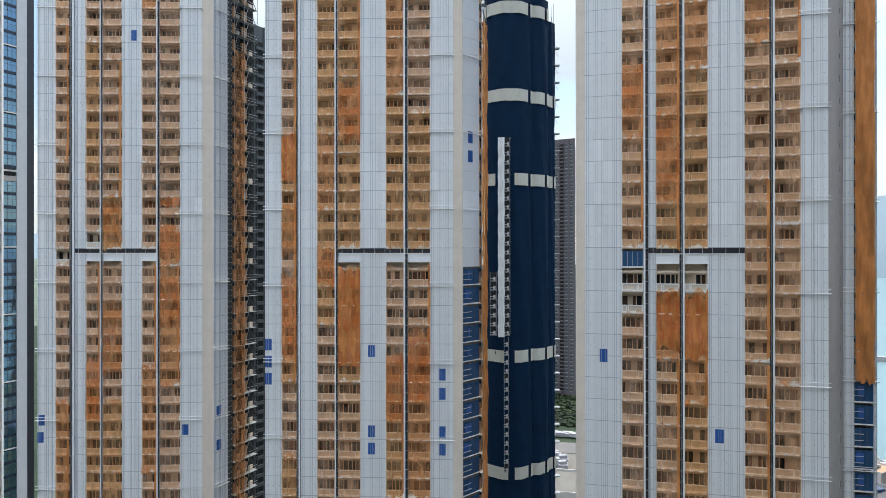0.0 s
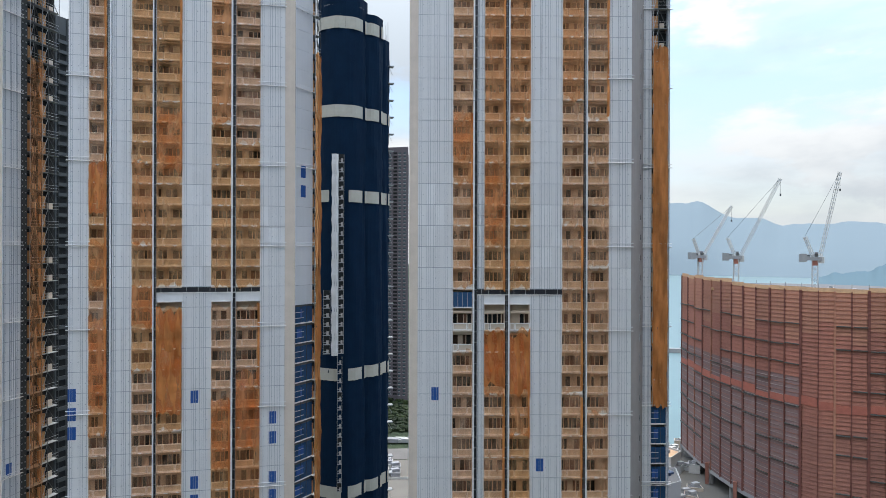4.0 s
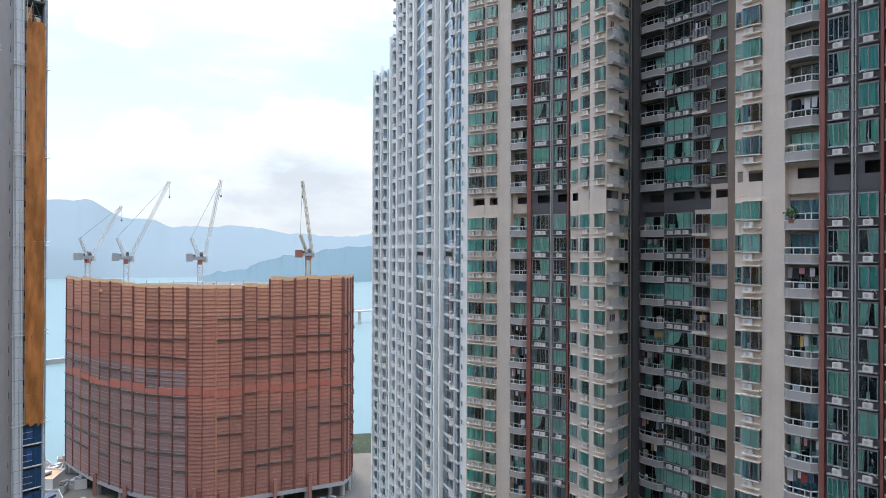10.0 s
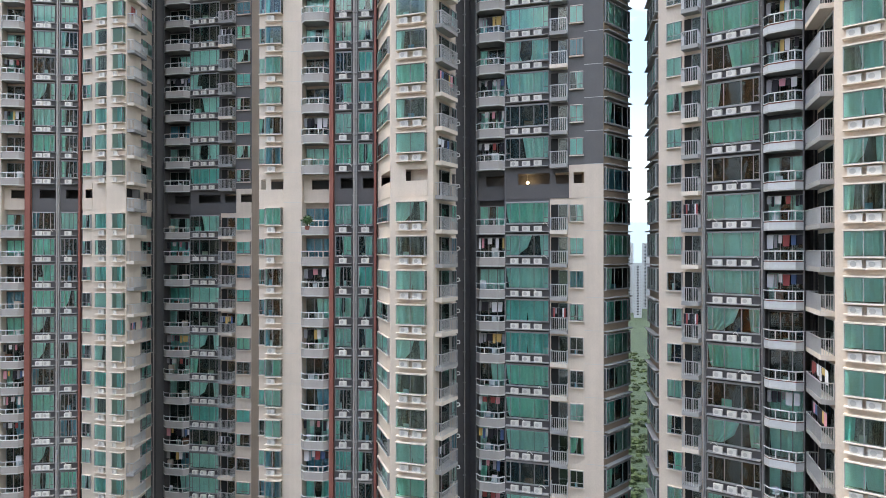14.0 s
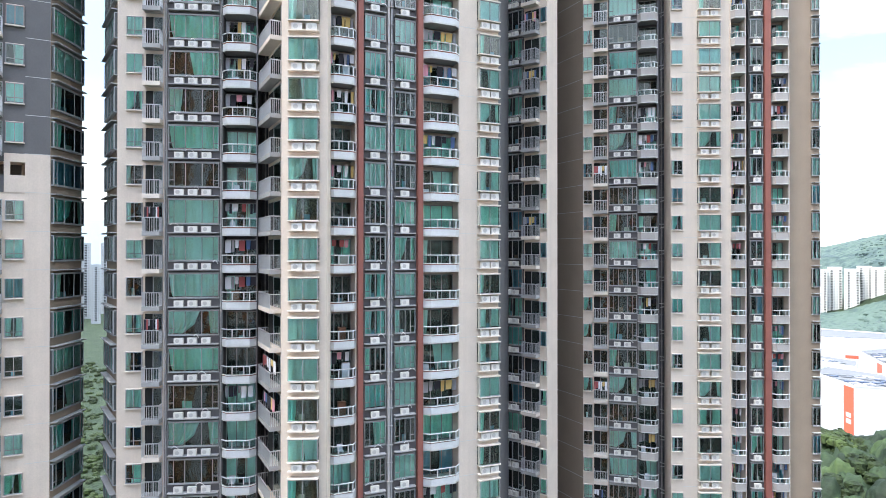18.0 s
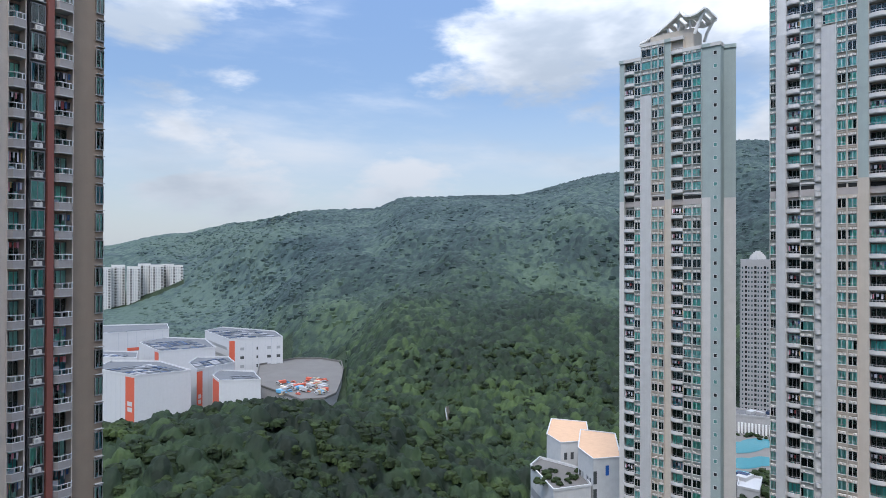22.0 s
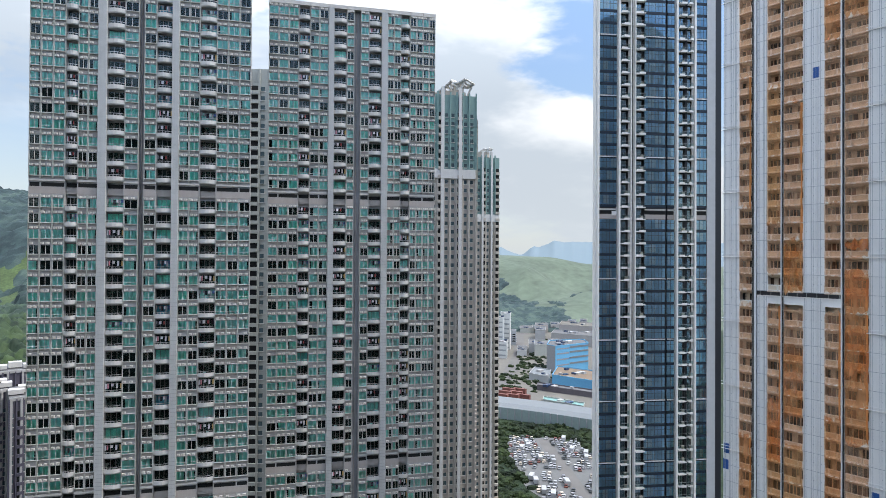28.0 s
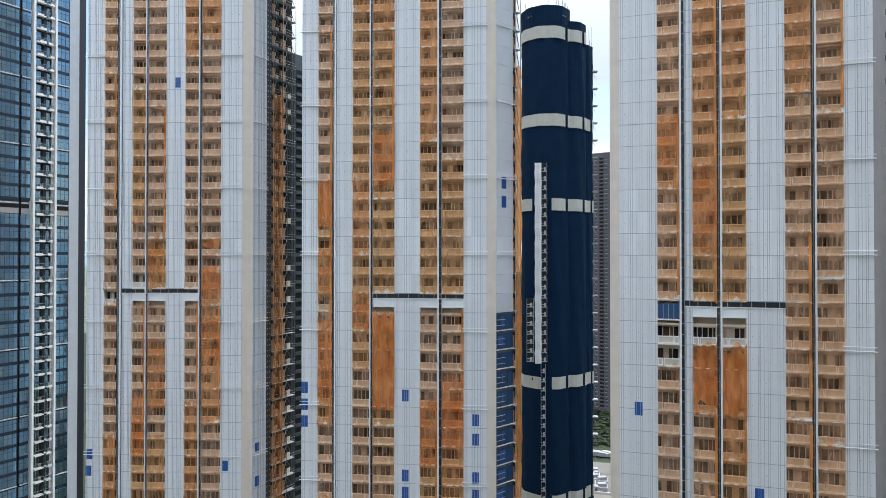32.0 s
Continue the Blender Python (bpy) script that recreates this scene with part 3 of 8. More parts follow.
@once
def green_balcony(w, var, style=0):
    """A balcony let into the front: a pale slab edge with a red band, or a grey parapet, under a white rail with glass."""
    rng = random.Random(var * 17 + int(w * 100))
    g = Geo()
    glass_doors(g, w, 0.98, (2, 5, 1, 5, 7, 4)[var % 6], rng)
    n = 6
    low, high = (0.34, 0.48) if style else (0.62, 0.62)
    for i in range(n):  # the parapet bows out a little
        x0, x1 = w * i / n, w * (i + 1) / n
        y0, y1 = [-0.12 - 0.5 * min(1.0, 6.0 * min(q, 1 - q)) for q in (i / n, (i + 1) / n)]
        for z0, z1, m in ((-0.26, -0.14, "pale_wall"), (-0.14, low, "balcony_pale" if style else "warm_grey")):
            g.quad((x0, y0, z0), (x1, y1, z0), (x1, y1, z1), (x0, y0, z1), m)
        if style:   # a dark red band set back over the slab's edge
            g.quad((x0, y0, low), (x1, y1, low), (x1, y1 + 0.1, low), (x0, y0 + 0.1, low), "balcony_pale")
            g.quad((x0, y0 + 0.1, low), (x1, y1 + 0.1, low), (x1, y1 + 0.1, high), (x0, y0 + 0.1, high), "red_fin")
        g.quad((x0, y0 - 0.03, high), (x1, y1 - 0.03, high), (x1, y1 + 0.2, high), (x0, y0 + 0.2, high), "white_paint")
        g.quad((x0, y0 - 0.03, high - 0.05), (x1, y1 - 0.03, high - 0.05), (x1, y1 - 0.03, high), (x0, y0 - 0.03, high), "white_paint")
        g.quad((x0, y0, -0.2), (x1, y1, -0.2), (x1, 1.15, -0.2), (x0, 1.15, -0.2), "concrete")
        g.quad((x0, y0, 0.02), (x1, y1, 0.02), (x1, 1.15, 0.02), (x0, 1.15, 0.02), "concrete")
        g.tube((x0, y0, 1.14), (x1, y1, 1.14), 0.05, "rail_white", 5)
        if i % 2 == 0 or i == n - 1:
            g.box(x0 - 0.04 if i else 0.0, x0 + 0.04, y0 - 0.03, y0 + 0.04, high, 1.12, "rail_white")
        g.quad((x0, y0 + 0.02, high + 0.02), (x1, y1 + 0.02, high + 0.02), (x1, y1 + 0.02, 1.08), (x0, y0 + 0.02, 1.08), "pane_clear")
    g.box(w - 0.06, w, -0.15, -0.08, high, 1.12, "rail_white")
    q = rng.random()
    if q < 0.3:    # a chair and a rack left outside
        a = rng.uniform(0.2, max(0.25, w - 1.1))
        g.box(a, a + 0.45, 0.2, 0.6, 0.42, 0.48, "cloth_white")
        for x in (a, a + 0.41):
            for yy in (0.2, 0.56):
                g.box(x, x + 0.04, yy, yy + 0.04, 0.02, 0.42, "cloth_white")
        g.box(a, a + 0.45, 0.57, 0.61, 0.48, 0.95, "cloth_white")
    elif q < 0.55:  # boxes and a cabinet
        a = rng.uniform(0.1, max(0.15, w - 0.9))
        g.box(a, a + 0.6, 0.5, 0.85, 0.02, rng.uniform(0.6, 1.5), rng.choice(("curtain_warm", "cloth_white", "wood_door", "frame_pale")))
    return g


@once
def cage_balcony(w, var):
    """A small utility balcony with upright bars that hangs in front of a dark opening."""
    rng = random.Random(var * 19 + int(w * 100))
    g = Geo()
    a, b, d = 0.1, w - 0.1, 0.85
    g.box(a, b, -d, 0.0, -0.28, 0.06, "beige_tile" if var % 2 else "concrete")
    for x in np.linspace(a + 0.03, b - 0.03, max(5, int((b - a) / 0.16))):
        g.box(x - 0.016, x + 0.016, -d + 0.02, -d + 0.055, 0.06, 1.12, "rail_metal")
    for y in np.linspace(-d + 0.15, -0.1, 5):
        for x in (a + 0.02, b - 0.02):
            g.box(x - 0.016, x + 0.016, y, y + 0.03, 0.06, 1.12, "rail_metal")
    g.box(a, b, -d, -d + 0.07, 1.12, 1.19, "rail_metal")
    g.box(a, a + 0.06, -d, 0, 1.12, 1.19, "rail_metal")
    g.box(b - 0.06, b, -d, 0, 1.12, 1.19, "rail_metal")
    g.quad((a, -0.004, 0.06), (b, -0.004, 0.06), (b, -0.004, 2.4), (a, -0.004, 2.4), "room")
    sash(g, a + (b - a) * 0.45, b, -0.03, 0.1, 2.4, "frame_grey", "pane_green", 0, 0.05)
    return g


@once
def pipe_run(h):
    g = Geo()
    g.tube((0, 0, 0), (0, 0, h), 0.075, "warm_grey", 6)
    g.box(-0.12, 0.12, -0.06, 0.14, 0.3, 0.38, "concrete")
    return g


@once
def pipe_elbow(var):
    g = Geo()
    g.tube((0, 0.2, 0.4), (0.55, -0.25, 0.36), 0.05, "white_paint", 5)
    g.tube((0.55, -0.25, 0.36), (0.6, -0.3, 0.1), 0.05, "white_paint", 5)
    g.tube((0.6, -0.3, 0.1), (0.1, 0.15, -0.05), 0.05, "white_paint", 5)
    return g


@once
def duct_clamp(w):
    """Brackets that hold the ducts, and a short branch."""
    g = Geo()
    g.box(w * 0.08, w * 0.88, -0.3, 0.0, 0.55, 0.63, "concrete")
    g.box(w * 0.08, w * 0.88, -0.3, 0.0, 2.1, 2.16, "concrete")
    return g


@once
def drain_hose(var):
    """A pale hose that loops from an air conditioner into the wall."""
    g = Geo()
    p = Vector((0, 0, 0.5))
    for i in range(4):
        q = p + Vector((0.09 + 0.03 * var, 0.05 * (i % 2), (0.13, 0.03, -0.12, -0.2)[i]))
        g.tube(p, q, 0.025, "white_paint", 4)
        p = q
    return g


@once
def slot_front(w, wall):
    """A refuge storey's front: a parapet, a dark slot with a small hole, a lintel."""
    g = Geo()
    g.box(0.0, w, -0.05, 0.0, 0.0, 1.3, wall)
    g.box(0.0, w, -0.05, 0.0, 2.3, GH, wall)
    g.box(0.0, w * 0.3, -0.04, 0.0, 1.3, 2.3, wall)
    return g


WALL = {"P": "beige", "W": "beige", "B": "beige", "R": "dark_tile", "w": "dark_tile", "I": "charcoal", "n": "beige", "b": "beige", "D": "dark_tile",
        "Z": "dark_tile", "z": "dark_tile", "y": "dark_tile", "Y": "brown_tile", "X": "beige", "V": "brown_tile"}


def green_tower(name, label, spec, z0, floors, back, refuge=(), upper_dark=None, group="green-windowed towers", xwall="beige", caps=None, fine=10, style=0):
    tw = Tower(name, label, z0, GH, floors, group=group)
    rng = tw.rng
    top = z0 + GH * floors
    for row, a, b, n in wings(spec):
        for kind, w, m in row:
            wall = Geo()
            wm = WALL[kind]
            if kind == "X":
                wm = xwall
            if kind in "ny" and any(k == "z" for k, _, _ in row):
                wm = "beige"
            rec = 1.2 if kind in "BZ" else 1.0 if kind == "D" else 0.0
            if upper_dark and kind in "nyX" and wm == "beige" and row[0][0] == "Z":
                spans = [(GROUND, upper_dark, wm), (upper_dark, top, "charcoal")]
            else:
                spans = [(GROUND, top, wm)]
            if refuge and kind in "WwznyBZ":   # the open slot of the refuge storey goes through the wall
                za, zb = z0 + refuge[0] * GH + 1.3, z0 + refuge[0] * GH + 2.3
                spans = [p for s0, s1, q in spans for p in ((s0, min(s1, za), q), (max(s0, zb), s1, q)) if p[1] > p[0]]
            for s0, s1, q in spans:
                wall.box(0, w, rec, 2.2, s0, s1, q)
            if rec and kind in "BZ":  # party walls of the balconies
                for x in (0, w):
                    part("party_wall", Geo().box(x - 0.06, x + 0.06, -0.1, rec, GROUND, top, "beige" if kind == "B" else "dark_tile"), tw.root).matrix_basis = m
            if kind == "R":
                part("fin", Geo().box(0.1, w - 0.1, -0.45, 0, GROUND, top, "red_fin"), tw.root, "brick-red upright fin").matrix_basis = m
            if kind == "I":
                part("duct", Geo().box(w * 0.15, w * 0.45, -0.25, 0, GROUND, top, "warm_grey"), tw.root).matrix_basis = m
                part("duct", Geo().box(w * 0.6, w * 0.8, -0.2, 0, GROUND, top, "concrete"), tw.root).matrix_basis = m
            wob = part("wall", wall, tw.root)
            wob.matrix_basis = m
            w = round(w, 2)
            for k in range(floors):
                z = z0 + k * GH
                mk = Matrix.Translation((0, 0, z)) @ m
                var = rng.randrange(12) if abs(z - EYE) < 62 else 5
                if k in refuge and kind in "WwznyBZ":
                    tw.place("opening", slot_front(w, WALL[kind] if kind != "B" else "beige"), mk @ Matrix.Translation((0, 0.6 if rec else 0, 0)))
                    continue
                if kind == "W":
                    tw.place("bay_window", green_bay(w, var), mk)
                    for i in range((2 if w > 2 else 1) if z > 45 else 0):
                        tw.place("air_conditioner", aircon_unit(1.0), mk @ Matrix.Translation((w * (0.14 + 0.42 * i) + rng.uniform(-0.05, 0.05), -0.42, 0.05)))
                elif kind in "wz":
                    tw.place("window", dark_window(w, var), mk)
                    cnt = (3 if w > 3.5 else 2 if w > 2.3 else 1) if z > 45 else 0
                    for i in range(cnt):
                        tw.place("air_conditioner", aircon_unit(0.9), mk @ Matrix.Translation((0.2 + (w - 0.9) * (i + 0.35) / cnt, -0.42, 0.02)))
                elif kind in "nV":
                    tw.place("window", (slim_window if kind == "n" else dark_window)(w, var), mk)
                elif kind in "BZ":
                    tw.place("balcony", green_balcony(w, var, style), mk)
                    if rng.random() < 0.5 and z > 45:
                        tw.place("laundry", cloth_line(rng.randrange(14)), mk @ Matrix.Translation((0.15, 0.3, 2.35)) @ Matrix.Diagonal((max(0.4, (w - 0.3) / 1.5), 1, 1, 1)))
                elif kind in "yb":
                    tw.place("utility_balcony", cage_balcony(w, var), mk)
                    if rng.random() < 0.2:
                        tw.place("laundry", cloth_line(14 + rng.randrange(6)), mk @ Matrix.Translation((0.15, -0.45, 2.0)) @ Matrix.Diagonal((max(0.3, (w - 0.4) / 1.5), 1, 1, 1)))
                elif kind == "D":
                    for i in range(2):
                        tw.place("drain_pipe", pipe_run(GH), mk @ Matrix.Translation((w * (0.25 + 0.45 * i), 0.85, 0)))
                    if w > 1.2:
                        tw.place("pipe_elbow", pipe_elbow(0), mk @ Matrix.Translation((w * 0.1, 0.7, 1.2)))
                if kind == "I" and z > 45:
                    tw.place("duct_clamp", duct_clamp(w), mk)
                if kind in "wz" and z > 45 and rng.random() < 0.8:
                    tw.place("drain_hose", drain_hose(rng.randrange(4)), mk @ Matrix.Translation((rng.uniform(0.1, w - 0.5), -0.3, 0.1)))
                if kind in "PX" and w > 1.2:
                    tw.place("tile_joint", joint_line(w), mk)
    core(tw, spec, back, "charcoal")
    tw.close(caps or {"bay_window": 50, "window": 75, "balcony": 50, "utility_balcony": 36, "air_conditioner": 46, "opening": 30, "pipe_elbow": 16, "laundry": 24}, fine=fine)
    return tw


@once
def joint_line(w):
    g = Geo()
    g.box(0, w, -0.012, 0, 0, 0.045, "pale_wall")
    return g


GZ = 104.7 - 42 * GH
green_tower("apartment_tower", "beige tiled apartment tower with green bay windows and red fins", WINGS_I, GZ, 64, 16, refuge=(42,), upper_dark=GZ + 43 * GH)
green_tower("apartment_tower", "near beige apartment tower with curtained green bay windows", WINGS_J, GZ, 64, 14, fine=26, refuge=(42,), upper_dark=GZ + 43 * GH)
green_tower("apartment_tower", "beige apartment tower with grey balconies and hanging laundry", WINGS_K, GZ, 64, 14, fine=26, style=1)
green_tower("apartment_tower", "beige apartment tower with a plain brown tiled flank", WINGS_M, GZ, 64, 14, xwall="brown_tile")


def refuge_lamp():
    root = thing("ceiling_lamp", "small warm lamp lit under the refuge storey's ceiling", "lamp", at=(*polar_at(113.3, 60.4), 106.0))
    part("stem", Geo().tube((0, 0, 0.45), (0, 0, 1.0), 0.02, "frame_grey", 5), root)
    m = bpy.data.materials.new("lamp_glow")
    m.use_nodes = True
    b = m.node_tree.nodes["Principled BSDF"]
    b.inputs["Emission Color"].default_value = (1.0, 0.72, 0.38, 1)
    b.inputs["Emission Strength"].default_value = 14.0
    MATS["lamp_glow"] = m
    bulb = Geo()
    for i in range(6):
        a0, a1 = -1.57 + 3.14 * i / 6, -1.57 + 3.14 * (i + 1) / 6
        bulb.tube((0, 0, 0.32 + 0.13 * math.sin(a0)), (0, 0, 0.32 + 0.13 * math.sin(a1)), max(0.005, 0.13 * math.cos(a0)), "lamp_glow", 8, max(0.005, 0.13 * math.cos(a1)))
    part("globe", bulb, root, "glowing warm globe")


def polar_at(az, r):
    return r * math.sin(radians(az)), r * math.cos(radians(az))


def balcony_plant(az, r, z):
    root = thing("potted_plant", "bushy green potted plant on a balcony", "plant", at=(*polar_at(az, r), z))
    rng = random.Random(8)
    part("pot", Geo().tube((0, 0, 0), (0, 0, 0.32), 0.16, "red_fin", 8, 0.21), root, "brown clay pot")
    g = Geo()
    for i in range(120):
        d = Vector((rng.gauss(0, 1), rng.gauss(0, 1), rng.gauss(0.3, 0.8))).normalized()
        p = Vector((0, 0, 0.8)) + d * rng.uniform(0.25, 0.6)
        a = d.orthogonal().normalized() * 0.11
        b = d.cross(a).normalized() * 0.07
        g.quad(tuple(p - a), tuple(p - b), tuple(p + a), tuple(p + b), "plant_leaf")
    part("foliage", g, root)


mat("plant_leaf", (0.035, 0.085, 0.022), 0.6, var=0.3)
refuge_lamp()
balcony_plant(93.9, 57.1, 101.8)

# ---- white panelled towers under construction ----
PH = 3.1
PZ = 93.9 - 37 * PH


@once
def panel_piece(w):
    return Geo().box(0.012, w - 0.012, -0.05, 0.0, 0.012, PH - 0.012, "panel_white")


@once
def panel_clips(w):
    """Thin mast rails and ties on the cladding."""
    g = Geo()
    n = max(2, round(w / 1.3))
    for i in range(n):
        for f in (0.2, 0.42, 0.8)[: 2 + i % 2]:
            x = w * (i + f) / n
            g.box(x - 0.022, x + 0.022, -0.085, -0.05, 0, PH, "panel_joint")
    g.box(0, w, -0.07, -0.05, PH - 0.06, PH, "panel_joint")
    for f in (0.15, 0.5, 0.85):
        g.box(w * f - 0.05, w * f + 0.05, -0.13, -0.05, 1.4, 1.5, "panel_joint")
    return g


@once
def site_balcony(w, var):
    """An unfinished balcony: a framed parapet, a plastered wall with dark window and door openings behind."""
    rng = random.Random(var * 23 + int(w * 100))
    g = Geo()
    g.box(0, w, -0.20, 1.1, -0.18, 0.02, "balcony_wrap")
    g.box(0, w, -0.24, -0.20, -0.06, 0.02, "white_paint")
    flip = var % 2
    cut_x = w * (0.26 if flip else 0.74)
    for a, b in ((0.02, cut_x - 0.03), (cut_x + 0.03, w - 0.02)):
        g.box(a + 0.12, b - 0.12, -0.03, 0.0, 0.2, 0.98, "balcony_infill")
        for z in (0.06, 0.98):
            g.box(a, b, -0.12, 0.03, z, z + 0.14, "white_paint")
        for x in (a, b - 0.12):
            g.box(x, x + 0.12, -0.11, 0.02, 0.2, 0.98, "white_paint")
    g.box(0, w, 0.85, 1.05, 2.35, PH - 0.16, "plaster")
    x = 0.0
    while x < w - 0.2:
        d = rng.uniform(0.5, 0.95)
        e = min(w, x + d)
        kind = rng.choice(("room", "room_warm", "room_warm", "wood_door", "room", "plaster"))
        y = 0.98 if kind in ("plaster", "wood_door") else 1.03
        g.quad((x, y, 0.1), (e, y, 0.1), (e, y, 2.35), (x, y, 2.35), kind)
        g.box(e - 0.12, e, 0.86, 1.02, 0.1, 2.35, "plaster")
        x = e
    g.box(0, w, 0.1, 0.24, 2.6, PH - 0.18, "plaster")
    return g


def net_sheet(tw, w, m, z0, z1, dense, rng, n=None):
    """A hung sheet of netting, rippled, with a ragged hem."""
    g = Geo()
    cols, rows = 7, max(3, int((z1 - z0) / 1.0))
    ph = rng.uniform(0, 6)
    trim = w > 1.8 and rng.random() < 0.3   # a gathered edge
    def pt(i, j):
        u = w * i / cols if i < cols - 1 or not trim else (w - 0.34 if i == cols - 1 else w)
        z = z0 + (z1 - z0) * j / rows + (rng.uniform(-0.7, 0.7) if j in (0, rows) else 0)
        return (u, -0.3 - 0.10 * math.sin(i * 2.1 + ph + 0.35 * j) - 0.07 * math.sin(j * 0.9 + ph) - 0.05 * math.sin(i * 0.8 + j * 2.3), z)
    grid = [[pt(i, j) for i in range(cols + 1)] for j in range(rows + 1)]
    for j in range(rows):
        for i in range(cols):
            g.quad(grid[j][i], grid[j][i + 1], grid[j + 1][i + 1], grid[j + 1][i], "orange_net_dense" if trim and i == cols - 1 else dense)
    ob = part("netting", g, tw.root, "translucent orange scaffold netting")
    ob.matrix_basis = m


@once
def side_glass(w, var):
    g = Geo()
    g.quad((0, -0.02, 0.25), (w, -0.02, 0.25), (w, -0.02, PH - 0.3), (0, -0.02, PH - 0.3), "blue_glass")
    for z in (0.1, 1.0, 1.9):
        g.box(0, w * (0.5 if z > 0.2 else 1.0), -0.08, -0.02, z, z + 0.07 + 0.12 * (z < 0.2), "white_paint" if z < 0.2 else "frame_light")
    for x in (0.0, w * 0.33, w * 0.66):
        g.box(x, x + 0.05, -0.07, -0.02, 0, PH, "frame_dark")
    if var % 3:
        g.box(w * 0.1 * (var % 4), w * (0.3 + 0.1 * (var % 3)), -0.06, -0.024, 1.1, 2.4, "blue_film")
    return g


@once
def scaffold_bay(w, var):
    g = Geo()
    g.box(0, w, -0.5, 0.6, 0.0, 0.06, "frame_grey")
    for z in (0.55, 1.05):
        g.tube((0, -0.5, z), (w, -0.5, z), 0.025, "rail_metal", 4)
    for x in (0.06, w * 0.36, w - 0.06):
        g.tube((x, -0.5, 0), (x, -0.5, PH), 0.05, "rail_metal" if x < 0.1 else "frame_dark", 4)
    g.tube((0.1, -0.45, 0.05), (w * 0.36, -0.45, PH), 0.04, "rail_metal", 4)
    g.tube((w * 0.4, -0.3, PH), (w - 0.1, -0.3, 0.05), 0.06, "frame_dark", 4)
    g.quad((0, 0.55, 0.1), (w, 0.55, 0.1), (w, 0.55, 2.7), (0, 0.55, 2.7), "room")
    g.box(w * 0.05, w * 0.4, 0.2, 0.5, 0.1, 2.2, "orange_wrap")
    if var % 2:
        g.box(w * 0.55, w * 0.85, 0.3, 0.5, 0.1, 1.1, "balcony_infill")
    return g


@once
def anchor_plates(w):
    """Two rows of small pale anchor plates on the dark shaft."""
    g = Geo()
    for i in range(3):
        for x in (w * 0.2, w * 0.7):
            g.box(x, x + 0.16, -0.06, 0.0, 0.3 + PH * i / 3, 0.5 + PH * i / 3, "rail_metal")
    return g


@once
def slit_window(var):
    g = Geo()
    g.box(0, 0.36, -0.05, 0.0, 1.0, 2.0, "frame_light")
    g.quad((0.04, -0.055, 1.05), (0.32, -0.055, 1.05), (0.32, -0.055, 1.95), (0.04, -0.055, 1.95), "room")
    return g


@once
def ledge_rail(w):
    g = Geo()
    g.tube((-0.25, -0.35, 0.0), (w + 0.25, -0.35, 0.0), 0.07, "white_paint", 6)
    g.tube((-0.25, -0.3, 0.55), (w + 0.25, -0.3, 0.55), 0.05, "panel_white", 6)
    for x in np.linspace(0.1, w - 0.1, 4):
        g.box(x - 0.04, x + 0.04, -0.36, 0, -0.06, 0.04, "panel_joint")
    return g


@once
def blue_patch(w):
    return Geo().box(0, w, -0.075, -0.045, 0.3, 2.2, "blue_film")


@once
def slot_band(w):
    """The slot of the refuge storey, its shade painted as a proud black box, with posts in it and a pale sill."""
    g = Geo()
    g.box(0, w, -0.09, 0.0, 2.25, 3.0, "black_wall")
    g.box(0, w, -0.14, 0.0, 2.12, 2.25, "white_paint")
    g.box(0, w, -0.14, 0.0, 3.0, 3.06, "panel_joint")
    for x in np.arange(0.6, w, 1.7):
        g.box(x, x + 0.08, -0.11, -0.05, 2.25, 3.0, "frame_grey")
    return g


@once
def vent_glass(w):
    g = Geo()
    g.quad((0.05, -0.05, 0.4), (w - 0.05, -0.05, 0.4), (w - 0.05, -0.05, 2.6), (0.05, -0.05, 2.6), "blue_glass")
    for x in np.linspace(0.02, w - 0.08, 5):
        g.box(x, x + 0.06, -0.08, 0.0, 0.4, 2.6, "frame_grey")
    g.box(0, w, -0.1, 0.0, 0.2, 0.4, "white_paint")
    return g


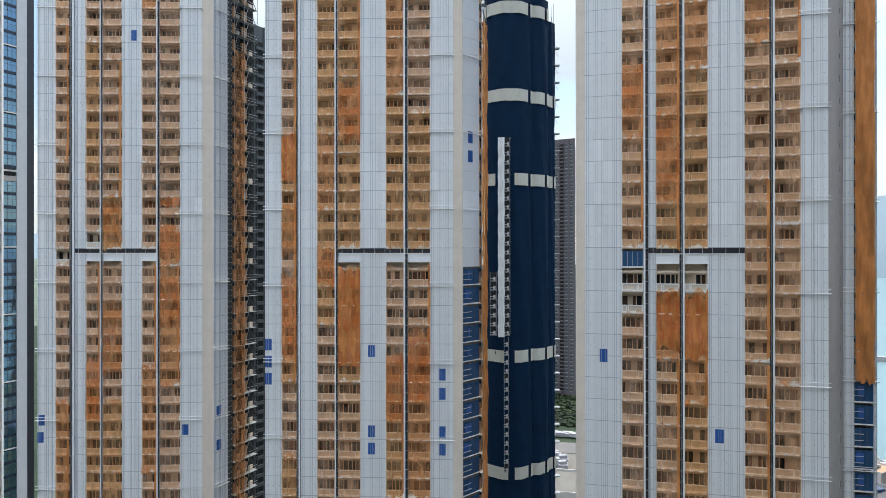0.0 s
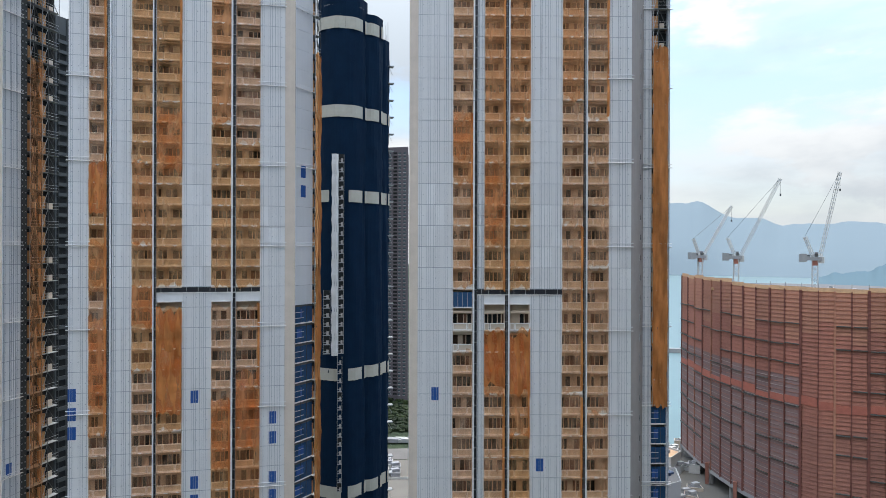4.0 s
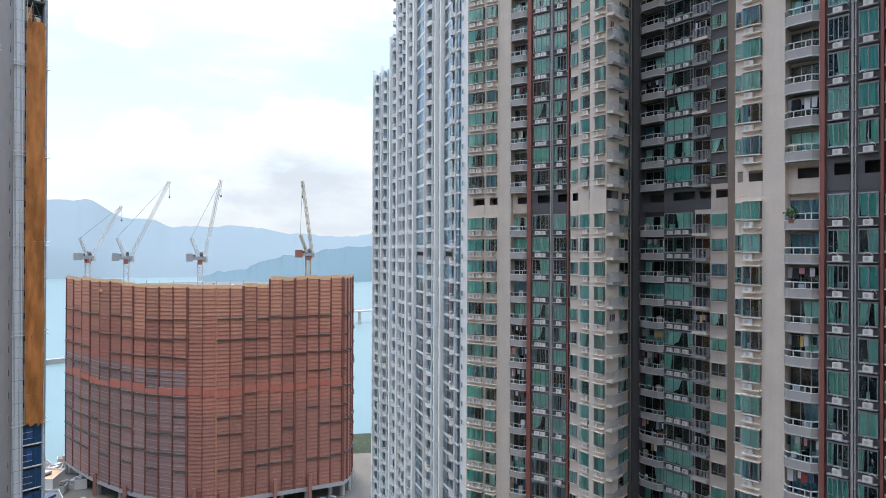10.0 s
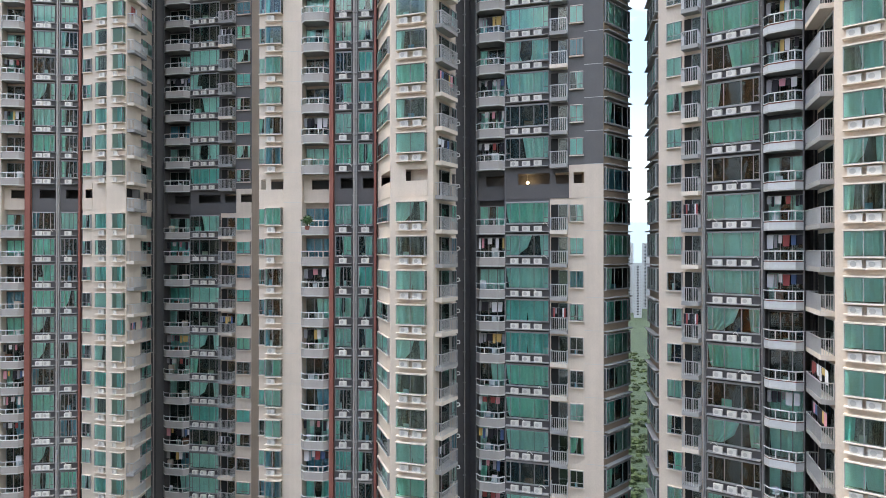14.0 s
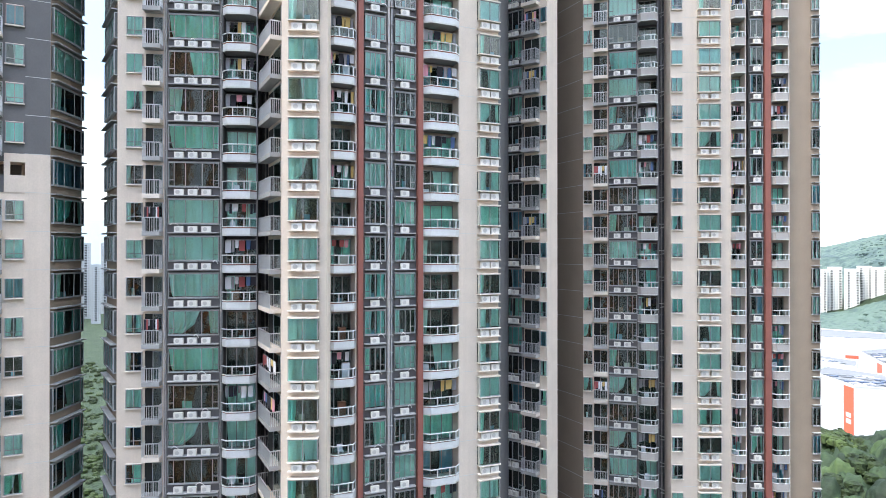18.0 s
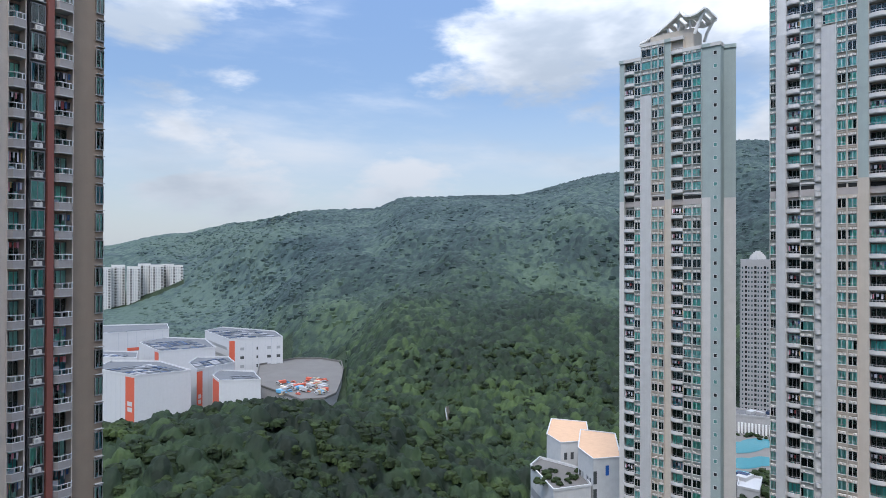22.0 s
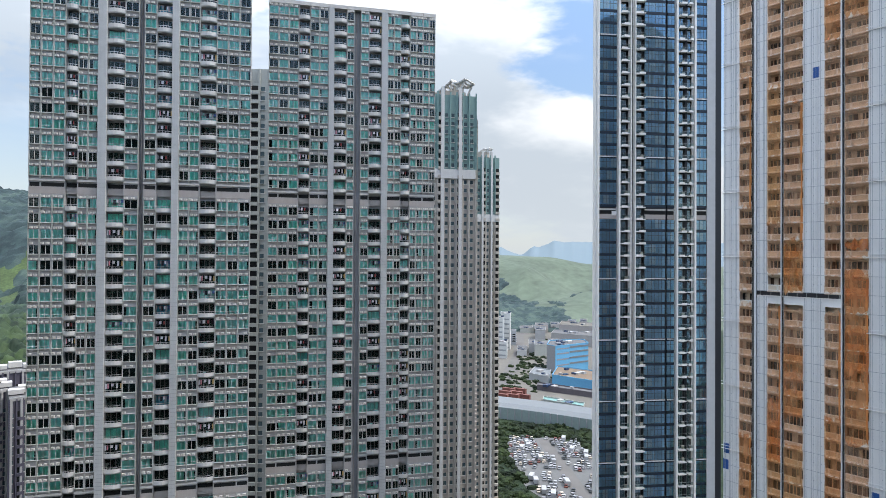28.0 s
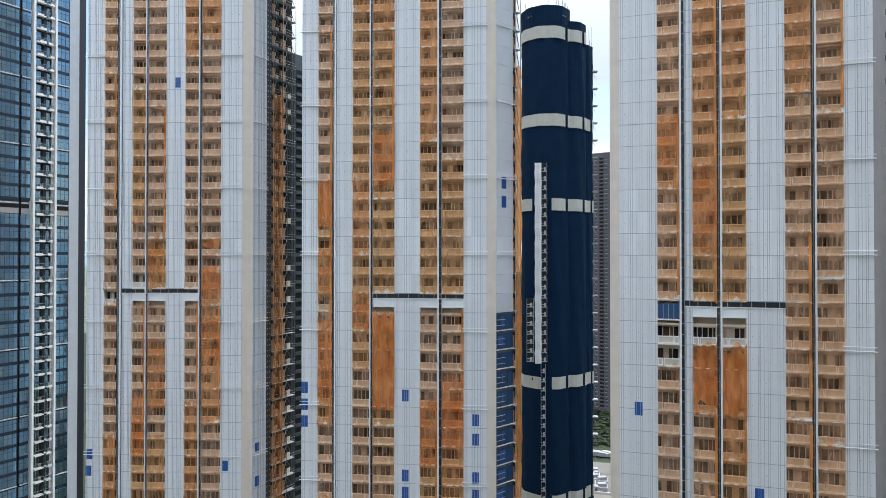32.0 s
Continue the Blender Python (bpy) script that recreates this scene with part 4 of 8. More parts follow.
def panel_tower(name, label, spec, floors, back, nets, patches, slots, side_cut=None, vents=()):
    """nets: (balcony bay, first storey, last storey, netting), counted from the refuge storey; patches: (panel bay, storey, share of the bay)."""
    tw = Tower(name, label, PZ, PH, floors, group="white panelled towers")
    rng = tw.rng
    top = PZ + PH * floors
    ref = 36
    fronts = list(wings(spec))
    bal = []
    plain = []
    for fi, (row, a, b, n) in enumerate(fronts):
        for bi, (kind, w, m) in enumerate(row):
            rec = 1.05 if kind == "O" else 0.7 if kind in "SE" else 0.35 if kind == "T" else 0.0
            wall = Geo()
            wm = {"P": "panel_joint", "O": "plaster", "T": "panel_joint", "C": "beige_tile", "D": "frame_dark", "S": "frame_dark", "E": "room", "G": "frame_dark", "Q": "warm_grey"}[kind]
            wall.box(0, w, rec, 2.2, GROUND, top, wm)
            if kind == "O":
                for x in (0.0, w):
                    wall.box(x - 0.05, x + 0.05, 0.0, rec, GROUND, top, "balcony_wrap")
                bal.append((w, m))
            if kind == "T":
                lean = 0.04 if bi % 2 else 0.62   # the white guide stands on one side of the dark shaft
                part("hoist_rail", Geo().box(w * lean, w * (lean + 0.34), -0.38, rec, GROUND, top, "panel_white"), tw.root, "white guide rail").matrix_basis = m
                part("hoist_rail", Geo().box(w * (0.96 - lean), w * (1.0 - lean), -0.32, rec, GROUND, top, "rail_metal"), tw.root).matrix_basis = m
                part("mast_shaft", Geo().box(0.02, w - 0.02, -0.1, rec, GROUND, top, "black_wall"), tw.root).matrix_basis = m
                rungs = Geo()
                for z in np.arange(GROUND + 1, top, 1.55):
                    rungs.box(0.04, w - 0.04, -0.26, -0.1, z, z + 0.07, "frame_grey")
                part("mast_rungs", rungs, tw.root, kind="stuff").matrix_basis = m
            if kind in "PG":
                plain.append((w, m))
            wob = part("wall", wall, tw.root)
            wob.matrix_basis = m
            w = round(w, 2)
            cnt = max(1, round(w / 1.4))
            pw = round(w / cnt, 3)
            slot = fi == 0 and slots[0] <= bi <= slots[1]
            for k in range(floors):
                mk = Matrix.Translation((0, 0, PZ + k * PH)) @ m
                var = rng.randrange(8)
                if slot and k == ref:
                    tw.place("refuge_slot", slot_band(w), mk)
                if kind == "P":
                    for i in range(cnt):
                        tw.place("panel", panel_piece(pw), mk @ Matrix.Translation((pw * i, 0, 0)))
                    tw.place("cladding_rail", panel_clips(w), mk)
                    if k % 4 == 3 and (bi == 0 or bi >= len(row) - 2 or fi):
                        tw.place("ledge", ledge_rail(w), mk)
                elif kind == "O" and k == ref and slot:
                    tw.place("refuge_panel", refuge_panel(w), mk)
                elif kind == "O" and k == ref and bi in vents:
                    tw.place("refuge_panel", vent_glass(w), mk)
                elif kind == "O":
                    tw.place("balcony", site_balcony(w, var), mk)
                elif kind == "G":
                    if k < ref:
                        tw.place("side_window", side_glass(w, var), mk)
                    else:
                        tw.place("panel", panel_piece(w), mk)
                        if k % 4 == 3:
                            tw.place("ledge", ledge_rail(w), mk)
                elif kind == "S":
                    if side_cut and k < ref + side_cut:
                        tw.place("side_window", side_glass(w, var), mk)
                        if k % 4 == 3:
                            tw.place("ledge", ledge_rail(w), mk)
                    else:
                        tw.place("scaffold_bay", scaffold_bay(w, var), mk)
                elif kind == "D":
                    tw.place("anchor_plate", anchor_plates(w), mk)
                elif kind == "E":
                    tw.place("scaffold_bay", scaffold_bay(w, var), mk)
                elif kind == "Q":
                    tw.place("slit_window", slit_window(0), mk @ Matrix.Translation((w * 0.7, 0, 0)))
            if kind == "S":
                net_sheet(tw, w, Matrix.Translation(m.to_3x3() @ Vector((0, -0.35, 0))) @ m, PZ + (ref + (side_cut or -30)) * PH, PZ + (ref + 13) * PH, "orange_net" if w > 2 and not side_cut else "orange_net_dense", rng)
    for i, k0, k1, net in nets:
        w, m = bal[i]
        net_sheet(tw, w, m, PZ + (ref + k0) * PH + 0.1, PZ + (ref + k1) * PH + 0.1, net, rng)
    for i, k, u in patches:
        w, m = plain[i]
        tw.place("blue_film_panel", blue_patch(round(min(1.1, w * 0.4), 2)), Matrix.Translation((0, 0, PZ + (ref + k) * PH)) @ m @ Matrix.Translation((w * u, 0, 0)))
    core(tw, spec, back, "panel_joint")
    tw.close({"panel": 50, "balcony": 60, "ledge": 20, "blue_film_panel": 40, "side_window": 24, "scaffold_bay": 24, "refuge_slot": 8, "refuge_panel": 8, "slit_window": 20})
    return tw


@once
def refuge_panel(w):
    g = Geo()
    g.box(0, w, -0.03, 0.4, 0.9, 2.12, "panel_white")
    g.box(0, w, -0.1, 0.05, 0.75, 0.9, "white_paint")
    return g


def spread(col, kinds, breaks, low=-34, high=26):
    """Lengths of netting one above another on a balcony bay; a gap is left at the refuge storey."""
    ks = [low] + list(breaks) + [high]
    return [(col, a, b, k) for a, b, k in zip(ks, ks[1:], kinds) if k]


O, PE, OL, DE, TA = "orange_net", "peach_net", "olive_net", "orange_net_dense", "tan_net"
panel_tower("construction_tower", "white panelled tower under construction with orange netted balconies", WINGS_A, 63, 18,
            spread(0, (TA, O, TA, None, TA, TA, PE), (-18, -8, 0, 1, 6, 14)) + spread(1, (TA, OL, TA, None, TA, OL, TA), (-16, -7, 0, 2, 5, 13))
            + spread(2, (O, OL, TA, None, OL, TA, TA), (-14, -8, 0, 1, 4, 12)) + spread(3, (TA, O, TA, None, TA, TA, O), (-12, -6, 0, 1, 6, 15)) + spread(4, (O, TA, O, O, TA, TA, O), (-14, -7, 0, 2, 3, 16))
            + [(2, 1.2, 3.6, OL), (2, -6.4, -2.2, OL), (4, 0.4, 2.2, O), (1, -9, -5.5, O), (4, -3.6, -0.8, OL), (4, 3.4, 3.9, DE)],
            [(0, -9.4, 0.05), (0, -10.4, 0.0), (2, 13, 0.45), (4, -11, 0.2), (4, -9, 0.2), (3, -10, 0.1)], (3, 8))
panel_tower("construction_tower", "white panelled tower with orange netting and blue film panels", WINGS_B, 63, 18,
            spread(0, (TA, OL, TA, O, TA, OL, TA, TA), (-18, -10, -6, -1, 1, 6, 15)) + spread(1, (O, TA, OL, O, OL, O), (-14, -3, 3, 7, 16)) + spread(2, (O, PE, OL, None, OL, OL, O), (-16, -6, 0, 1, 7, 15))
            + spread(3, (TA, OL, TA, None, OL, O), (-12, -5, 0, 1, 9)) + spread(4, (O, O, TA, None, OL, TA, O), (-12, -4, 0, 1, 8, 17))
            + [(0, -4.6, -0.5, O), (0, 4.6, 6.9, DE), (2, -5.2, -0.2, DE), (3, -8, -4.6, O), (0, 0.6, 3.2, OL), (2, 6.5, 9.5, O), (1, -1.0, 0.9, O), (4, -7, -3.2, O)],
            [(0, -4.5, 0.0), (0, -5.4, 0.0), (0, -6.3, 0.0), (2, -4.8, 0.3), (3, -6, 0.37), (3, -7, 0.37), (2, -9, 0.3), (2, -9.9, 0.3), (3, -9, 0.37), (3, -9.9, 0.37), (4, 6.4, 0.3), (4, 5.4, 0.3)], (6, 10))
panel_tower("construction_tower", "white panelled tower with orange wrapped balconies near the water", WINGS_C, 63, 18,
            spread(0, (PE, TA, None, PE, O, PE), (-12, -2, 1, 6, 9)) + spread(1, (PE, PE, O, None, OL, O, OL), (-12, -4, -1, 1, 7, 16)) + spread(2, (PE, OL, O, None, OL, O), (-12, -6, -1, 1, 9))
            + [(1, -3.6, -1.1, DE), (2, -4.0, -1.2, DE), (0, 7.2, 9.4, OL), (1, 3.2, 6.8, O)]
            + spread(3, (PE, PE, PE, PE, O), (-14, -4, 4, 10)) + spread(4, (PE, PE, PE, PE, PE), (-12, -5, 2, 9)),
            [(0, -4.4, 0.4), (2, -7.8, 0.2)], (4, 8), side_cut=-5, vents=(2,))

# ---- grey-green towers with white balconies ----
LH = 2.9
LZ = 111.0 - 45 * LH


@once
def grey_window(w, var, wall):
    """A framed window on a thin sill, a pair of small air conditioners on a ledge over it."""
    rng = random.Random(var * 29 + int(w * 100))
    g = Geo()
    p = 0.12
    a, b = p, w - p
    g.box(a - 0.06, b + 0.06, -0.34, 0.0, 0.39, 0.47, wall)
    for x in (0.01, w - 0.11):
        g.box(x, x + 0.10, -0.32, 0.0, 0.0, LH, wall)
    sash(g, a, b, -0.24, 0.47, 2.20, "frame_pale", "pane_teal", 0 if w < 1.3 else 1, 0.07, mid=0.98 if var % 3 == 1 else None)
    for x in (a, b):
        g.quad((x, -0.24, 0.47), (x, 0.0, 0.47), (x, 0.0, 2.20), (x, -0.24, 2.20), "frame_grey")
    g.box(a, b, -0.26, 0.0, 2.20, 2.25, "grey_wall")
    g.quad((a, -0.004, 0.47), (b, -0.004, 0.47), (b, -0.004, 2.20), (a, -0.004, 2.20), "room")
    if var % 5:
        c = ("curtain_white", "curtain_white", "curtain_green", "curtain_white")[rng.randrange(4)]
        q = rng.choice((0.6, 0.8, 1.0, 1.0, 1.0)) * (b - a)
        x0 = a if rng.random() < 0.5 else b - q
        n = max(3, int(q / 0.3))
        for i in range(n):
            g.quad((x0 + q * i / n, -0.16 + 0.06 * (i % 2), 0.49), (x0 + q * (i + 1) / n, -0.10 - 0.06 * (i % 2), 0.49), (x0 + q * (i + 1) / n, -0.10 - 0.06 * (i % 2), 2.12), (x0 + q * i / n, -0.16 + 0.06 * (i % 2), 2.12), c)
    g.box(a, b, -0.40, 0.0, 2.26, 2.30, "grey_wall" if wall == "sage_light" else wall)
    if wall == "tan_light":
        g.box(0.11, w - 0.11, -0.2, 0.0, 0.0, 0.39, wall)
    for i in range(1 if w < 1.3 else 2):
        if rng.random() < 0.88:
            aircon(g, a + 0.06 + i * (b - a) * 0.5 + rng.uniform(0, 0.1), -0.42, 2.31, 0.72)
    return g


@once
def white_balcony(w, var):
    """A balcony with a bowed, rounded parapet and a low rail before a deep dark opening."""
    rng = random.Random(var * 31 + int(w * 100))
    g = Geo()
    glass_doors(g, w, 0.78, 5 if var % 4 else var, rng, "pane_teal")
    n = 5
    for i in range(n):
        x0, x1 = w * i / n, w * (i + 1) / n
        y0, y1 = -0.1 - 0.5 * math.sin(math.pi * i / n), -0.1 - 0.5 * math.sin(math.pi * (i + 1) / n)
        g.quad((x0, y0 + 0.16, -0.22), (x1, y1 + 0.16, -0.22), (x1, y1, 0.0), (x0, y0, 0.0), "balcony_grey")
        g.quad((x0, y0, 0.0), (x1, y1, 0.0), (x1, y1, 0.72), (x0, y0, 0.72), "balcony_grey")
        g.quad((x0, y0 + 0.16, -0.22), (x1, y1 + 0.16, -0.22), (x1, 1.0, -0.22), (x0, 1.0, -0.22), "grey_wall")
        g.quad((x0, y0, 0.04), (x1, y1, 0.04), (x1, 1.0, 0.04), (x0, 1.0, 0.04), "grey_wall")
        g.quad((x0, y0, 0.72), (x1, y1, 0.72), (x1, y1 + 0.15, 0.72), (x0, y0 + 0.15, 0.72), "white_paint")
        g.tube((x0, y0, 1.06), (x1, y1, 1.06), 0.05, "rail_metal", 4)
        g.tube((x0, y0, 0.72), (x0, y0, 1.06), 0.035, "rail_metal", 4)
    if var % 3 == 1:
        g.add(cloth_line(var), Matrix.Translation((0.15, 0.25, 2.2)) @ Matrix.Diagonal((max(0.4, (w - 0.3) / 1.5), 1, 1, 1)))
    return g


@once
def fin_piece(w):
    """One lift of the pale sheeting that wraps the uprights."""
    g = Geo()
    n = 4
    for i in range(n):
        z0, z1 = LH * i / n, LH * (i + 1) / n
        g.quad((0, -0.62, z0), (w, -0.62, z0), (w, -0.72, z1 - 0.02), (0, -0.72, z1 - 0.02), "fin_white")
        g.quad((0, -0.62, z0), (0, -0.72, z1 - 0.02), (0, 0, z1), (0, 0, z0), "fin_white")
        g.quad((w, -0.62, z0), (w, 0, z0), (w, 0, z1), (w, -0.72, z1 - 0.02), "fin_white")
    return g


@once
def hatch_window(var):
    g = Geo()
    g.box(0, 0.8, -0.06, 0.0, 1.0, 1.9, "frame_light")
    g.quad((0.08, -0.065, 1.08), (0.72, -0.065, 1.08), (0.72, -0.065, 1.82), (0.08, -0.065, 1.82), "room" if var else "hatch_glass")
    return g


@once
def grey_slot(w):
    g = Geo()
    g.box(0, w, -0.06, 0.0, 0.1, 1.35, "warm_grey")
    # no recess here: the slot's shade is a near-black sheet on the wall
    g.quad((0.15, -0.01, 1.4), (w - 0.15, -0.01, 1.4), (w - 0.15, -0.01, 2.15), (0.15, -0.01, 2.15), "room")
    g.box(0, w, -0.2, 0.0, 2.4, 2.75, "pale_wall")
    return g


def grey_tower(name, label, spec, floors, back, walls, low_white=None, refuge=(45, 25), roof_extra=0, fin_top=999, caps=None):
    tw = Tower(name, label, LZ, LH, floors, group="grey-green towers")
    rng = tw.rng
    top = LZ + LH * floors
    for row, a, b, n in wings(spec):
        for bi, (kind, w, m) in enumerate(row):
            wall = Geo()
            rec = 1.0 if kind == "B" else 0.9 if kind == "D" else 0.0
            wm = walls[bi % len(walls)] if isinstance(walls, (list, tuple)) else walls
            if kind == "D":
                wm = "steel_grey"
            z1 = top + (roof_extra if 3 <= bi <= len(row) - 4 else 0)
            if low_white and kind in "Pp":
                wall.box(0, w, rec, 2.2, GROUND, low_white, wm if wm == "tan_light" else "pale_wall" if kind == "P" else "sage")
                wall.box(0, w, rec, 2.2, low_white, z1, "sage")
            elif low_white and kind in "WB":
                wall.box(0, w, rec, 2.2, GROUND, low_white + 11, wm)
                wall.box(0, w, rec, 2.2, low_white + 11, z1, wm if wm == "tan_light" else "sage")
            else:
                wall.box(0, w, rec, 2.2, GROUND, z1, wm)
            if rec and kind == "B":
                for x in (0.0, w):
                    part("party_wall", Geo().box(x - 0.06, x + 0.06, -0.05, rec, GROUND, z1 - 0.05, wm), tw.root).matrix_basis = m
            part("coping", Geo().box(-0.1, w + 0.1, -0.25, 2.3, z1, z1 + 0.8, "pale_wall" if kind != "P" else "sage"), tw.root).matrix_basis = m
            wob = part("wall", wall, tw.root)
            wob.matrix_basis = m
            w = round(w, 2)
            for k in range(floors + (int(roof_extra / LH) if 3 <= bi <= len(row) - 4 else 0)):
                mk = Matrix.Translation((0, 0, LZ + k * LH)) @ m
                var = rng.randrange(8) if abs(LZ + k * LH - EYE) < 80 else 5
                if k in refuge and kind in "WB":
                    tw.place("opening", grey_slot(w), mk @ Matrix.Translation((0, rec * 0.6, 0)))
                elif kind == "W":
                    cnt = max(1, round(w / 1.9))
                    for i in range(cnt):
                        tw.place("window", grey_window(round(w / cnt, 2), (var + 3 * i) % 8, wm if wm == "tan_light" and LZ + k * LH < (low_white or 200) + 11 else "sage_light" if not (low_white and LZ + k * LH > low_white + 11) else "sage"), mk @ Matrix.Translation((w / cnt * i, 0, 0)))
                elif kind in "Bb":
                    tw.place("balcony", white_balcony(w, var), mk)
                elif kind == "F":
                    if LZ + k * LH < fin_top:
                        tw.place("fin_sheeting", fin_piece(w), mk)
                    elif bi > 1:
                        tw.place("window", grey_window(w, var, "sage_light"), mk)
                elif kind == "p":
                    tw.place("small_window", hatch_window(var % 3), mk @ Matrix.Translation((w * 0.3, 0, 0)))
                elif kind == "D":
                    tw.place("drain_pipe", pipe_run(LH), mk @ Matrix.Translation((w * 0.4, 0.7, 0)))
    core(tw, spec, back, "grey_wall" if not low_white else "sage")
    tw.close(caps or {"window": 54, "balcony": 40, "opening": 12, "fin_sheeting": 26, "small_window": 10})
    return tw, top


def roof_wing(parent, x, y, z, head, size):
    """A sail-like open crown on the roof: a sloping frame with open bays over a pale penthouse, and a raised fin at its high end."""
    c, s, k = math.cos(radians(head)), math.sin(radians(head)), size / 8.0

    def q(u, v, h):
        return (x + (c * u - s * v) * k, y + (s * u + c * v) * k, z + h * k * 0.82)

    def bar(g, p0, p1, half, thick):
        """A flat beam between two points: wide across, thin in height."""
        (ua, va, ha), (ub, vb, hb) = p0, p1
        if abs(ub - ua) > abs(vb - va):
            ring = [(ua, va - half, ha), (ub, vb - half, hb), (ub, vb + half, hb), (ua, va + half, ha)]
        else:
            ring = [(ua - half, va, ha), (ua + half, va, ha), (ub + half, vb, hb), (ub - half, vb, hb)]
        up = [q(*p) for p in ring]
        lo = [q(p[0], p[1], p[2] - thick) for p in ring]
        g.quad(*up, "white_paint")
        g.quad(*lo[::-1], "white_paint")
        for i in range(4):
            j = (i + 1) % 4
            g.quad(lo[i], lo[j], up[j], up[i], "white_paint")

    def slope(u):
        t = (u + 8) / 10.5
        return 1.6 + 5.6 * t ** 1.15 - 0.5 * math.sin(math.pi * t)

    frame_g, fin_g = Geo(), Geo()
    n = 7
    us = [-8 + 10.5 * i / n for i in range(n + 1)]
    for v in (-3.6, 3.6):
        for a, b in zip(us, us[1:]):
            wa, wb = v * (0.35 + 0.65 * (a + 8) / 10.5), v * (0.35 + 0.65 * (b + 8) / 10.5)
            bar(frame_g, (a, wa, slope(a)), (b, wb, slope(b)), 1.0, 0.55)
    for a in us:
        wa = 3.6 * (0.35 + 0.65 * (a + 8) / 10.5)
        bar(frame_g, (a, -wa, slope(a) - 0.05), (a, wa, slope(a) - 0.05), 0.6, 0.5)
    for v in (-3.6, 3.6):
        pts = [(2.5, 7.2), (3.4, 5.9), (5.0, 5.4), (6.6, 5.8), (8.2, 6.9)]
        for (a, ha), (b, hb) in zip(pts, pts[1:]):
            bar(fin_g, (a, v, ha), (b, v, hb), 1.3, 0.5)
        pts = [(8.2, 6.9), (7.2, 5.0), (6.3, 2.9), (5.6, 0.4)]
        for (a, ha), (b, hb) in zip(pts, pts[1:]):
            fin_g.tube(q(a, v, ha), q(b, v, hb), 0.45 * k, "white_paint", 6, 0.4 * k)
    for a, h in ((3.4, 5.8), (4.4, 5.4), (5.6, 5.4), (6.9, 5.9), (8.1, 6.8)):
        bar(fin_g, (a, -3.6, h), (a, 3.6, h), 0.5, 0.5)
    part("crown", frame_g, parent, "white open beam crown")
    part("crown_fin", fin_g, parent, "white upturned fin")
    for a in (-3.5, -1.0, 1.5, 4.2):
        for v in (-2.4, 2.4):
            part("column", Geo().tube(q(a, v, -0.6), q(a, v, slope(min(a, 2.5)) - 0.8 if a < 4 else 5.0), 0.32 * k, "white_paint", 6), parent)
    pent = Geo()
    pent.box(-5.0 * k, 5.2 * k, -3.0 * k, 3.0 * k, -3.2 * k, 2.0 * k, "tan_light")
    part("penthouse", pent, parent, "pale tan penthouse under the crown").matrix_basis = pose(x, y, z, 0, 0, head)


tw, top = grey_tower("grey_tower", "pale green tower with a white sail-like roof crown", WINGS_L, 57, 14, ["pale_wall", "sage_light", "sage_light", "fin_white", "tan_light", "tan_light", "tan_light", "tan_light", "sage_light", "sage", "sage"], low_white=112.5, refuge=(45,), roof_extra=3.0, fin_top=137)
roof_wing(tw.root, -121.5, -104.5, top + 3.4, 112, 7.8)
tw, top = grey_tower("grey_tower", "pale green tower with white wrapped uprights and balconies", WINGS_N, 60, 15, ["sage_light", "fin_white", "pale_wall", "sage_light", "pale_wall", "fin_white", "tan_light", "tan_light", "tan_light", "tan_light", "sage_light", "sage", "sage", "sage"], low_white=114.0, refuge=(45,), roof_extra=6.0, fin_top=142)
tw, top = grey_tower("grey_tower", "grey-green tower with rows of teal windows and white fins", WINGS_O, 63, 16, ["sage_light", "sage_light", "grey_wall", "grey_wall", "sage_light", "grey_wall", "sage_light", "grey_wall", "grey_wall", "sage_light", "tan_light", "tan_light", "grey_wall", "sage_light"], refuge=(45,), fin_top=150)
tw, top = grey_tower("grey_tower", "grey-green tower with stacked balconies and green windows", WINGS_P, 64, 16, ["grey_wall", "grey_wall", "grey_wall", "warm_grey", "grey_wall"])
tw, top = grey_tower("grey_tower", "weathered grey-green tower with two refuge storeys", WINGS_U, 60, 16, ["grey_wall", "grey_wall", "warm_grey", "grey_wall", "grey_wall"])

# ---- dark glass tower ----
FH = 3.15
FZ = 109.6 - 41 * FH


@once
def curtain_wall(w, var, band, pale=False):
    rng = random.Random(var + int(w * 100))
    g = Geo()
    g.quad((0, -0.02, 0.7), (w, -0.02, 0.7), (w, -0.02, FH - 0.1), (0, -0.02, FH - 0.1), "pane_sky" if pale else "pane_blue")
    g.quad((0, 0.25, 0.7), (w, 0.25, 0.7), (w, 0.25, FH), (0, 0.25, FH), "glass_pale" if pale else "glass_back")
    g.box(0, w, -0.05, 0.3, 0.0, 0.45 if pale else 0.7, "white_paint" if pale else "spandrel")
    if pale:
        g.quad((0, -0.02, 0.45), (w, -0.02, 0.45), (w, -0.02, 0.7), (0, -0.02, 0.7), "pane_sky")
    if band:
        g.box(0, w, -0.12, -0.05, 0.3, 0.6, "frame_light")
    n = max(2, int(w / 0.9))
    for i in range(n + 1):
        x = w * i / n
        g.box(x - 0.03, x + 0.03, -0.06, 0.0, 0.7, FH, "frame_pale" if pale else "frame_dark")
    g.box(0, w, -0.06, 0, 2.2, 2.26, "frame_pale" if pale else "frame_dark")
    if var % 3:
        p = rng.uniform(0.05, 0.7)
        g.quad((w * p, 0.1, 0.95), (w * min(1, p + 0.3), 0.1, 0.95), (w * min(1, p + 0.3), 0.1, FH - 0.15), (w * p, 0.1, FH - 0.15), "curtain_white")
    return g


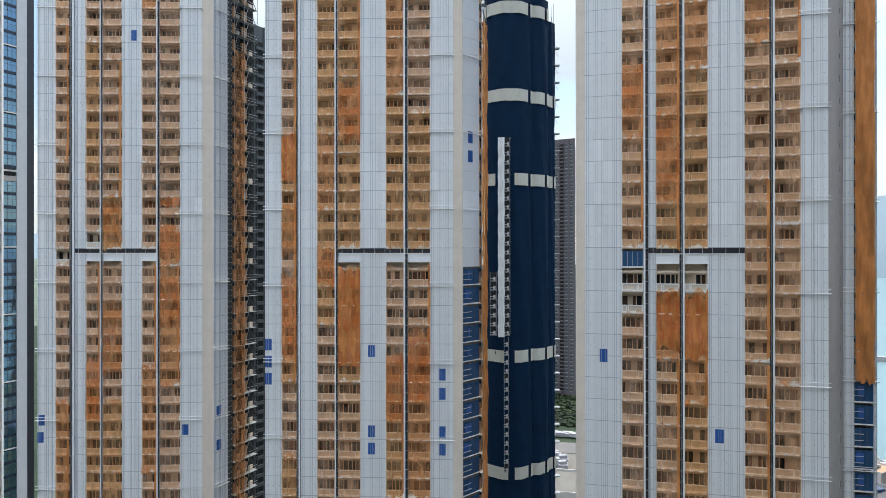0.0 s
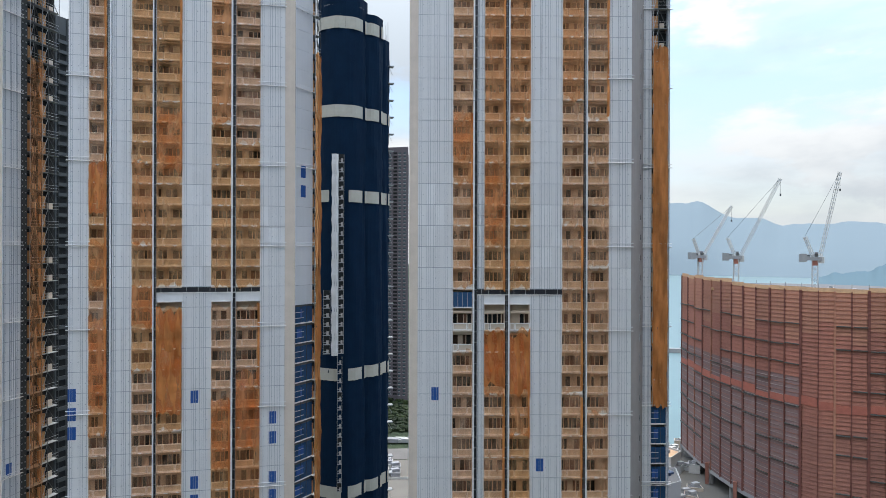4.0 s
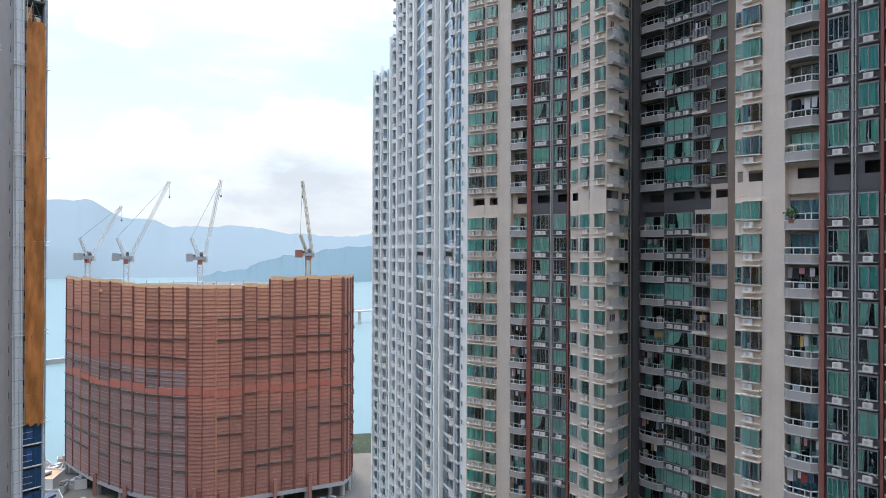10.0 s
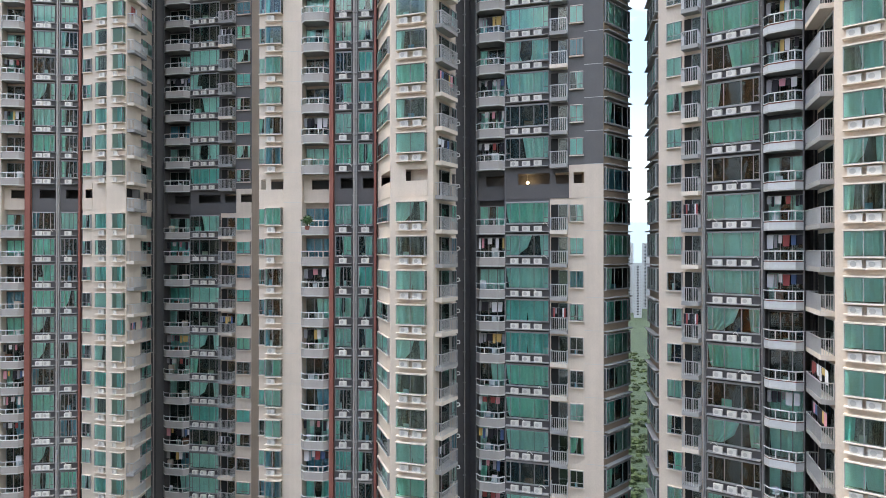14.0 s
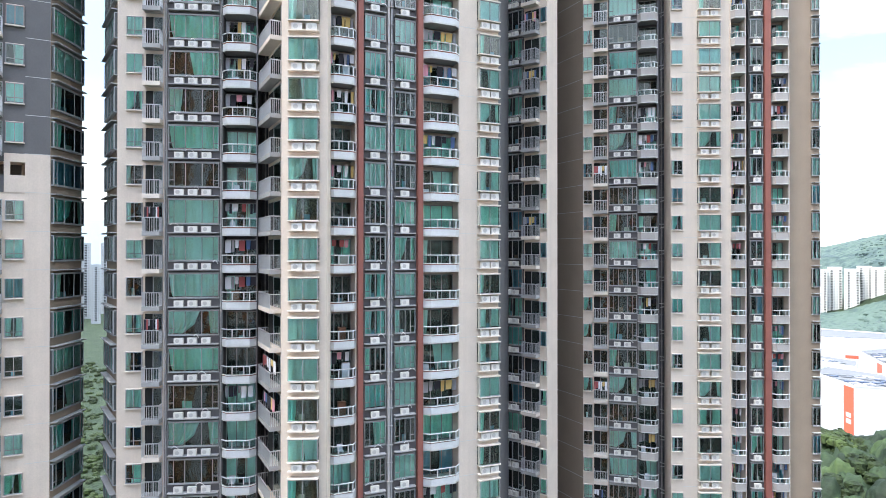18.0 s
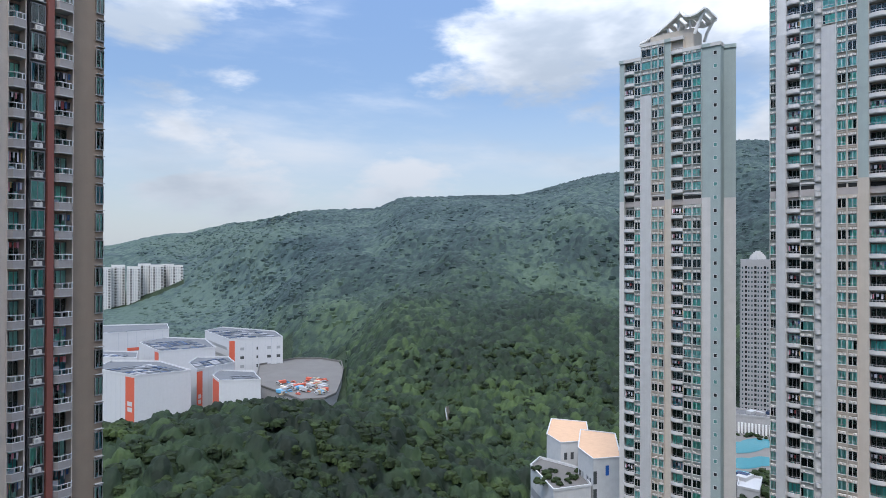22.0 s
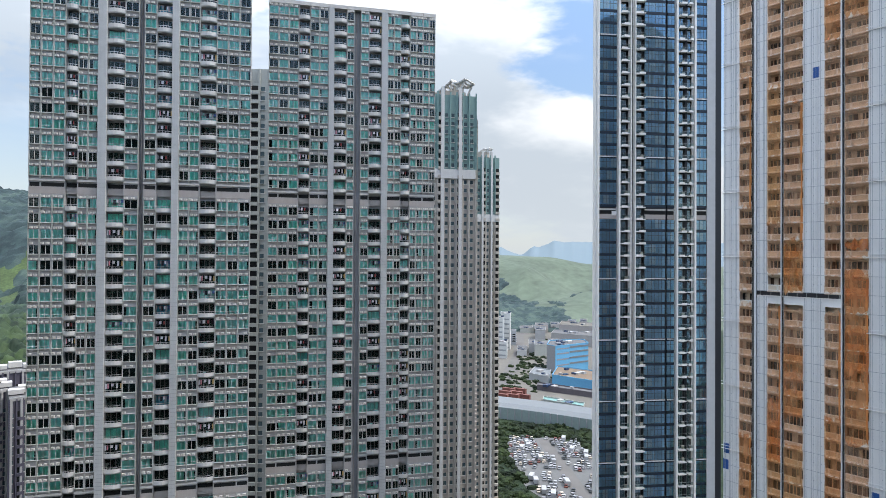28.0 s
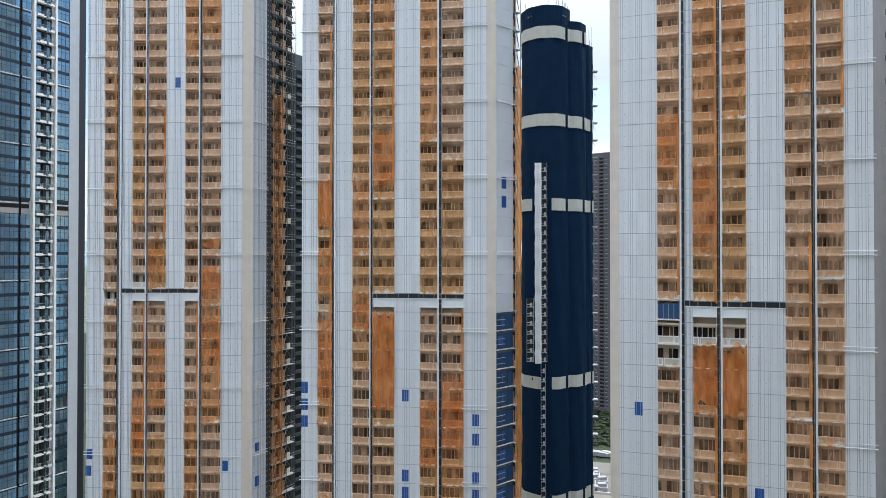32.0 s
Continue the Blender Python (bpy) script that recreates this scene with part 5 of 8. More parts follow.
@once
def slab_balcony(w, var):
    rng = random.Random(var + 3)
    g = Geo()
    g.box(0, w, -0.7, 0.6, -0.1, 0.14, "white_paint")
    g.box(0.0 if var % 2 else w * 0.3, w * 0.7 if var % 2 else w, -0.78, -0.68, -0.16, 0.42, "white_paint")
    g.quad((0.02, -0.66, 0.14), (w - 0.02, -0.66, 0.14), (w - 0.02, -0.66, 1.1), (0.02, -0.66, 1.1), "pane_clear")
    g.tube((0, -0.66, 1.12), (w, -0.66, 1.12), 0.04, "frame_grey", 4)
    g.quad((0, 0.6, 0.14), (w, 0.6, 0.14), (w, 0.6, FH - 0.14), (0, 0.6, FH - 0.14), "room")
    sash(g, 0.1, w * 0.7, 0.5, 0.14, 2.6, "frame_grey", "pane_blue", 1)
    if var % 3 == 0:
        g.box(w * 0.6, w * 0.9, 0.1, 0.4, 0.14, 1.0, "curtain_warm")
    return g


@once
def rail_balcony(w, var):
    """A white balcony with upright rails, glass doors behind and clutter."""
    rng = random.Random(var + 40)
    g = Geo()
    n, b = 4, w * 0.56
    for i in range(n):
        x0, x1 = b * i / n, b * (i + 1) / n
        y0, y1 = [-0.2 - 0.55 * math.sin(math.pi * q) ** 0.6 for q in (i / n, (i + 1) / n)]
        g.quad((x0, y0, -0.14), (x1, y1, -0.14), (x1, y1, 0.16), (x0, y0, 0.16), "white_paint")
        g.quad((x0, y0, 0.16), (x1, y1, 0.16), (x1, 0.4, 0.16), (x0, 0.4, 0.16), "pale_wall")
        g.quad((x0, y0, -0.14), (x1, y1, -0.14), (x1, 0.4, -0.14), (x0, 0.4, -0.14), "pale_wall")
        g.tube((x0, y0, 1.12), (x1, y1, 1.12), 0.05, "white_paint", 4)
        g.tube((x0, y0, 0.16), (x0, y0, 1.12), 0.04, "white_paint", 4)
        g.quad((x0, y0 + 0.03, 0.2), (x1, y1 + 0.03, 0.2), (x1, y1 + 0.03, 0.72), (x0, y0 + 0.03, 0.72), "white_paint")
    sash(g, 0.04, b - 0.04, 0.28, 0.16, 2.7, "white_paint", "pane_sky", 1, 0.09)
    g.quad((0, 0.4, 0.14), (b, 0.4, 0.14), (b, 0.4, FH - 0.14), (0, 0.4, FH - 0.14), "glass_pale")
    if var % 2:
        g.quad((0.15, 0.36, 0.2), (b * 0.6, 0.36, 0.2), (b * 0.6, 0.36, 2.5), (0.15, 0.36, 2.5), "curtain_white")
    # the glazed strip
    g.box(b, b + 0.16, -0.3, 0.5, -0.14, FH - 0.14, "white_paint")
    g.box(b + 0.16, w, -0.08, 0.5, -0.14, 0.22, "white_paint")
    g.quad((b + 0.16, -0.02, 0.22), (w, -0.02, 0.22), (w, -0.02, FH - 0.14), (b + 0.16, -0.02, FH - 0.14), "pane_sky")
    g.quad((b + 0.16, 0.3, 0.22), (w, 0.3, 0.22), (w, 0.3, FH - 0.14), (b + 0.16, 0.3, FH - 0.14), "glass_pale")
    g.box((b + 0.16 + w) / 2 - 0.04, (b + 0.16 + w) / 2 + 0.04, -0.05, 0.0, 0.22, FH - 0.14, "frame_pale")
    g.box(b + 0.16, w, -0.05, 0.0, 2.1, 2.18, "frame_pale")
    if var % 3 == 0:
        aircon(g, 0.1, -0.1, 0.18, 0.8)
    return g


def glass_tower(name, label, spec, z0, h, floors, back, refuge, walls, band=5, tops=None, caps=None, fin_w=0.2, glazed=False):
    tw = Tower(name, label, z0, h, floors, group="glass towers")
    rng = tw.rng
    for fi, (row, a, b, n) in enumerate(wings(spec)):
        for bi, (kind, w, m) in enumerate(row):
            nf = floors if not tops else tops(fi, bi)
            top = z0 + h * nf
            rec = 0.6 if kind == "B" else 0.5 if kind == "D" else 0.3
            wall = Geo()
            wall.box(0, w, rec, 2.2, GROUND, top, walls.get(kind, "black_wall"))
            if kind == "F":
                wall.box(w * fin_w, w * (1 - fin_w), -0.75, rec, GROUND, top + 1.2, walls["F"])
            if kind == "P":
                wall.box(0, w, -0.2, rec, GROUND, top, walls["P"])
            wob = part("wall", wall, tw.root)
            wob.matrix_basis = m
            cnt = max(1, round(w / 3.6)) if kind in "B" else 1
            sw = round(w / cnt, 2)
            for k in range(nf):
                mk = Matrix.Translation((0, 0, z0 + k * h)) @ m
                var = rng.randrange(6)
                if kind == "G":
                    if k == refuge:
                        tw.place("opening", grey_slot(round(w, 2)), mk)
                    else:
                        tw.place("glazing", curtain_wall(round(w, 2), var, k % band == refuge % band, glazed), mk)
                elif kind == "B":
                    for i in range(cnt):
                        tw.place("balcony", (rail_balcony if glazed else slab_balcony)(sw, var), mk @ Matrix.Translation((sw * i, 0, 0)))
                elif kind == "F" and glazed and w > 0.9:
                    tw.place("glazing", curtain_wall(round(w, 2), var, True, True), mk)
                elif kind == "Q":
                    tw.place("small_window", hatch_window(0), mk @ Matrix.Translation((w * 0.35, 0, 0)))
    core(tw, spec, back, walls.get("D", "black_wall"), top=z0 + h * (floors if not tops else tops(0, 0)))
    tw.close(caps or {"glazing": 50, "balcony": 50, "opening": 8, "small_window": 16})
    return tw


gt = glass_tower("glass_tower", "dark blue glass tower with white fins and balcony slabs", WINGS_G, FZ, FH, 69, 18, 41,
            {"F": "white_paint", "P": "fin_grey", "D": "black_wall", "B": "frame_dark"}, fin_w=0.3)
part("white_sign", Geo().box(-0.55, 0.55, -0.1, 0.1, -0.55, 0.55, "white_paint"), gt.root, "small square white sign").matrix_basis = pose(166.6 * math.sin(radians(318.9)), 166.6 * math.cos(radians(318.9)), 110.9, 0, 0, 41.1)
glass_tower("white_tower", "pale grey tower with dense white balconies and blue glass", WINGS_H, 97.2 - 39 * 3.05, 3.05, 57, 14, 39,
            {"F": "white_paint", "B": "white_paint", "D": "white_paint", "Q": "white_paint", "G": "white_paint"}, band=4,
            fin_w=0.36, glazed=True, tops=lambda fi, bi: 55 if fi == 0 else 56 if bi < 1 else 61 if bi < 3 else 67)

# ---- navy wrapped tower ----
def polar(az, r):
    return r * math.sin(radians(az)), r * math.cos(radians(az))


navy = thing("wrapped_tower", "round tower wrapped in navy blue netting with pale bands", "apartment tower")
SC = 1.58   # the plan below is drawn at a smaller scale and carried outwards from the eye


def out(x, y, z=None):
    return (x * SC, y * SC) if z is None else (x * SC, y * SC, EYE + (z - EYE) * SC)



def ring_pts(n, cx, cy, r, wob=0.0, ph=0.0):
    return [(cx + (r + wob * math.sin(9 * 2 * math.pi * i / n + ph)) * math.cos(2 * math.pi * i / n), cy + (r + wob * math.sin(9 * 2 * math.pi * i / n + ph)) * math.sin(2 * math.pi * i / n)) for i in range(n)]


for cx, cy, r, ztop in ((14.0, 140.0, 5.2, 152.5), (18.5, 142.0, 4.4, 150.0), (21.5, 144.0, 3.2, 146.0)):
    cx, cy, ztop = out(cx, cy, ztop)
    r *= SC
    rows = 66
    g = Geo()
    for j in range(rows):
        z0, z1 = GROUND + (ztop - GROUND) * j / rows, GROUND + (ztop - GROUND) * (j + 1) / rows
        p, q = ring_pts(40, cx, cy, r, 0.16, j * 0.35), ring_pts(40, cx, cy, r, 0.16, (j + 1) * 0.35)
        p = [(x * 1.0 + 0.12 * math.sin(j * 2.1 + i), y) for i, (x, y) in enumerate(p)]
        for i in range(40):
            k = (i + 1) % 40
            g.quad((*p[i], z0), (*p[k], z0), (*q[k], z1), (*q[i], z1), "navy_net")
    part("net_wrap", g, navy)
    for zb in (146.8, 128.4, 110.7, 73.5, 49.0, 24.0):
        zb = EYE + (zb - EYE) * SC
        if zb > ztop:
            continue
        for i0, i1 in ((24, 31), (31, 35), (35, 37), (37, 42), (43, 48)):   # cloths hung side by side, torn away along the open strip
            if cx < 24 and (i0 == 35 and zb < 120 or i0 == 31 and 115 < zb < 120):
                continue
            b = Geo()
            p = ring_pts(48, cx, cy, r + 0.35, 0.2, 0)
            for i in range(i0, i1):
                dz = 0.10 * math.sin(i * 1.7)
                b.quad((*p[i % 48], zb - 2.0 + dz), (*p[(i + 1) % 48], zb - 2.0 - dz), (*p[(i + 1) % 48], zb + 2.0 + 0.2 * dz), (*p[i % 48], zb + 2.0 - 0.3 * dz), "band_cloth")
            part("cloth_band", b, navy, "pale cloth band")
top = Geo()
for i in range(16):
    a = 2 * math.pi * i / 16
    x, y, z = out(14 + 4.6 * math.cos(a), 140 + 4.6 * math.sin(a), 151)
    top.tube((x, y, z), (x + 0.3 * math.cos(i), y, z + 5 + 2.2 * (i % 3)), 0.12, "frame_grey", 4)
    x, y, z = out(21.5 + 3.0 * math.cos(a), 144 + 3.0 * math.sin(a), 145.5)
    top.tube((x, y, z), (x, y, z + 3 + 1.6 * (i % 4)), 0.1, "frame_grey", 4)
part("scaffold_poles", top, navy)
for zc in range(-10, 168, 6):
    g = Geo().box(0, 1.9, -1.2, 1.2, 0, 0.3, "frame_grey")
    g.tube((1.6, 0, -2.6), (0.2, 0, 0), 0.08, "frame_grey", 4)
    ob = part("catch_fan", g, navy)
    ob.matrix_basis = pose(*out(24.4, 143.2), zc)
def open_storey(x, y, z, w, deep):
    """One storey of an open strip in the netting: slab edge, two posts, a guard board and the dark floor behind."""
    g = Geo().box(-w / 2, w / 2, -0.35, 0.5, 0, 0.28, "steel_grey")
    for q in (-w / 2, w / 2 - 0.12):
        g.box(q, q + 0.12, -0.4, -0.25, 0.0, 2.98, "frame_grey")
    # with deep as room, the open floor's shade is put into the colour
    g.box(-w / 2 + 0.1, w / 2 - 0.1, -0.05, 0.4, 0.28, 2.98, deep)
    g.box(-w / 2 + 0.15, w * 0.18, -0.34, -0.28, 0.9, 1.02, "frame_light")
    g.box(-w * 0.05, w * 0.3, -0.3, -0.24, 0.3, 1.5, "warm_grey")
    part("open_storey", g, navy).matrix_basis = pose(x, y, z, 0, 0, -6)


for k in range(22):
    open_storey(20.65, 211.0, 65.4 + 2.95 * k, 1.8, "room")
for k in range(7):
    open_storey(16.1, 211.3, 65.4 + 2.95 * k, 2.3, "room")
for k in range(15):
    open_storey(20.3, 211.0, 20.5 + 2.95 * k, 1.6, "navy_net" if k % 5 else "room")
sheet = Geo()
for i in range(40):   # a long loose sheet, its edges drawn in and out by the ties
    z0, z1 = 65.0 + 1.63 * i, 65.0 + 1.63 * (i + 1)
    e = [0.10 * math.sin(2.3 * q) + 0.07 * math.sin(5.1 * q) for q in (i, i + 1)]
    y = [-0.12 * math.sin(1.7 * q) for q in (i, i + 1)]
    for u0, u1, f in ((-1.05, -0.2, 0.0), (-0.2, 0.45, -0.18), (0.45, 1.05, 0.0)):
        g0, g1 = (-0.18 if f == 0.0 and u0 > 0 else 0.0), (-0.18 if u1 < 0 else f if u1 < 1 else 0.0)
        sheet.quad((u0 + e[0], y[0] + g0, z0), (u1 + e[0] * 0.6, y[0] + g1, z0), (u1 + e[1] * 0.6, y[1] + g1, z1), (u0 + e[1], y[1] + g0, z1), "fin_white")
part("white_sheet", sheet, navy, "hanging white sheet").matrix_basis = pose(18.55, 209.9, 0, 0, 0, -6)

# ---- round building wrapped in rust netting ----
net_rust = [mat("net_yellow", (0.52, 0.31, 0.17), 0.8, var=0.2, streak=0.1, bump=0.4), mat("net_orange", (0.37, 0.165, 0.105), 0.8, var=0.2, streak=0.14, bump=0.4, rnd=0.22),
            mat("net_rust", (0.335, 0.13, 0.09), 0.8, var=0.22, streak=0.14, bump=0.4, rnd=0.22), mat("net_brown", (0.275, 0.118, 0.085), 0.8, var=0.22, streak=0.12, bump=0.4, rnd=0.22),
            mat("net_grey", (0.21, 0.13, 0.118), 0.8, var=0.2, streak=0.12, bump=0.4, rnd=0.22), mat("lift_pale", (0.38, 0.30, 0.27), 0.8), mat("lift_red", (0.36, 0.155, 0.11), 0.8)]
mat("ledge_green", (0.085, 0.08, 0.07), 0.8)
mat("net_red", (0.40, 0.125, 0.085), 0.8, var=0.2, bump=0.4)
mat("rib_brown", (0.17, 0.06, 0.045), 0.8, var=0.2)
drum = thing("wrapped_building", "large curved building wrapped in rust-red scaffold netting", "building")
DA = radians(39.67)
DS = 1.28


def drum_pt(l, d):
    l, d = l * DS, d * DS
    return l * math.cos(DA) + d * math.sin(DA), -l * math.sin(DA) + d * math.cos(DA)


def bezier(p0, p1, p2, n):
    return [tuple((1 - t) ** 2 * a + 2 * t * (1 - t) * b + t * t * c for a, b, c in zip(p0, p1, p2)) for t in [i / n for i in range(n + 1)]]


outline = bezier((-25, 312), (-6, 258), (22, 240), 12)[:-1] + [(22 + 4.6 * i, 240 - 0.6 * math.sin(math.pi * i / 12)) for i in range(12)] + bezier((73, 240), (79, 243), (85, 268), 6) + bezier((88, 300), (30, 380), (-25, 312), 10)[1:-1]
outline = [drum_pt(*p) for p in outline]
DTOP = 84.0
DBOT = GROUND + 8
prism("frame", [(p[0] * 1.012, p[1] * 1.012) for p in outline], DBOT - 1, DTOP - 5, "concrete", "roofing", drum)
LIFTS = 56
for i, (p, q) in enumerate(zip(outline, outline[1:] + outline[:1])):
    L = math.dist(p, q)
    if i >= 30:
        continue
    e = ((q[0] - p[0]) / L, (q[1] - p[1]) / L)
    n = (e[1], -e[0])
    m = Matrix(((e[0], -e[1], 0, p[0]), (e[1], e[0], 0, p[1]), (0, 0, 1, 0), (0, 0, 0, 1)))
    rng = random.Random(i)
    g = Geo()
    ztop = DTOP + (3.4 if i >= 17 else 1.5 if i < 6 else 0.0) + 0.4 * rng.uniform(-1, 1)
    sub = max(2, int(L / 1.6))
    for j in range(LIFTS):
        z0, z1 = DBOT + (ztop - DBOT) * j / LIFTS, DBOT + (ztop - DBOT) * (j + 1) / LIFTS
        f = j / LIFTS
        kind = "net_yellow" if f > 0.975 else "net_orange" if f > 0.80 + 0.04 * math.sin(i * 1.7) else "net_rust" if (i >= 11 or f > 0.60) else "net_grey"
        if i >= 11 and f < 0.4:
            kind = "net_brown"
        for k in range(sub):
            u0, u1 = L * k / sub, L * (k + 1) / sub
            w0, w1 = -0.12 * math.sin(math.pi * k / sub), -0.12 * math.sin(math.pi * (k + 1) / sub)
            # each lift hangs a little out at its foot, so that the lifts show as lines
            if j and f < 0.96:
                g.quad((u0, w0 - 0.41, z0 - 0.10), (u1, w1 - 0.41, z0 - 0.10), (u1, w1 - 0.41, z0 + 0.14), (u0, w0 - 0.41, z0 + 0.14), "lift_pale" if kind == "net_grey" and j % 2 else "lift_red")
            g.quad((u0, w0 - 0.38, z0), (u1, w1 - 0.38, z0), (u1, w1, z1), (u0, w0, z1), kind)
    ob = part("net_sheet", g, drum)
    ob.matrix_basis = m
    rw = (0.2, 0.4, 0.25, 0.55)[i % 4]
    rib = Geo().box(-rw, rw, -0.7, 0.1, DBOT, ztop - 1.2, "net_orange" if i in (2, 4, 13) else "rib_brown")
    ob = part("rib", rib, drum)
    ob.matrix_basis = m
    if i < 24:   # a band of fresh red netting
        zr = 33.5 + 0.9 * math.sin(i * 1.3)
        part("red_band", Geo().box(0.1, L - 0.1, -0.62, -0.15, zr, zr + 3.4 + 0.5 * math.sin(i * 2.9), "net_red"), drum, "fresh red netting band").matrix_basis = m
    if i not in (11, 12):
        for zl in (68, 59, 50.5, 42, 33, 24, 16, 7, -0.5):
            if rng.random() < (0.35 if i >= 11 else 0.2):
                continue
            zj = zl + 0.5 * rng.uniform(-1, 1)
            lg = Geo().box(0.5, L - 0.4, -1.3, -0.2, zj, zj + 0.38, "ledge_green")
            ob = part("ledge", lg, drum)
            ob.matrix_basis = m
for i in range(0, 30, 2):
    p = outline[i]
    col = Geo().tube((p[0] * 1.01, p[1] * 1.01, GROUND), (p[0] * 1.01, p[1] * 1.01, DBOT), 1.1, "concrete", 10)
    part("column", col, drum)
beam = Geo()
for p, q in zip(outline[:30], outline[1:31]):
    for k, (z0, z1) in ((0.997, (DBOT - 1.6, DBOT + 0.4)),):
        beam.quad((p[0] * k, p[1] * k, z0), (q[0] * k, q[1] * k, z0), (q[0] * k, q[1] * k, z1), (p[0] * k, p[1] * k, z1), "concrete")
part("ring_beam", beam, drum)
for i, s0 in ((6, 0.3), (11, 0.5), (13, 0.4), (17, 0.5), (20, 0.3), (3, 0.5)):
    p, q = outline[i], outline[i + 1]
    x, y = p[0] + (q[0] - p[0]) * s0, p[1] + (q[1] - p[1]) * s0
    g = Geo().box(-0.8, 0.8, -0.8, 0.8, GROUND, DBOT + 3 + 2 * (i % 3), "net_brown")
    ob = part("access_tower", g, drum)
    ob.matrix_basis = pose(x * 0.992, y * 0.992, 0, 0, 0, -40)
deck = Geo()
for i, p in enumerate(outline[:30]):
    deck.tube((p[0] * 1.006, p[1] * 1.006, DTOP - 2), (p[0] * 1.006, p[1] * 1.006, DTOP + 1.6), 0.12, "frame_grey", 4)
part("edge_posts", deck, drum)

rng = random.Random(77)
for i in range(26):
    x, y = drum_pt(rng.uniform(-16, 76), rng.uniform(256, 286))
    w, h = rng.uniform(2, 7), rng.uniform(0.8, 2.6)
    g = Geo().box(-w, w, -1.2, 1.2, 0, h, rng.choice(("frame_grey", "net_yellow", "steel_grey", "concrete", "frame_dark")))
    g.box(-w * 0.6, w * 0.3, -0.8, 0.9, h, h + 0.7, rng.choice(("frame_grey", "net_yellow", "band_cloth")))
    ob = tagged(new("material_stack", g.mesh("material_stack")), "stack of formwork and steel on the roof deck", "material", "stacks on the roof")
    ob.matrix_basis = pose(x, y, DTOP - 5, 0, 0, rng.choice((-40, 50)) + rng.uniform(-6, 6))


def lattice(g, p, q, half, m, bays, thick=0.16):
    """A square lattice mast between two points."""
    p, q = Vector(p), Vector(q)
    d = (q - p).normalized()
    a = d.orthogonal().normalized()
    b = d.cross(a)
    cs = [a * half + b * half, -a * half + b * half, -a * half - b * half, a * half - b * half]
    for c in cs:
        g.tube(p + c, q + c, thick, m, 4)
    for i in range(bays):
        s, t = p.lerp(q, i / bays), p.lerp(q, (i + 1) / bays)
        for k in range(4):
            g.tube(s + cs[k], t + cs[(k + 1) % 4], thick * 0.5, m, 4)


mat("crane_white", (0.52, 0.52, 0.50), 0.6)
mat("crane_yellow", (0.42, 0.33, 0.20), 0.6)


def crane(l, d, tilt, length, turn, hue, zb):
    x, y = drum_pt(l, d)
    root = thing("tower_crane", "luffing tower crane with a raised lattice jib on the wrapped building", "crane", "cranes on the roof", at=(x, y, zb))
    root.scale = (DS, DS, DS)
    mast = Geo()
    lattice(mast, (0, 0, -6), (0, 0, 10), 0.9, hue, 8)
    part("mast", mast, root)
    cab = Geo().box(-4.5, 2.0, -1.3, 1.3, 10, 11.2, "frame_grey")
    cab.box(-5.0, -2.6, -1.5, 1.5, 9.4, 12.4, "net_rust" if hue == "crane_yellow" else "frame_grey")
    cab.box(-0.9, 0.9, -1.0, 1.0, 8.2, 10, "net_rust")
    cab.box(1.2, 2.8, -0.9, 0.9, 9.0, 11.4, "crane_white")
    for dx, dz in ((-3.6, 1.0), (-2.2, 0.6), (0.4, 1.6)):   # winches and boxes on the deck
        cab.tube((dx, -1.2, 11.4 + dz * 0.3), (dx, 1.2, 11.4 + dz * 0.3), 0.55, "frame_dark", 8)
        cab.box(dx - 0.5, dx + 0.5, -0.6, 0.6, 11.2, 11.4 + dz, "steel_grey")
    part("machinery_deck", cab, root).matrix_basis = pose(0, 0, 0, 0, 0, turn)
    jib = Geo()
    end = (length * math.cos(radians(tilt)), 0, 11 + length * math.sin(radians(tilt)))
    lattice(jib, (1.5, 0, 11.2), end, 0.42, hue, 18, 0.11)
    part("jib", jib, root).matrix_basis = pose(0, 0, 0, 0, 0, turn)
    back = Geo()
    lattice(back, (-0.5, 0, 11.0), (-3.2, 0, 18.5), 0.4, hue, 5)
    back.tube((-3.2, 0, 18.5), end, 0.06, "frame_dark", 4)
    back.tube(end, (end[0], 0, end[2] - 6), 0.04, "frame_dark", 4)
    back.box(end[0] - 0.25, end[0] + 0.25, -0.2, 0.2, end[2] - 6.8, end[2] - 6, "frame_dark")
    part("a_frame", back, root).matrix_basis = pose(0, 0, 0, 0, 0, turn)


crane(-17, 303, 57, 26, -10, "crane_white", 82)
crane(-2.5, 278, 63, 34, -35, "crane_white", 82)
crane(23, 262, 76, 31, -40, "crane_white", 82)
crane(63, 255, 95, 29, -40, "crane_yellow", 84)


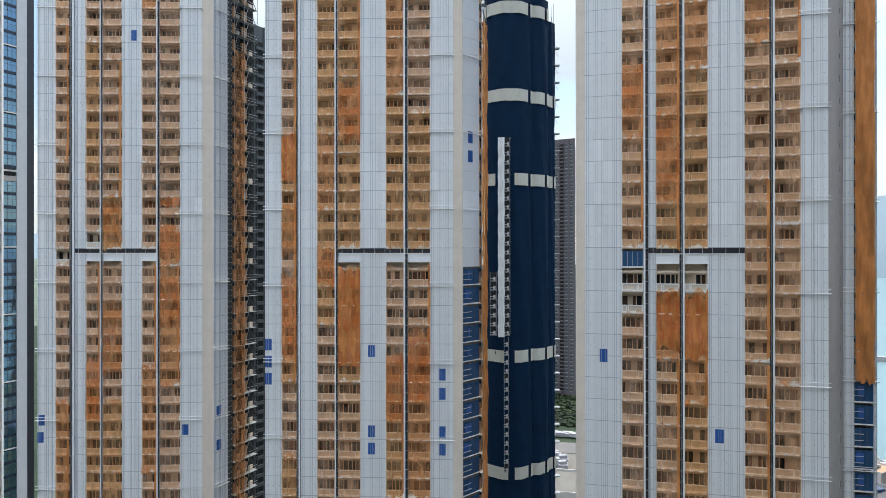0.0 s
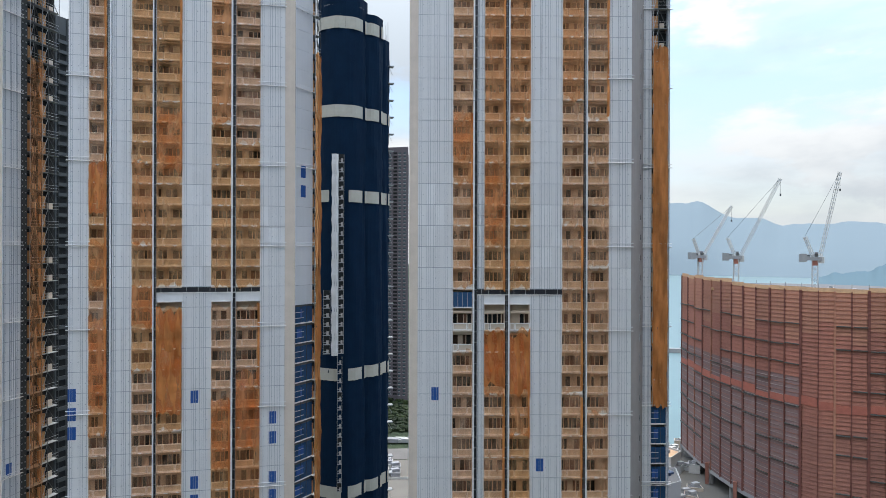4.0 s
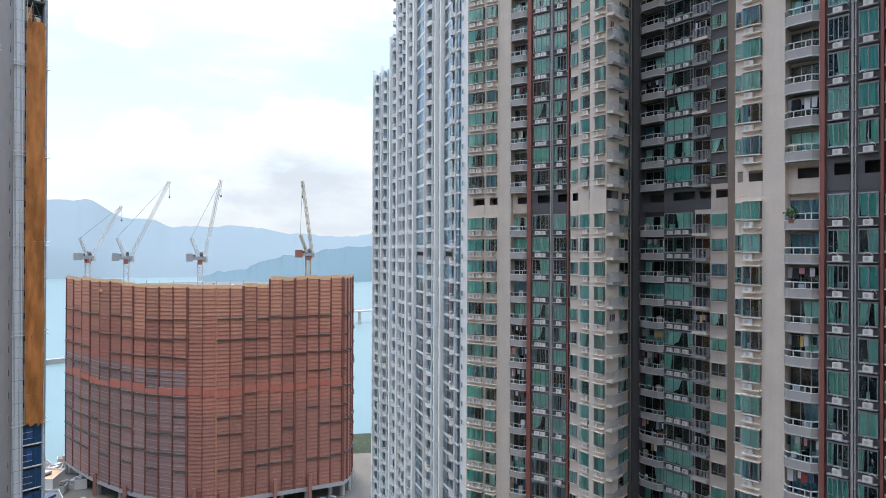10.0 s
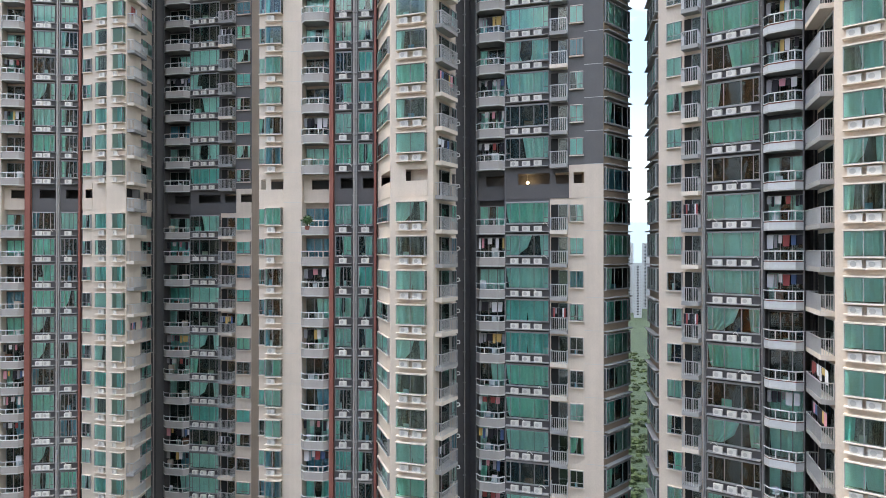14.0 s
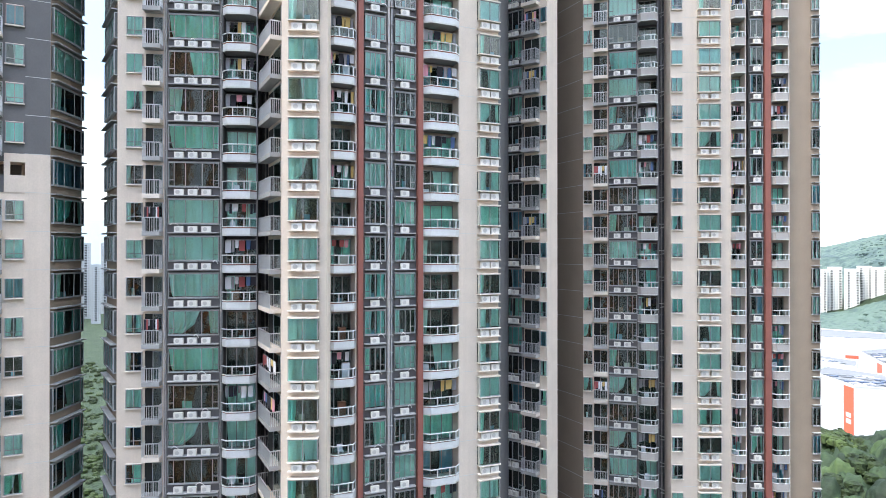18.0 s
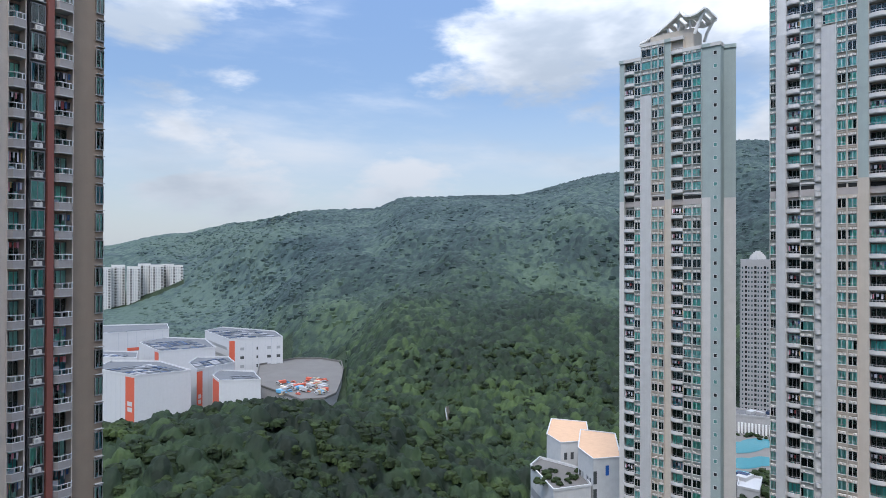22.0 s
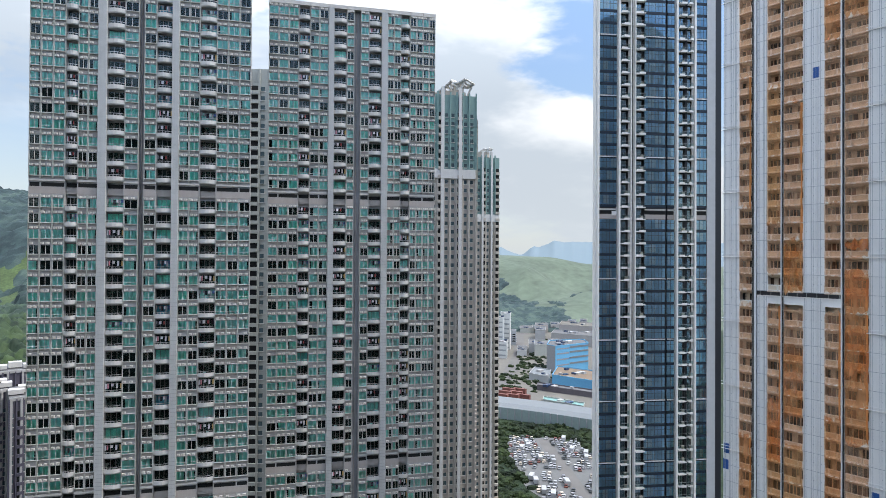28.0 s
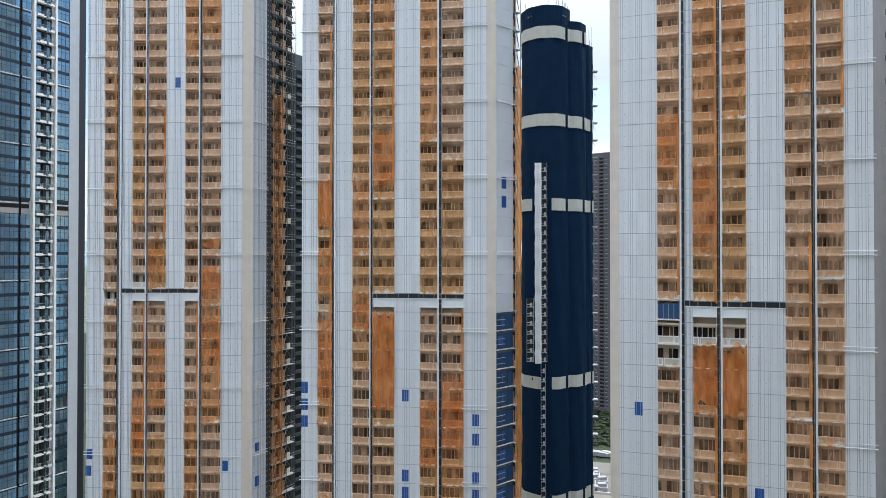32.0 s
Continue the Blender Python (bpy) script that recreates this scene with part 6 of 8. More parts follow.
# ---- far towers ----
def far_tower(name, label, ring, ztop, h, wall, glass, cols, z0=-18.0, single=24, upper=None):
    root = thing(name, label, "apartment tower", "distant towers")
    cut_z = upper[0] if upper else ztop
    prism("body", ring, GROUND, cut_z, wall, "roofing", root)
    if upper:
        prism("upper_body", ring, cut_z, ztop, upper[1], "roofing", root)
    n = len(ring)
    lst = []
    for i in range(n):
        p, q = ring[i], ring[(i + 1) % n]
        L = math.dist(p, q)
        if L < 2:
            continue
        e = ((q[0] - p[0]) / L, (q[1] - p[1]) / L)
        out = Vector((e[1], -e[0]))
        mid = Vector(((p[0] + q[0]) / 2, (p[1] + q[1]) / 2))
        if out.dot(mid) > 0:
            continue
        c = max(1, round(L / cols))
        w = L / c
        cell = Geo()
        cell.box(w * 0.18, w * 0.62, -0.2, 0.05, 0.9, 2.2, glass)
        cell.box(w * 0.12, w * 0.68, -0.35, 0.0, 0.72, 0.88, "pale_wall")
        bal = Geo()
        bal.box(w * 0.1, w * 0.9, -0.9, 0.0, -0.1, 0.95, wall)
        bal.box(w * 0.1, w * 0.9, -0.1, 0.02, 0.95, h - 0.3, "room")
        fin = Geo().box(-0.25, 0.25, -0.5, 0, GROUND, cut_z, wall)
        if upper:
            fin.box(-0.25, 0.25, -0.5, 0, cut_z, ztop + 1.0, upper[1])
        for k in range(c):
            m = Matrix(((e[0], -e[1], 0, p[0] + e[0] * w * k), (e[1], e[0], 0, p[1] + e[1] * w * k), (0, 0, 1, 0), (0, 0, 0, 1)))
            part("fin", fin, root).matrix_basis = m
            for f in range(int((ztop - z0 - 3) / h)):
                lst.append((bal if k % 3 == 1 else cell, Matrix.Translation((0, 0, z0 + f * h)) @ m))
    lst.sort(key=lambda it: abs(it[1].translation.z - EYE))
    made = {}
    for geo, m in lst[:single]:
        nm = "balcony" if len(geo.f) == 12 and geo.m[0] == wall else "window"
        if id(geo) not in made:
            made[id(geo)] = geo.mesh(nm)
        ob = new(nm, made[id(geo)])
        ob.parent, ob.matrix_basis = root, m
    join("window", lst[single:], root)
    return root


def block(az0, d0, az1, d1, back):
    a, b = polar(az0, d0), polar(az1, d1)
    k0, k1 = 1 + back / d0, 1 + back / d1
    return [a, b, (b[0] * k1, b[1] * k1), (a[0] * k0, a[1] * k0)]


mat("mauve_wall", (0.115, 0.10, 0.11), 0.8, streak=0.05)
mat("violet_wall", (0.085, 0.08, 0.108), 0.7, streak=0.05)
far_tower("far_tower", "dark mauve apartment tower above a green park", block(8.5, 520, 11.5, 510, 30), 180, 2.9, "mauve_wall", "far_glass", 4.2)
mat("stone_wall", (0.46, 0.42, 0.37), 0.85, streak=0.06)
def stone(az0, d0, az1, d1, top, split, label):
    """The stone coloured towers carry a sage green top and a pale band lower down."""
    root = far_tower("far_tower", label, block(az0, d0, az1, d1, 22), top, 2.9, "stone_wall", "far_glass", 2.3, upper=(split, "sage_deep"))
    a, b = polar(az0, d0 - 0.45), polar(az1, d1 - 0.45)
    L, turn = math.dist(a, b), math.degrees(math.atan2(b[1] - a[1], b[0] - a[0]))
    for f in (0.22, 0.62):   # pale bays from bottom to top
        part("pale_bay", Geo().box(L * f, L * (f + 0.07), -0.5, 0.4, GROUND, top + 2.5, "fin_white"), root).matrix_basis = pose(*a, 0, 0, 0, turn)
    part("pale_band", Geo().box(0, L, -0.25, 0.4, split - 3.2, split, "fin_white"), root).matrix_basis = pose(*a, 0, 0, 0, turn)
    return root


r1 = stone(302.9, 222, 306.85, 226, 156, 130, "stone coloured tower with a green top behind the grey towers")
r2 = stone(307.0, 280, 309.0, 284, 143, 118, "slim stone coloured tower with a round roof")
roof_wing(r1, *polar(304.6, 232), 157, 30, 7.5)
roof_wing(r2, *polar(307.6, 292), 146, 30, 3.5)
far_tower("far_tower", "grey tower seen in the gap between two towers", block(286.5, 210, 288.7, 208, 20), 158, 2.9, "sage_light", "far_glass", 3.2)
rt = far_tower("far_tower", "lower grey tower with a rounded roof against the hill", block(234.3, 440, 236.8, 440, 24), 96, 2.9, "grey_wall", "far_glass", 1.7)
cap = Geo()
for i in range(6):
    w = 4.5 * math.cos(i * 0.25)
    cap.box(-w, w, -w * 0.6, w * 0.6, i * 0.9, i * 0.9 + 0.9, "pale_wall")
part("roof_cap", cap, rt).matrix_basis = pose(*polar(235.5, 449), 96)
far_tower("far_tower", "dark slender tower seen in a gap", block(342.7, 225, 344.3, 230, 20), 170, 3.1, "frame_dark", "far_glass", 3.4)
for az0, az1, d, z in ((265.6, 268.7, 290, 55), (268.9, 270.0, 272, 51.5), (270.1, 272.2, 264, 50), (268.9, 272.0, 318, 51)):
    root = far_tower("dark_block", "dark violet-grey apartment block with pale roof plant", block(az0, d, az1, d + 4, 25), z, 3.2, "violet_wall", "far_glass", 2.2, single=12)
    for k in range(3):   # white plant rooms and a pale parapet
        p = polar(az0 + (az1 - az0) * (0.2 + 0.3 * k), d + 9 + 3 * (k % 2))
        part("roof_room", Geo().box(-2.4, 2.4, -2, 2, 0, 1.6 + 0.7 * (k % 2), "pale_wall"), root).matrix_basis = pose(*p, z + 0.4, 0, 0, -az0)
    a, b = polar(az0, d - 0.3), polar(az1, d + 3.7)
    turn = math.degrees(math.atan2(b[1] - a[1], b[0] - a[0]))
    part("parapet", Geo().box(0, math.dist(a, b), -0.2, 0.3, z - 0.6, z + 0.6, "grey_wall"), root).matrix_basis = pose(*a, 0, 0, 0, turn)
    for k in range(4):   # white uprights
        part("pilaster", Geo().box(-0.35, 0.35, -0.5, 0.2, GROUND, z, "grey_wall"), root).matrix_basis = pose(a[0] + (b[0] - a[0]) * (0.05 + 0.3 * k), a[1] + (b[1] - a[1]) * (0.05 + 0.3 * k), 0, 0, 0, turn)
mat("city_wall", (0.42, 0.43, 0.44), 0.85, streak=0.05)
mat("chalk", (0.62, 0.61, 0.58), 0.8, streak=0.05)
for i, (az, d, z) in enumerate(((181.6, 1380, 70), (182.6, 1400, 74), (183.7, 1390, 71), (184.5, 1410, 76), (185.4, 1400, 74), (186.2, 1420, 75), (186.9, 1400, 73))):
    far_tower("white_tower_block", "white apartment tower at the foot of the hill", block(az - 0.47, d, az + 0.47, d, 24), z, 3.0, "chalk", "frame_grey", 4.5, z0=-12, single=0)
# city windows close to the wall's tone: distance haze put into their colour
for i, (az, d, z) in enumerate(((119.6, 1450, 95), (120.6, 1300, 110), (121.4, 1500, 130), (122.2, 1350, 118), (122.9, 1250, 80), (123.6, 1450, 120), (124.4, 1300, 100), (125.3, 1500, 125), (309.6, 900, 5), (310.2, 880, -2))):
    far_tower("city_block", "pale city tower block seen through a gap", block(az - 0.33, d, az + 0.33, d, 20), z, 3.0, "city_wall", "warm_grey", 4.5, single=0)

# ---- ground, sea, hills ----
def table(pairs, a):
    for (x0, y0), (x1, y1) in zip(pairs, pairs[1:]):
        if a <= x1:
            t = (a - x0) / (x1 - x0)
            return y0 + (y1 - y0) * (t * t * (3 - 2 * t))
    return pairs[-1][1]


# how far the ridge rises over the eye's level, as a share of its distance, round the compass, and how far off it is
RIDGE = [(0, -0.09), (110, -0.09), (128, -0.06), (150, -0.03), (176, -0.004), (181, 0.006), (187, 0.026), (192, 0.043), (198, 0.062), (203, 0.064), (206, 0.084), (215, 0.088), (225, 0.121),
         (234, 0.158), (240, 0.140), (246, 0.116), (250, 0.128), (256, 0.098), (262, 0.082), (269, 0.080), (280, 0.055), (300, 0.022), (307, 0.005), (309.2, 0.0), (313, -0.003), (317.3, -0.012), (330, -0.015), (345, -0.05), (360, -0.09)]
FAR = [(0, 1500), (176, 2300), (187, 2200), (200, 1550), (206, 1500), (280, 1400), (300, 1900), (340, 2000), (360, 1500)]


def smooth(a, b, x):
    t = min(1, max(0, (x - a) / (b - a)))
    return t * t * (3 - 2 * t)


def shore(az):
    """How far off the water begins."""
    if az < 16 or az > 118:
        return 9000
    return 430 - 15 * math.sin(radians(az * 4)) if 22 <= az <= 112 else 430 + 1500 * max((22 - az) / 6, (az - 112) / 6)


def height(x, y):
    r = math.hypot(x, y)
    az = math.degrees(math.atan2(x, y)) % 360
    e = table(RIDGE, az)
    z = GROUND
    if e > -0.06:
        far = table(FAR, az)
        foot = 330 + 800 * smooth(298, 312, az) * (1 - smooth(330, 345, az)) + 900 * (1 - smooth(183, 204, az))
        s = min(1.0, max(0.0, (r - foot) / (far - foot))) ** 1.15
        fall = 1 - 0.6 * smooth(far, far + 1500, r)
        nse = noise.fractal(Vector((x * 0.0032, y * 0.0032, 3.1)), 0.9, 2.1, 6)
        spur = noise.ridged_multi_fractal(Vector((x * 0.0016 + 4, y * 0.0016, 1.7)), 0.9, 2.0, 4, 1.0, 2.0) - 1.2
        z = GROUND + (EYE + e * far - GROUND) * s * fall + (48 * nse + 58 * spur) * min(1, s * 3.0) * (1 - smooth(0.55, 1.0, s) * 0.93)
        # the line of sight to the crest stays free
        z = min(z, EYE + e * r - 1.0) if r < far and e > 0.01 else z
    if 176 < az < 206 and 380 < r < 760:   # the works yard lies on levelled ground
        lev = smooth(176, 180, az) * (1 - smooth(198, 205, az)) * smooth(380, 430, r) * (1 - smooth(660, 760, r))
        z = z * (1 - lev) + min(z, -11.0) * lev
    # a wooded knoll in front of the works
    k = smooth(170, 183, az) * (1 - smooth(218, 236, az))
    kr = smooth(95, 175, r) * (1 - smooth(262, 350, r))
    z += k * kr * (58 + 9 * noise.noise(Vector((x * 0.02, y * 0.02, 0))) - 26 * smooth(194, 222, az))
    sh = shore(az)
    z -= 9 * smooth(sh - 12, sh + 12, r)
    return z


def leaf_mat(name, dark, light, SCALE, FINE=0.55):
    m = bpy.data.materials.new(name)
    m.use_nodes = True
    nt = m.node_tree
    b = nt.nodes["Principled BSDF"]
    b.inputs["Roughness"].default_value, b.inputs["Specular IOR Level"].default_value = 0.75, 0.2
    g = nt.nodes.new("ShaderNodeNewGeometry")
    n = nt.nodes.new("ShaderNodeTexNoise"); n.inputs["Scale"].default_value = SCALE; n.inputs["Detail"].default_value = 5.0
    nt.links.new(g.outputs["Position"], n.inputs["Vector"])
    ad = nt.nodes.new("ShaderNodeMath"); ad.operation = "MULTIPLY_ADD"; ad.inputs[1].default_value = 0.26
    nt.links.new(g.outputs["Random Per Island"], ad.inputs[0])
    sh = nt.nodes.new("ShaderNodeMath"); sh.operation = "MULTIPLY_ADD"; sh.inputs[1].default_value, sh.inputs[2].default_value = 2.2, -0.9
    nt.links.new(n.outputs["Fac"], sh.inputs[0]); nt.links.new(sh.outputs[0], ad.inputs[2])
    r = nt.nodes.new("ShaderNodeValToRGB")
    r.color_ramp.elements[0].color, r.color_ramp.elements[1].color = (*dark, 1), (*light, 1)
    nt.links.new(ad.outputs[0], r.inputs[0])
    n2 = nt.nodes.new("ShaderNodeTexNoise"); n2.inputs["Scale"].default_value = FINE; n2.inputs["Detail"].default_value = 4.0
    nt.links.new(g.outputs["Position"], n2.inputs["Vector"])
    k = nt.nodes.new("ShaderNodeMapRange"); k.inputs["From Min"].default_value, k.inputs["From Max"].default_value = 0.3, 0.7
    k.inputs["To Min"].default_value, k.inputs["To Max"].default_value = 0.5, 1.5
    nt.links.new(n2.outputs["Fac"], k.inputs["Value"])
    sc = nt.nodes.new("ShaderNodeVectorMath"); sc.operation = "SCALE"
    nt.links.new(r.outputs[0], sc.inputs[0]); nt.links.new(k.outputs[0], sc.inputs["Scale"])
    nt.links.new(sc.outputs[0], b.inputs["Base Color"])
    bp = nt.nodes.new("ShaderNodeBump"); bp.inputs["Strength"].default_value, bp.inputs["Distance"].default_value = 0.9, 1.2
    nt.links.new(n2.outputs["Fac"], bp.inputs["Height"]); nt.links.new(bp.outputs[0], b.inputs["Normal"])
    MATS[name] = m


leaf_mat("leaves", (0.006, 0.013, 0.004), (0.034, 0.052, 0.013), 0.06)


AZN, RADII = 540, [0] + [20 * 1.05 ** i for i in range(116)]
RADII = [r for r in RADII if r < 4600] + [4800]
vs, fs = [], []
for r in RADII:
    for i in range(AZN):
        x, y = polar(360 * i / AZN, max(r, 0.5))
        vs.append((x, y, height(x, y)))
for j in range(len(RADII) - 1):
    for i in range(AZN):
        k = (i + 1) % AZN
        fs.append((j * AZN + i, (j + 1) * AZN + i, (j + 1) * AZN + k, j * AZN + k))
leaf_mat("ground_mix", (0.011, 0.022, 0.010), (0.030, 0.046, 0.020), 0.05)
mat("grass_slope", (0.096, 0.122, 0.086), 0.95, var=0.5, scale=0.008, fine=0.05)
mat("meadow", (0.055, 0.084, 0.030), 0.95, var=0.7, scale=0.03, fine=0.3, bump=0.6)
vs_ground = vs
ground = new("ground", make_mesh("ground", vs, fs, ["grass_slope" if 302 < (k % AZN) * 360 / AZN < 332 and RADII[k // AZN] > 1120 else "meadow" if 254 < (k % AZN) * 360 / AZN < 302 and RADII[k // AZN] > 640 else "ground_mix" for k in range(len(fs))]))
tagged(ground, "green hillside and level ground round the towers", "ground", kind="structure")
ground.data.shade_smooth()

mat("sea_water", (0.10, 0.175, 0.18), 0.3, var=0.08, scale=0.01, fine=0.35, bump=0.3)
sea = Geo()
for a in range(10, 125, 5):
    p0, p1, q0, q1 = polar(a, 380), polar(a + 5, 380), polar(a, 4900), polar(a + 5, 4900)
    sea.quad((*p0, GROUND - 2.5), (*q0, GROUND - 2.5), (*q1, GROUND - 2.5), (*p1, GROUND - 2.5), "sea_water")
sea_ob = new("water", sea.mesh("water"))
tagged(sea_ob, "calm pale green bay water", "water", kind="structure")


# far shore: hazy hills beyond the bay, their haze put into colour and glow
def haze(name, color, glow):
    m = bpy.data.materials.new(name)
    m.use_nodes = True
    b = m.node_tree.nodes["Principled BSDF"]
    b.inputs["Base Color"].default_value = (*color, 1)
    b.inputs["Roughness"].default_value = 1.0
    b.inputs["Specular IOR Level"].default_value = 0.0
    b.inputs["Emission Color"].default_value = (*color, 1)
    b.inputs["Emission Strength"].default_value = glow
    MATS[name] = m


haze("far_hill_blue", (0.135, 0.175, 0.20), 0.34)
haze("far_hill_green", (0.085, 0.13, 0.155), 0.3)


def far_hills(name, label, a0, a1, r, prof, material, seed):
    n, rows, low = 260, 8, GROUND - 4
    vs, fs = [], []
    for i in range(n + 1):
        a = a0 + (a1 - a0) * i / n
        h = EYE + (table(prof, a) + 0.0045 * noise.fractal(Vector((a * 0.5, seed, 0)), 0.7, 2.1, 7)) * r
        for j in range(rows + 1):
            f = j / rows
            q = r * (0.78 + 0.22 * f + 0.012 * noise.noise(Vector((a * 0.25, f * 2, seed + 3))) * (1 - f))
            vs.append((*polar(a, q), low + (h - low) * f ** 0.7))
    for i in range(n):
        for j in range(rows):
            k = i * (rows + 1) + j
            fs.append((k, k + rows + 1, k + rows + 2, k + 1))
    ob = new(name, make_mesh(name, vs, fs, [material] * len(fs)))
    ob.data.shade_smooth()
    tagged(ob, label, "hills", kind="structure")


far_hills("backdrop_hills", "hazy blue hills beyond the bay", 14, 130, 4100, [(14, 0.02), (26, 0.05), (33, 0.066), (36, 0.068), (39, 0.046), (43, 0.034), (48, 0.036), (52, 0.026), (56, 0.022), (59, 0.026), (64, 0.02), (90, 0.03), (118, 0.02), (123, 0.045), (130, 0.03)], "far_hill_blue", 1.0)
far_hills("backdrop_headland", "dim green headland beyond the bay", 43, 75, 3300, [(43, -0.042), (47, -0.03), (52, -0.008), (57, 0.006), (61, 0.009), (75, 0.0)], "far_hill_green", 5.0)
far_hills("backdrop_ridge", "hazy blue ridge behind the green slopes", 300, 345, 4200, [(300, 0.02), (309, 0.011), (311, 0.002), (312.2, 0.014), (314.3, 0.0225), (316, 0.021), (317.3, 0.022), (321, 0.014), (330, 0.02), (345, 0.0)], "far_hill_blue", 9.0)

# ---- woods ----
def dome_template(seed):
    g = Geo()
    n, m = 6, 2
    def pt(i, j):
        a, h = 2 * math.pi * (i % n) / n, j / m
        r = math.cos(h * math.pi / 2) ** 0.7
        q = random.Random(seed * 100 + (i % n) * 7 + j).uniform(0.72, 1.2)
        return (r * q * math.cos(a), r * q * math.sin(a), 0.85 * math.sin(h * math.pi / 2) * (0.85 + 0.15 * q))
    for j in range(m):
        for i in range(n):
            g.quad(pt(i, j), pt(i + 1, j), pt(i + 1, j + 1) if j < m - 1 else pt(0, m), pt(i, j + 1) if j < m - 1 else pt(0, m), "leaves")
    return g


def crown_template(seed, leaves, size, clumps):
    """A crown: overlapping leafy clumps over an uneven dome, with loose sprays of leaves that break the outline."""
    rng = random.Random(seed)
    g = Geo()
    lumps = [(0.0, 0.0, 0.15, 0.72)]
    for i in range(clumps - 1):
        a, r = 2 * math.pi * (i / (clumps - 1) + rng.uniform(-0.08, 0.08)), rng.uniform(0.42, 0.7)
        lumps.append((r * math.cos(a), r * math.sin(a), rng.uniform(0.0, 0.5), rng.uniform(0.34, 0.52)))
    for i, (x, y, z, q) in enumerate(lumps):
        d = dome_template(seed * 13 + i)
        g.add(d, Matrix.Translation((x, y, z)) @ Matrix.Rotation(rng.uniform(0, 6), 4, "Z") @ Matrix.Diagonal((q, q, q * rng.uniform(1.0, 1.35), 1)))
    for _ in range(leaves):
        cx, cy, cz, cr = rng.choice(lumps)
        d = Vector((rng.gauss(0, 1), rng.gauss(0, 1), rng.gauss(0.5, 0.7))).normalized()
        p = Vector((cx, cy, cz)) + d * cr * rng.uniform(0.85, 1.1)
        nrm = (d + Vector((rng.uniform(-0.5, 0.5), rng.uniform(-0.5, 0.5), rng.uniform(-0.2, 0.6)))).normalized()
        a = nrm.orthogonal().normalized()
        b = nrm.cross(a)
        s, t = size * rng.uniform(0.6, 1.3), size * rng.uniform(0.6, 1.3)
        g.quad(tuple(p - a * s), tuple(p - b * t * 0.7 + nrm * 0.1 * s), tuple(p + a * s), tuple(p + b * t * 0.7 - nrm * 0.1 * s), "leaves")
    return g


def surface(az, r):
    """The ground sheet's own height, between its corners."""
    i = min(len(RADII) - 2, max(0, bisect(RADII, r) - 1))
    f = (r - RADII[i]) / (RADII[i + 1] - RADII[i])
    u = az * AZN / 360
    k, g = int(u) % AZN, u - int(u)
    q = (k + 1) % AZN
    a = vs_ground[i * AZN + k][2] * (1 - g) + vs_ground[i * AZN + q][2] * g
    b = vs_ground[(i + 1) * AZN + k][2] * (1 - g) + vs_ground[(i + 1) * AZN + q][2] * g
    return a * (1 - f) + b * f


def bisect(lst, x):
    return int(np.searchsorted(lst, x, side="right"))


def scatter(name, label, geos, spots, sizes, lift=-0.6):
    """Crowns set down on the ground, each turned and sized by chance, joined into one wood."""
    vs, fs, ms, n = [], [], [], 0
    rng = random.Random(name)
    arr = [(np.array(g.v), np.array(g.f), g.m) for g in geos]
    for az, r in spots:
        x, y = polar(az, r)
        z = surface(az, r) + lift
        s = rng.uniform(*sizes)
        v, f, m = arr[rng.randrange(len(arr))]
        a = rng.uniform(0, 6.3)
        c, q = math.cos(a) * s, math.sin(a) * s
        w = np.empty_like(v)
        w[:, 0], w[:, 1], w[:, 2] = c * v[:, 0] - q * v[:, 1] + x, q * v[:, 0] + c * v[:, 1] + y, s * rng.uniform(0.75, 1.1) * v[:, 2] + z
        vs.append(w); fs.append(f + n); ms += m
        n += len(v)
    ob = new(name, make_mesh(name, np.concatenate(vs), np.concatenate(fs), ms))
    ob.data.shade_smooth()
    return tagged(ob, label, "trees", kind="stuff")


rng = random.Random(4)
mid = [crown_template(20 + i, 22, 0.15, 3) for i in range(5)]


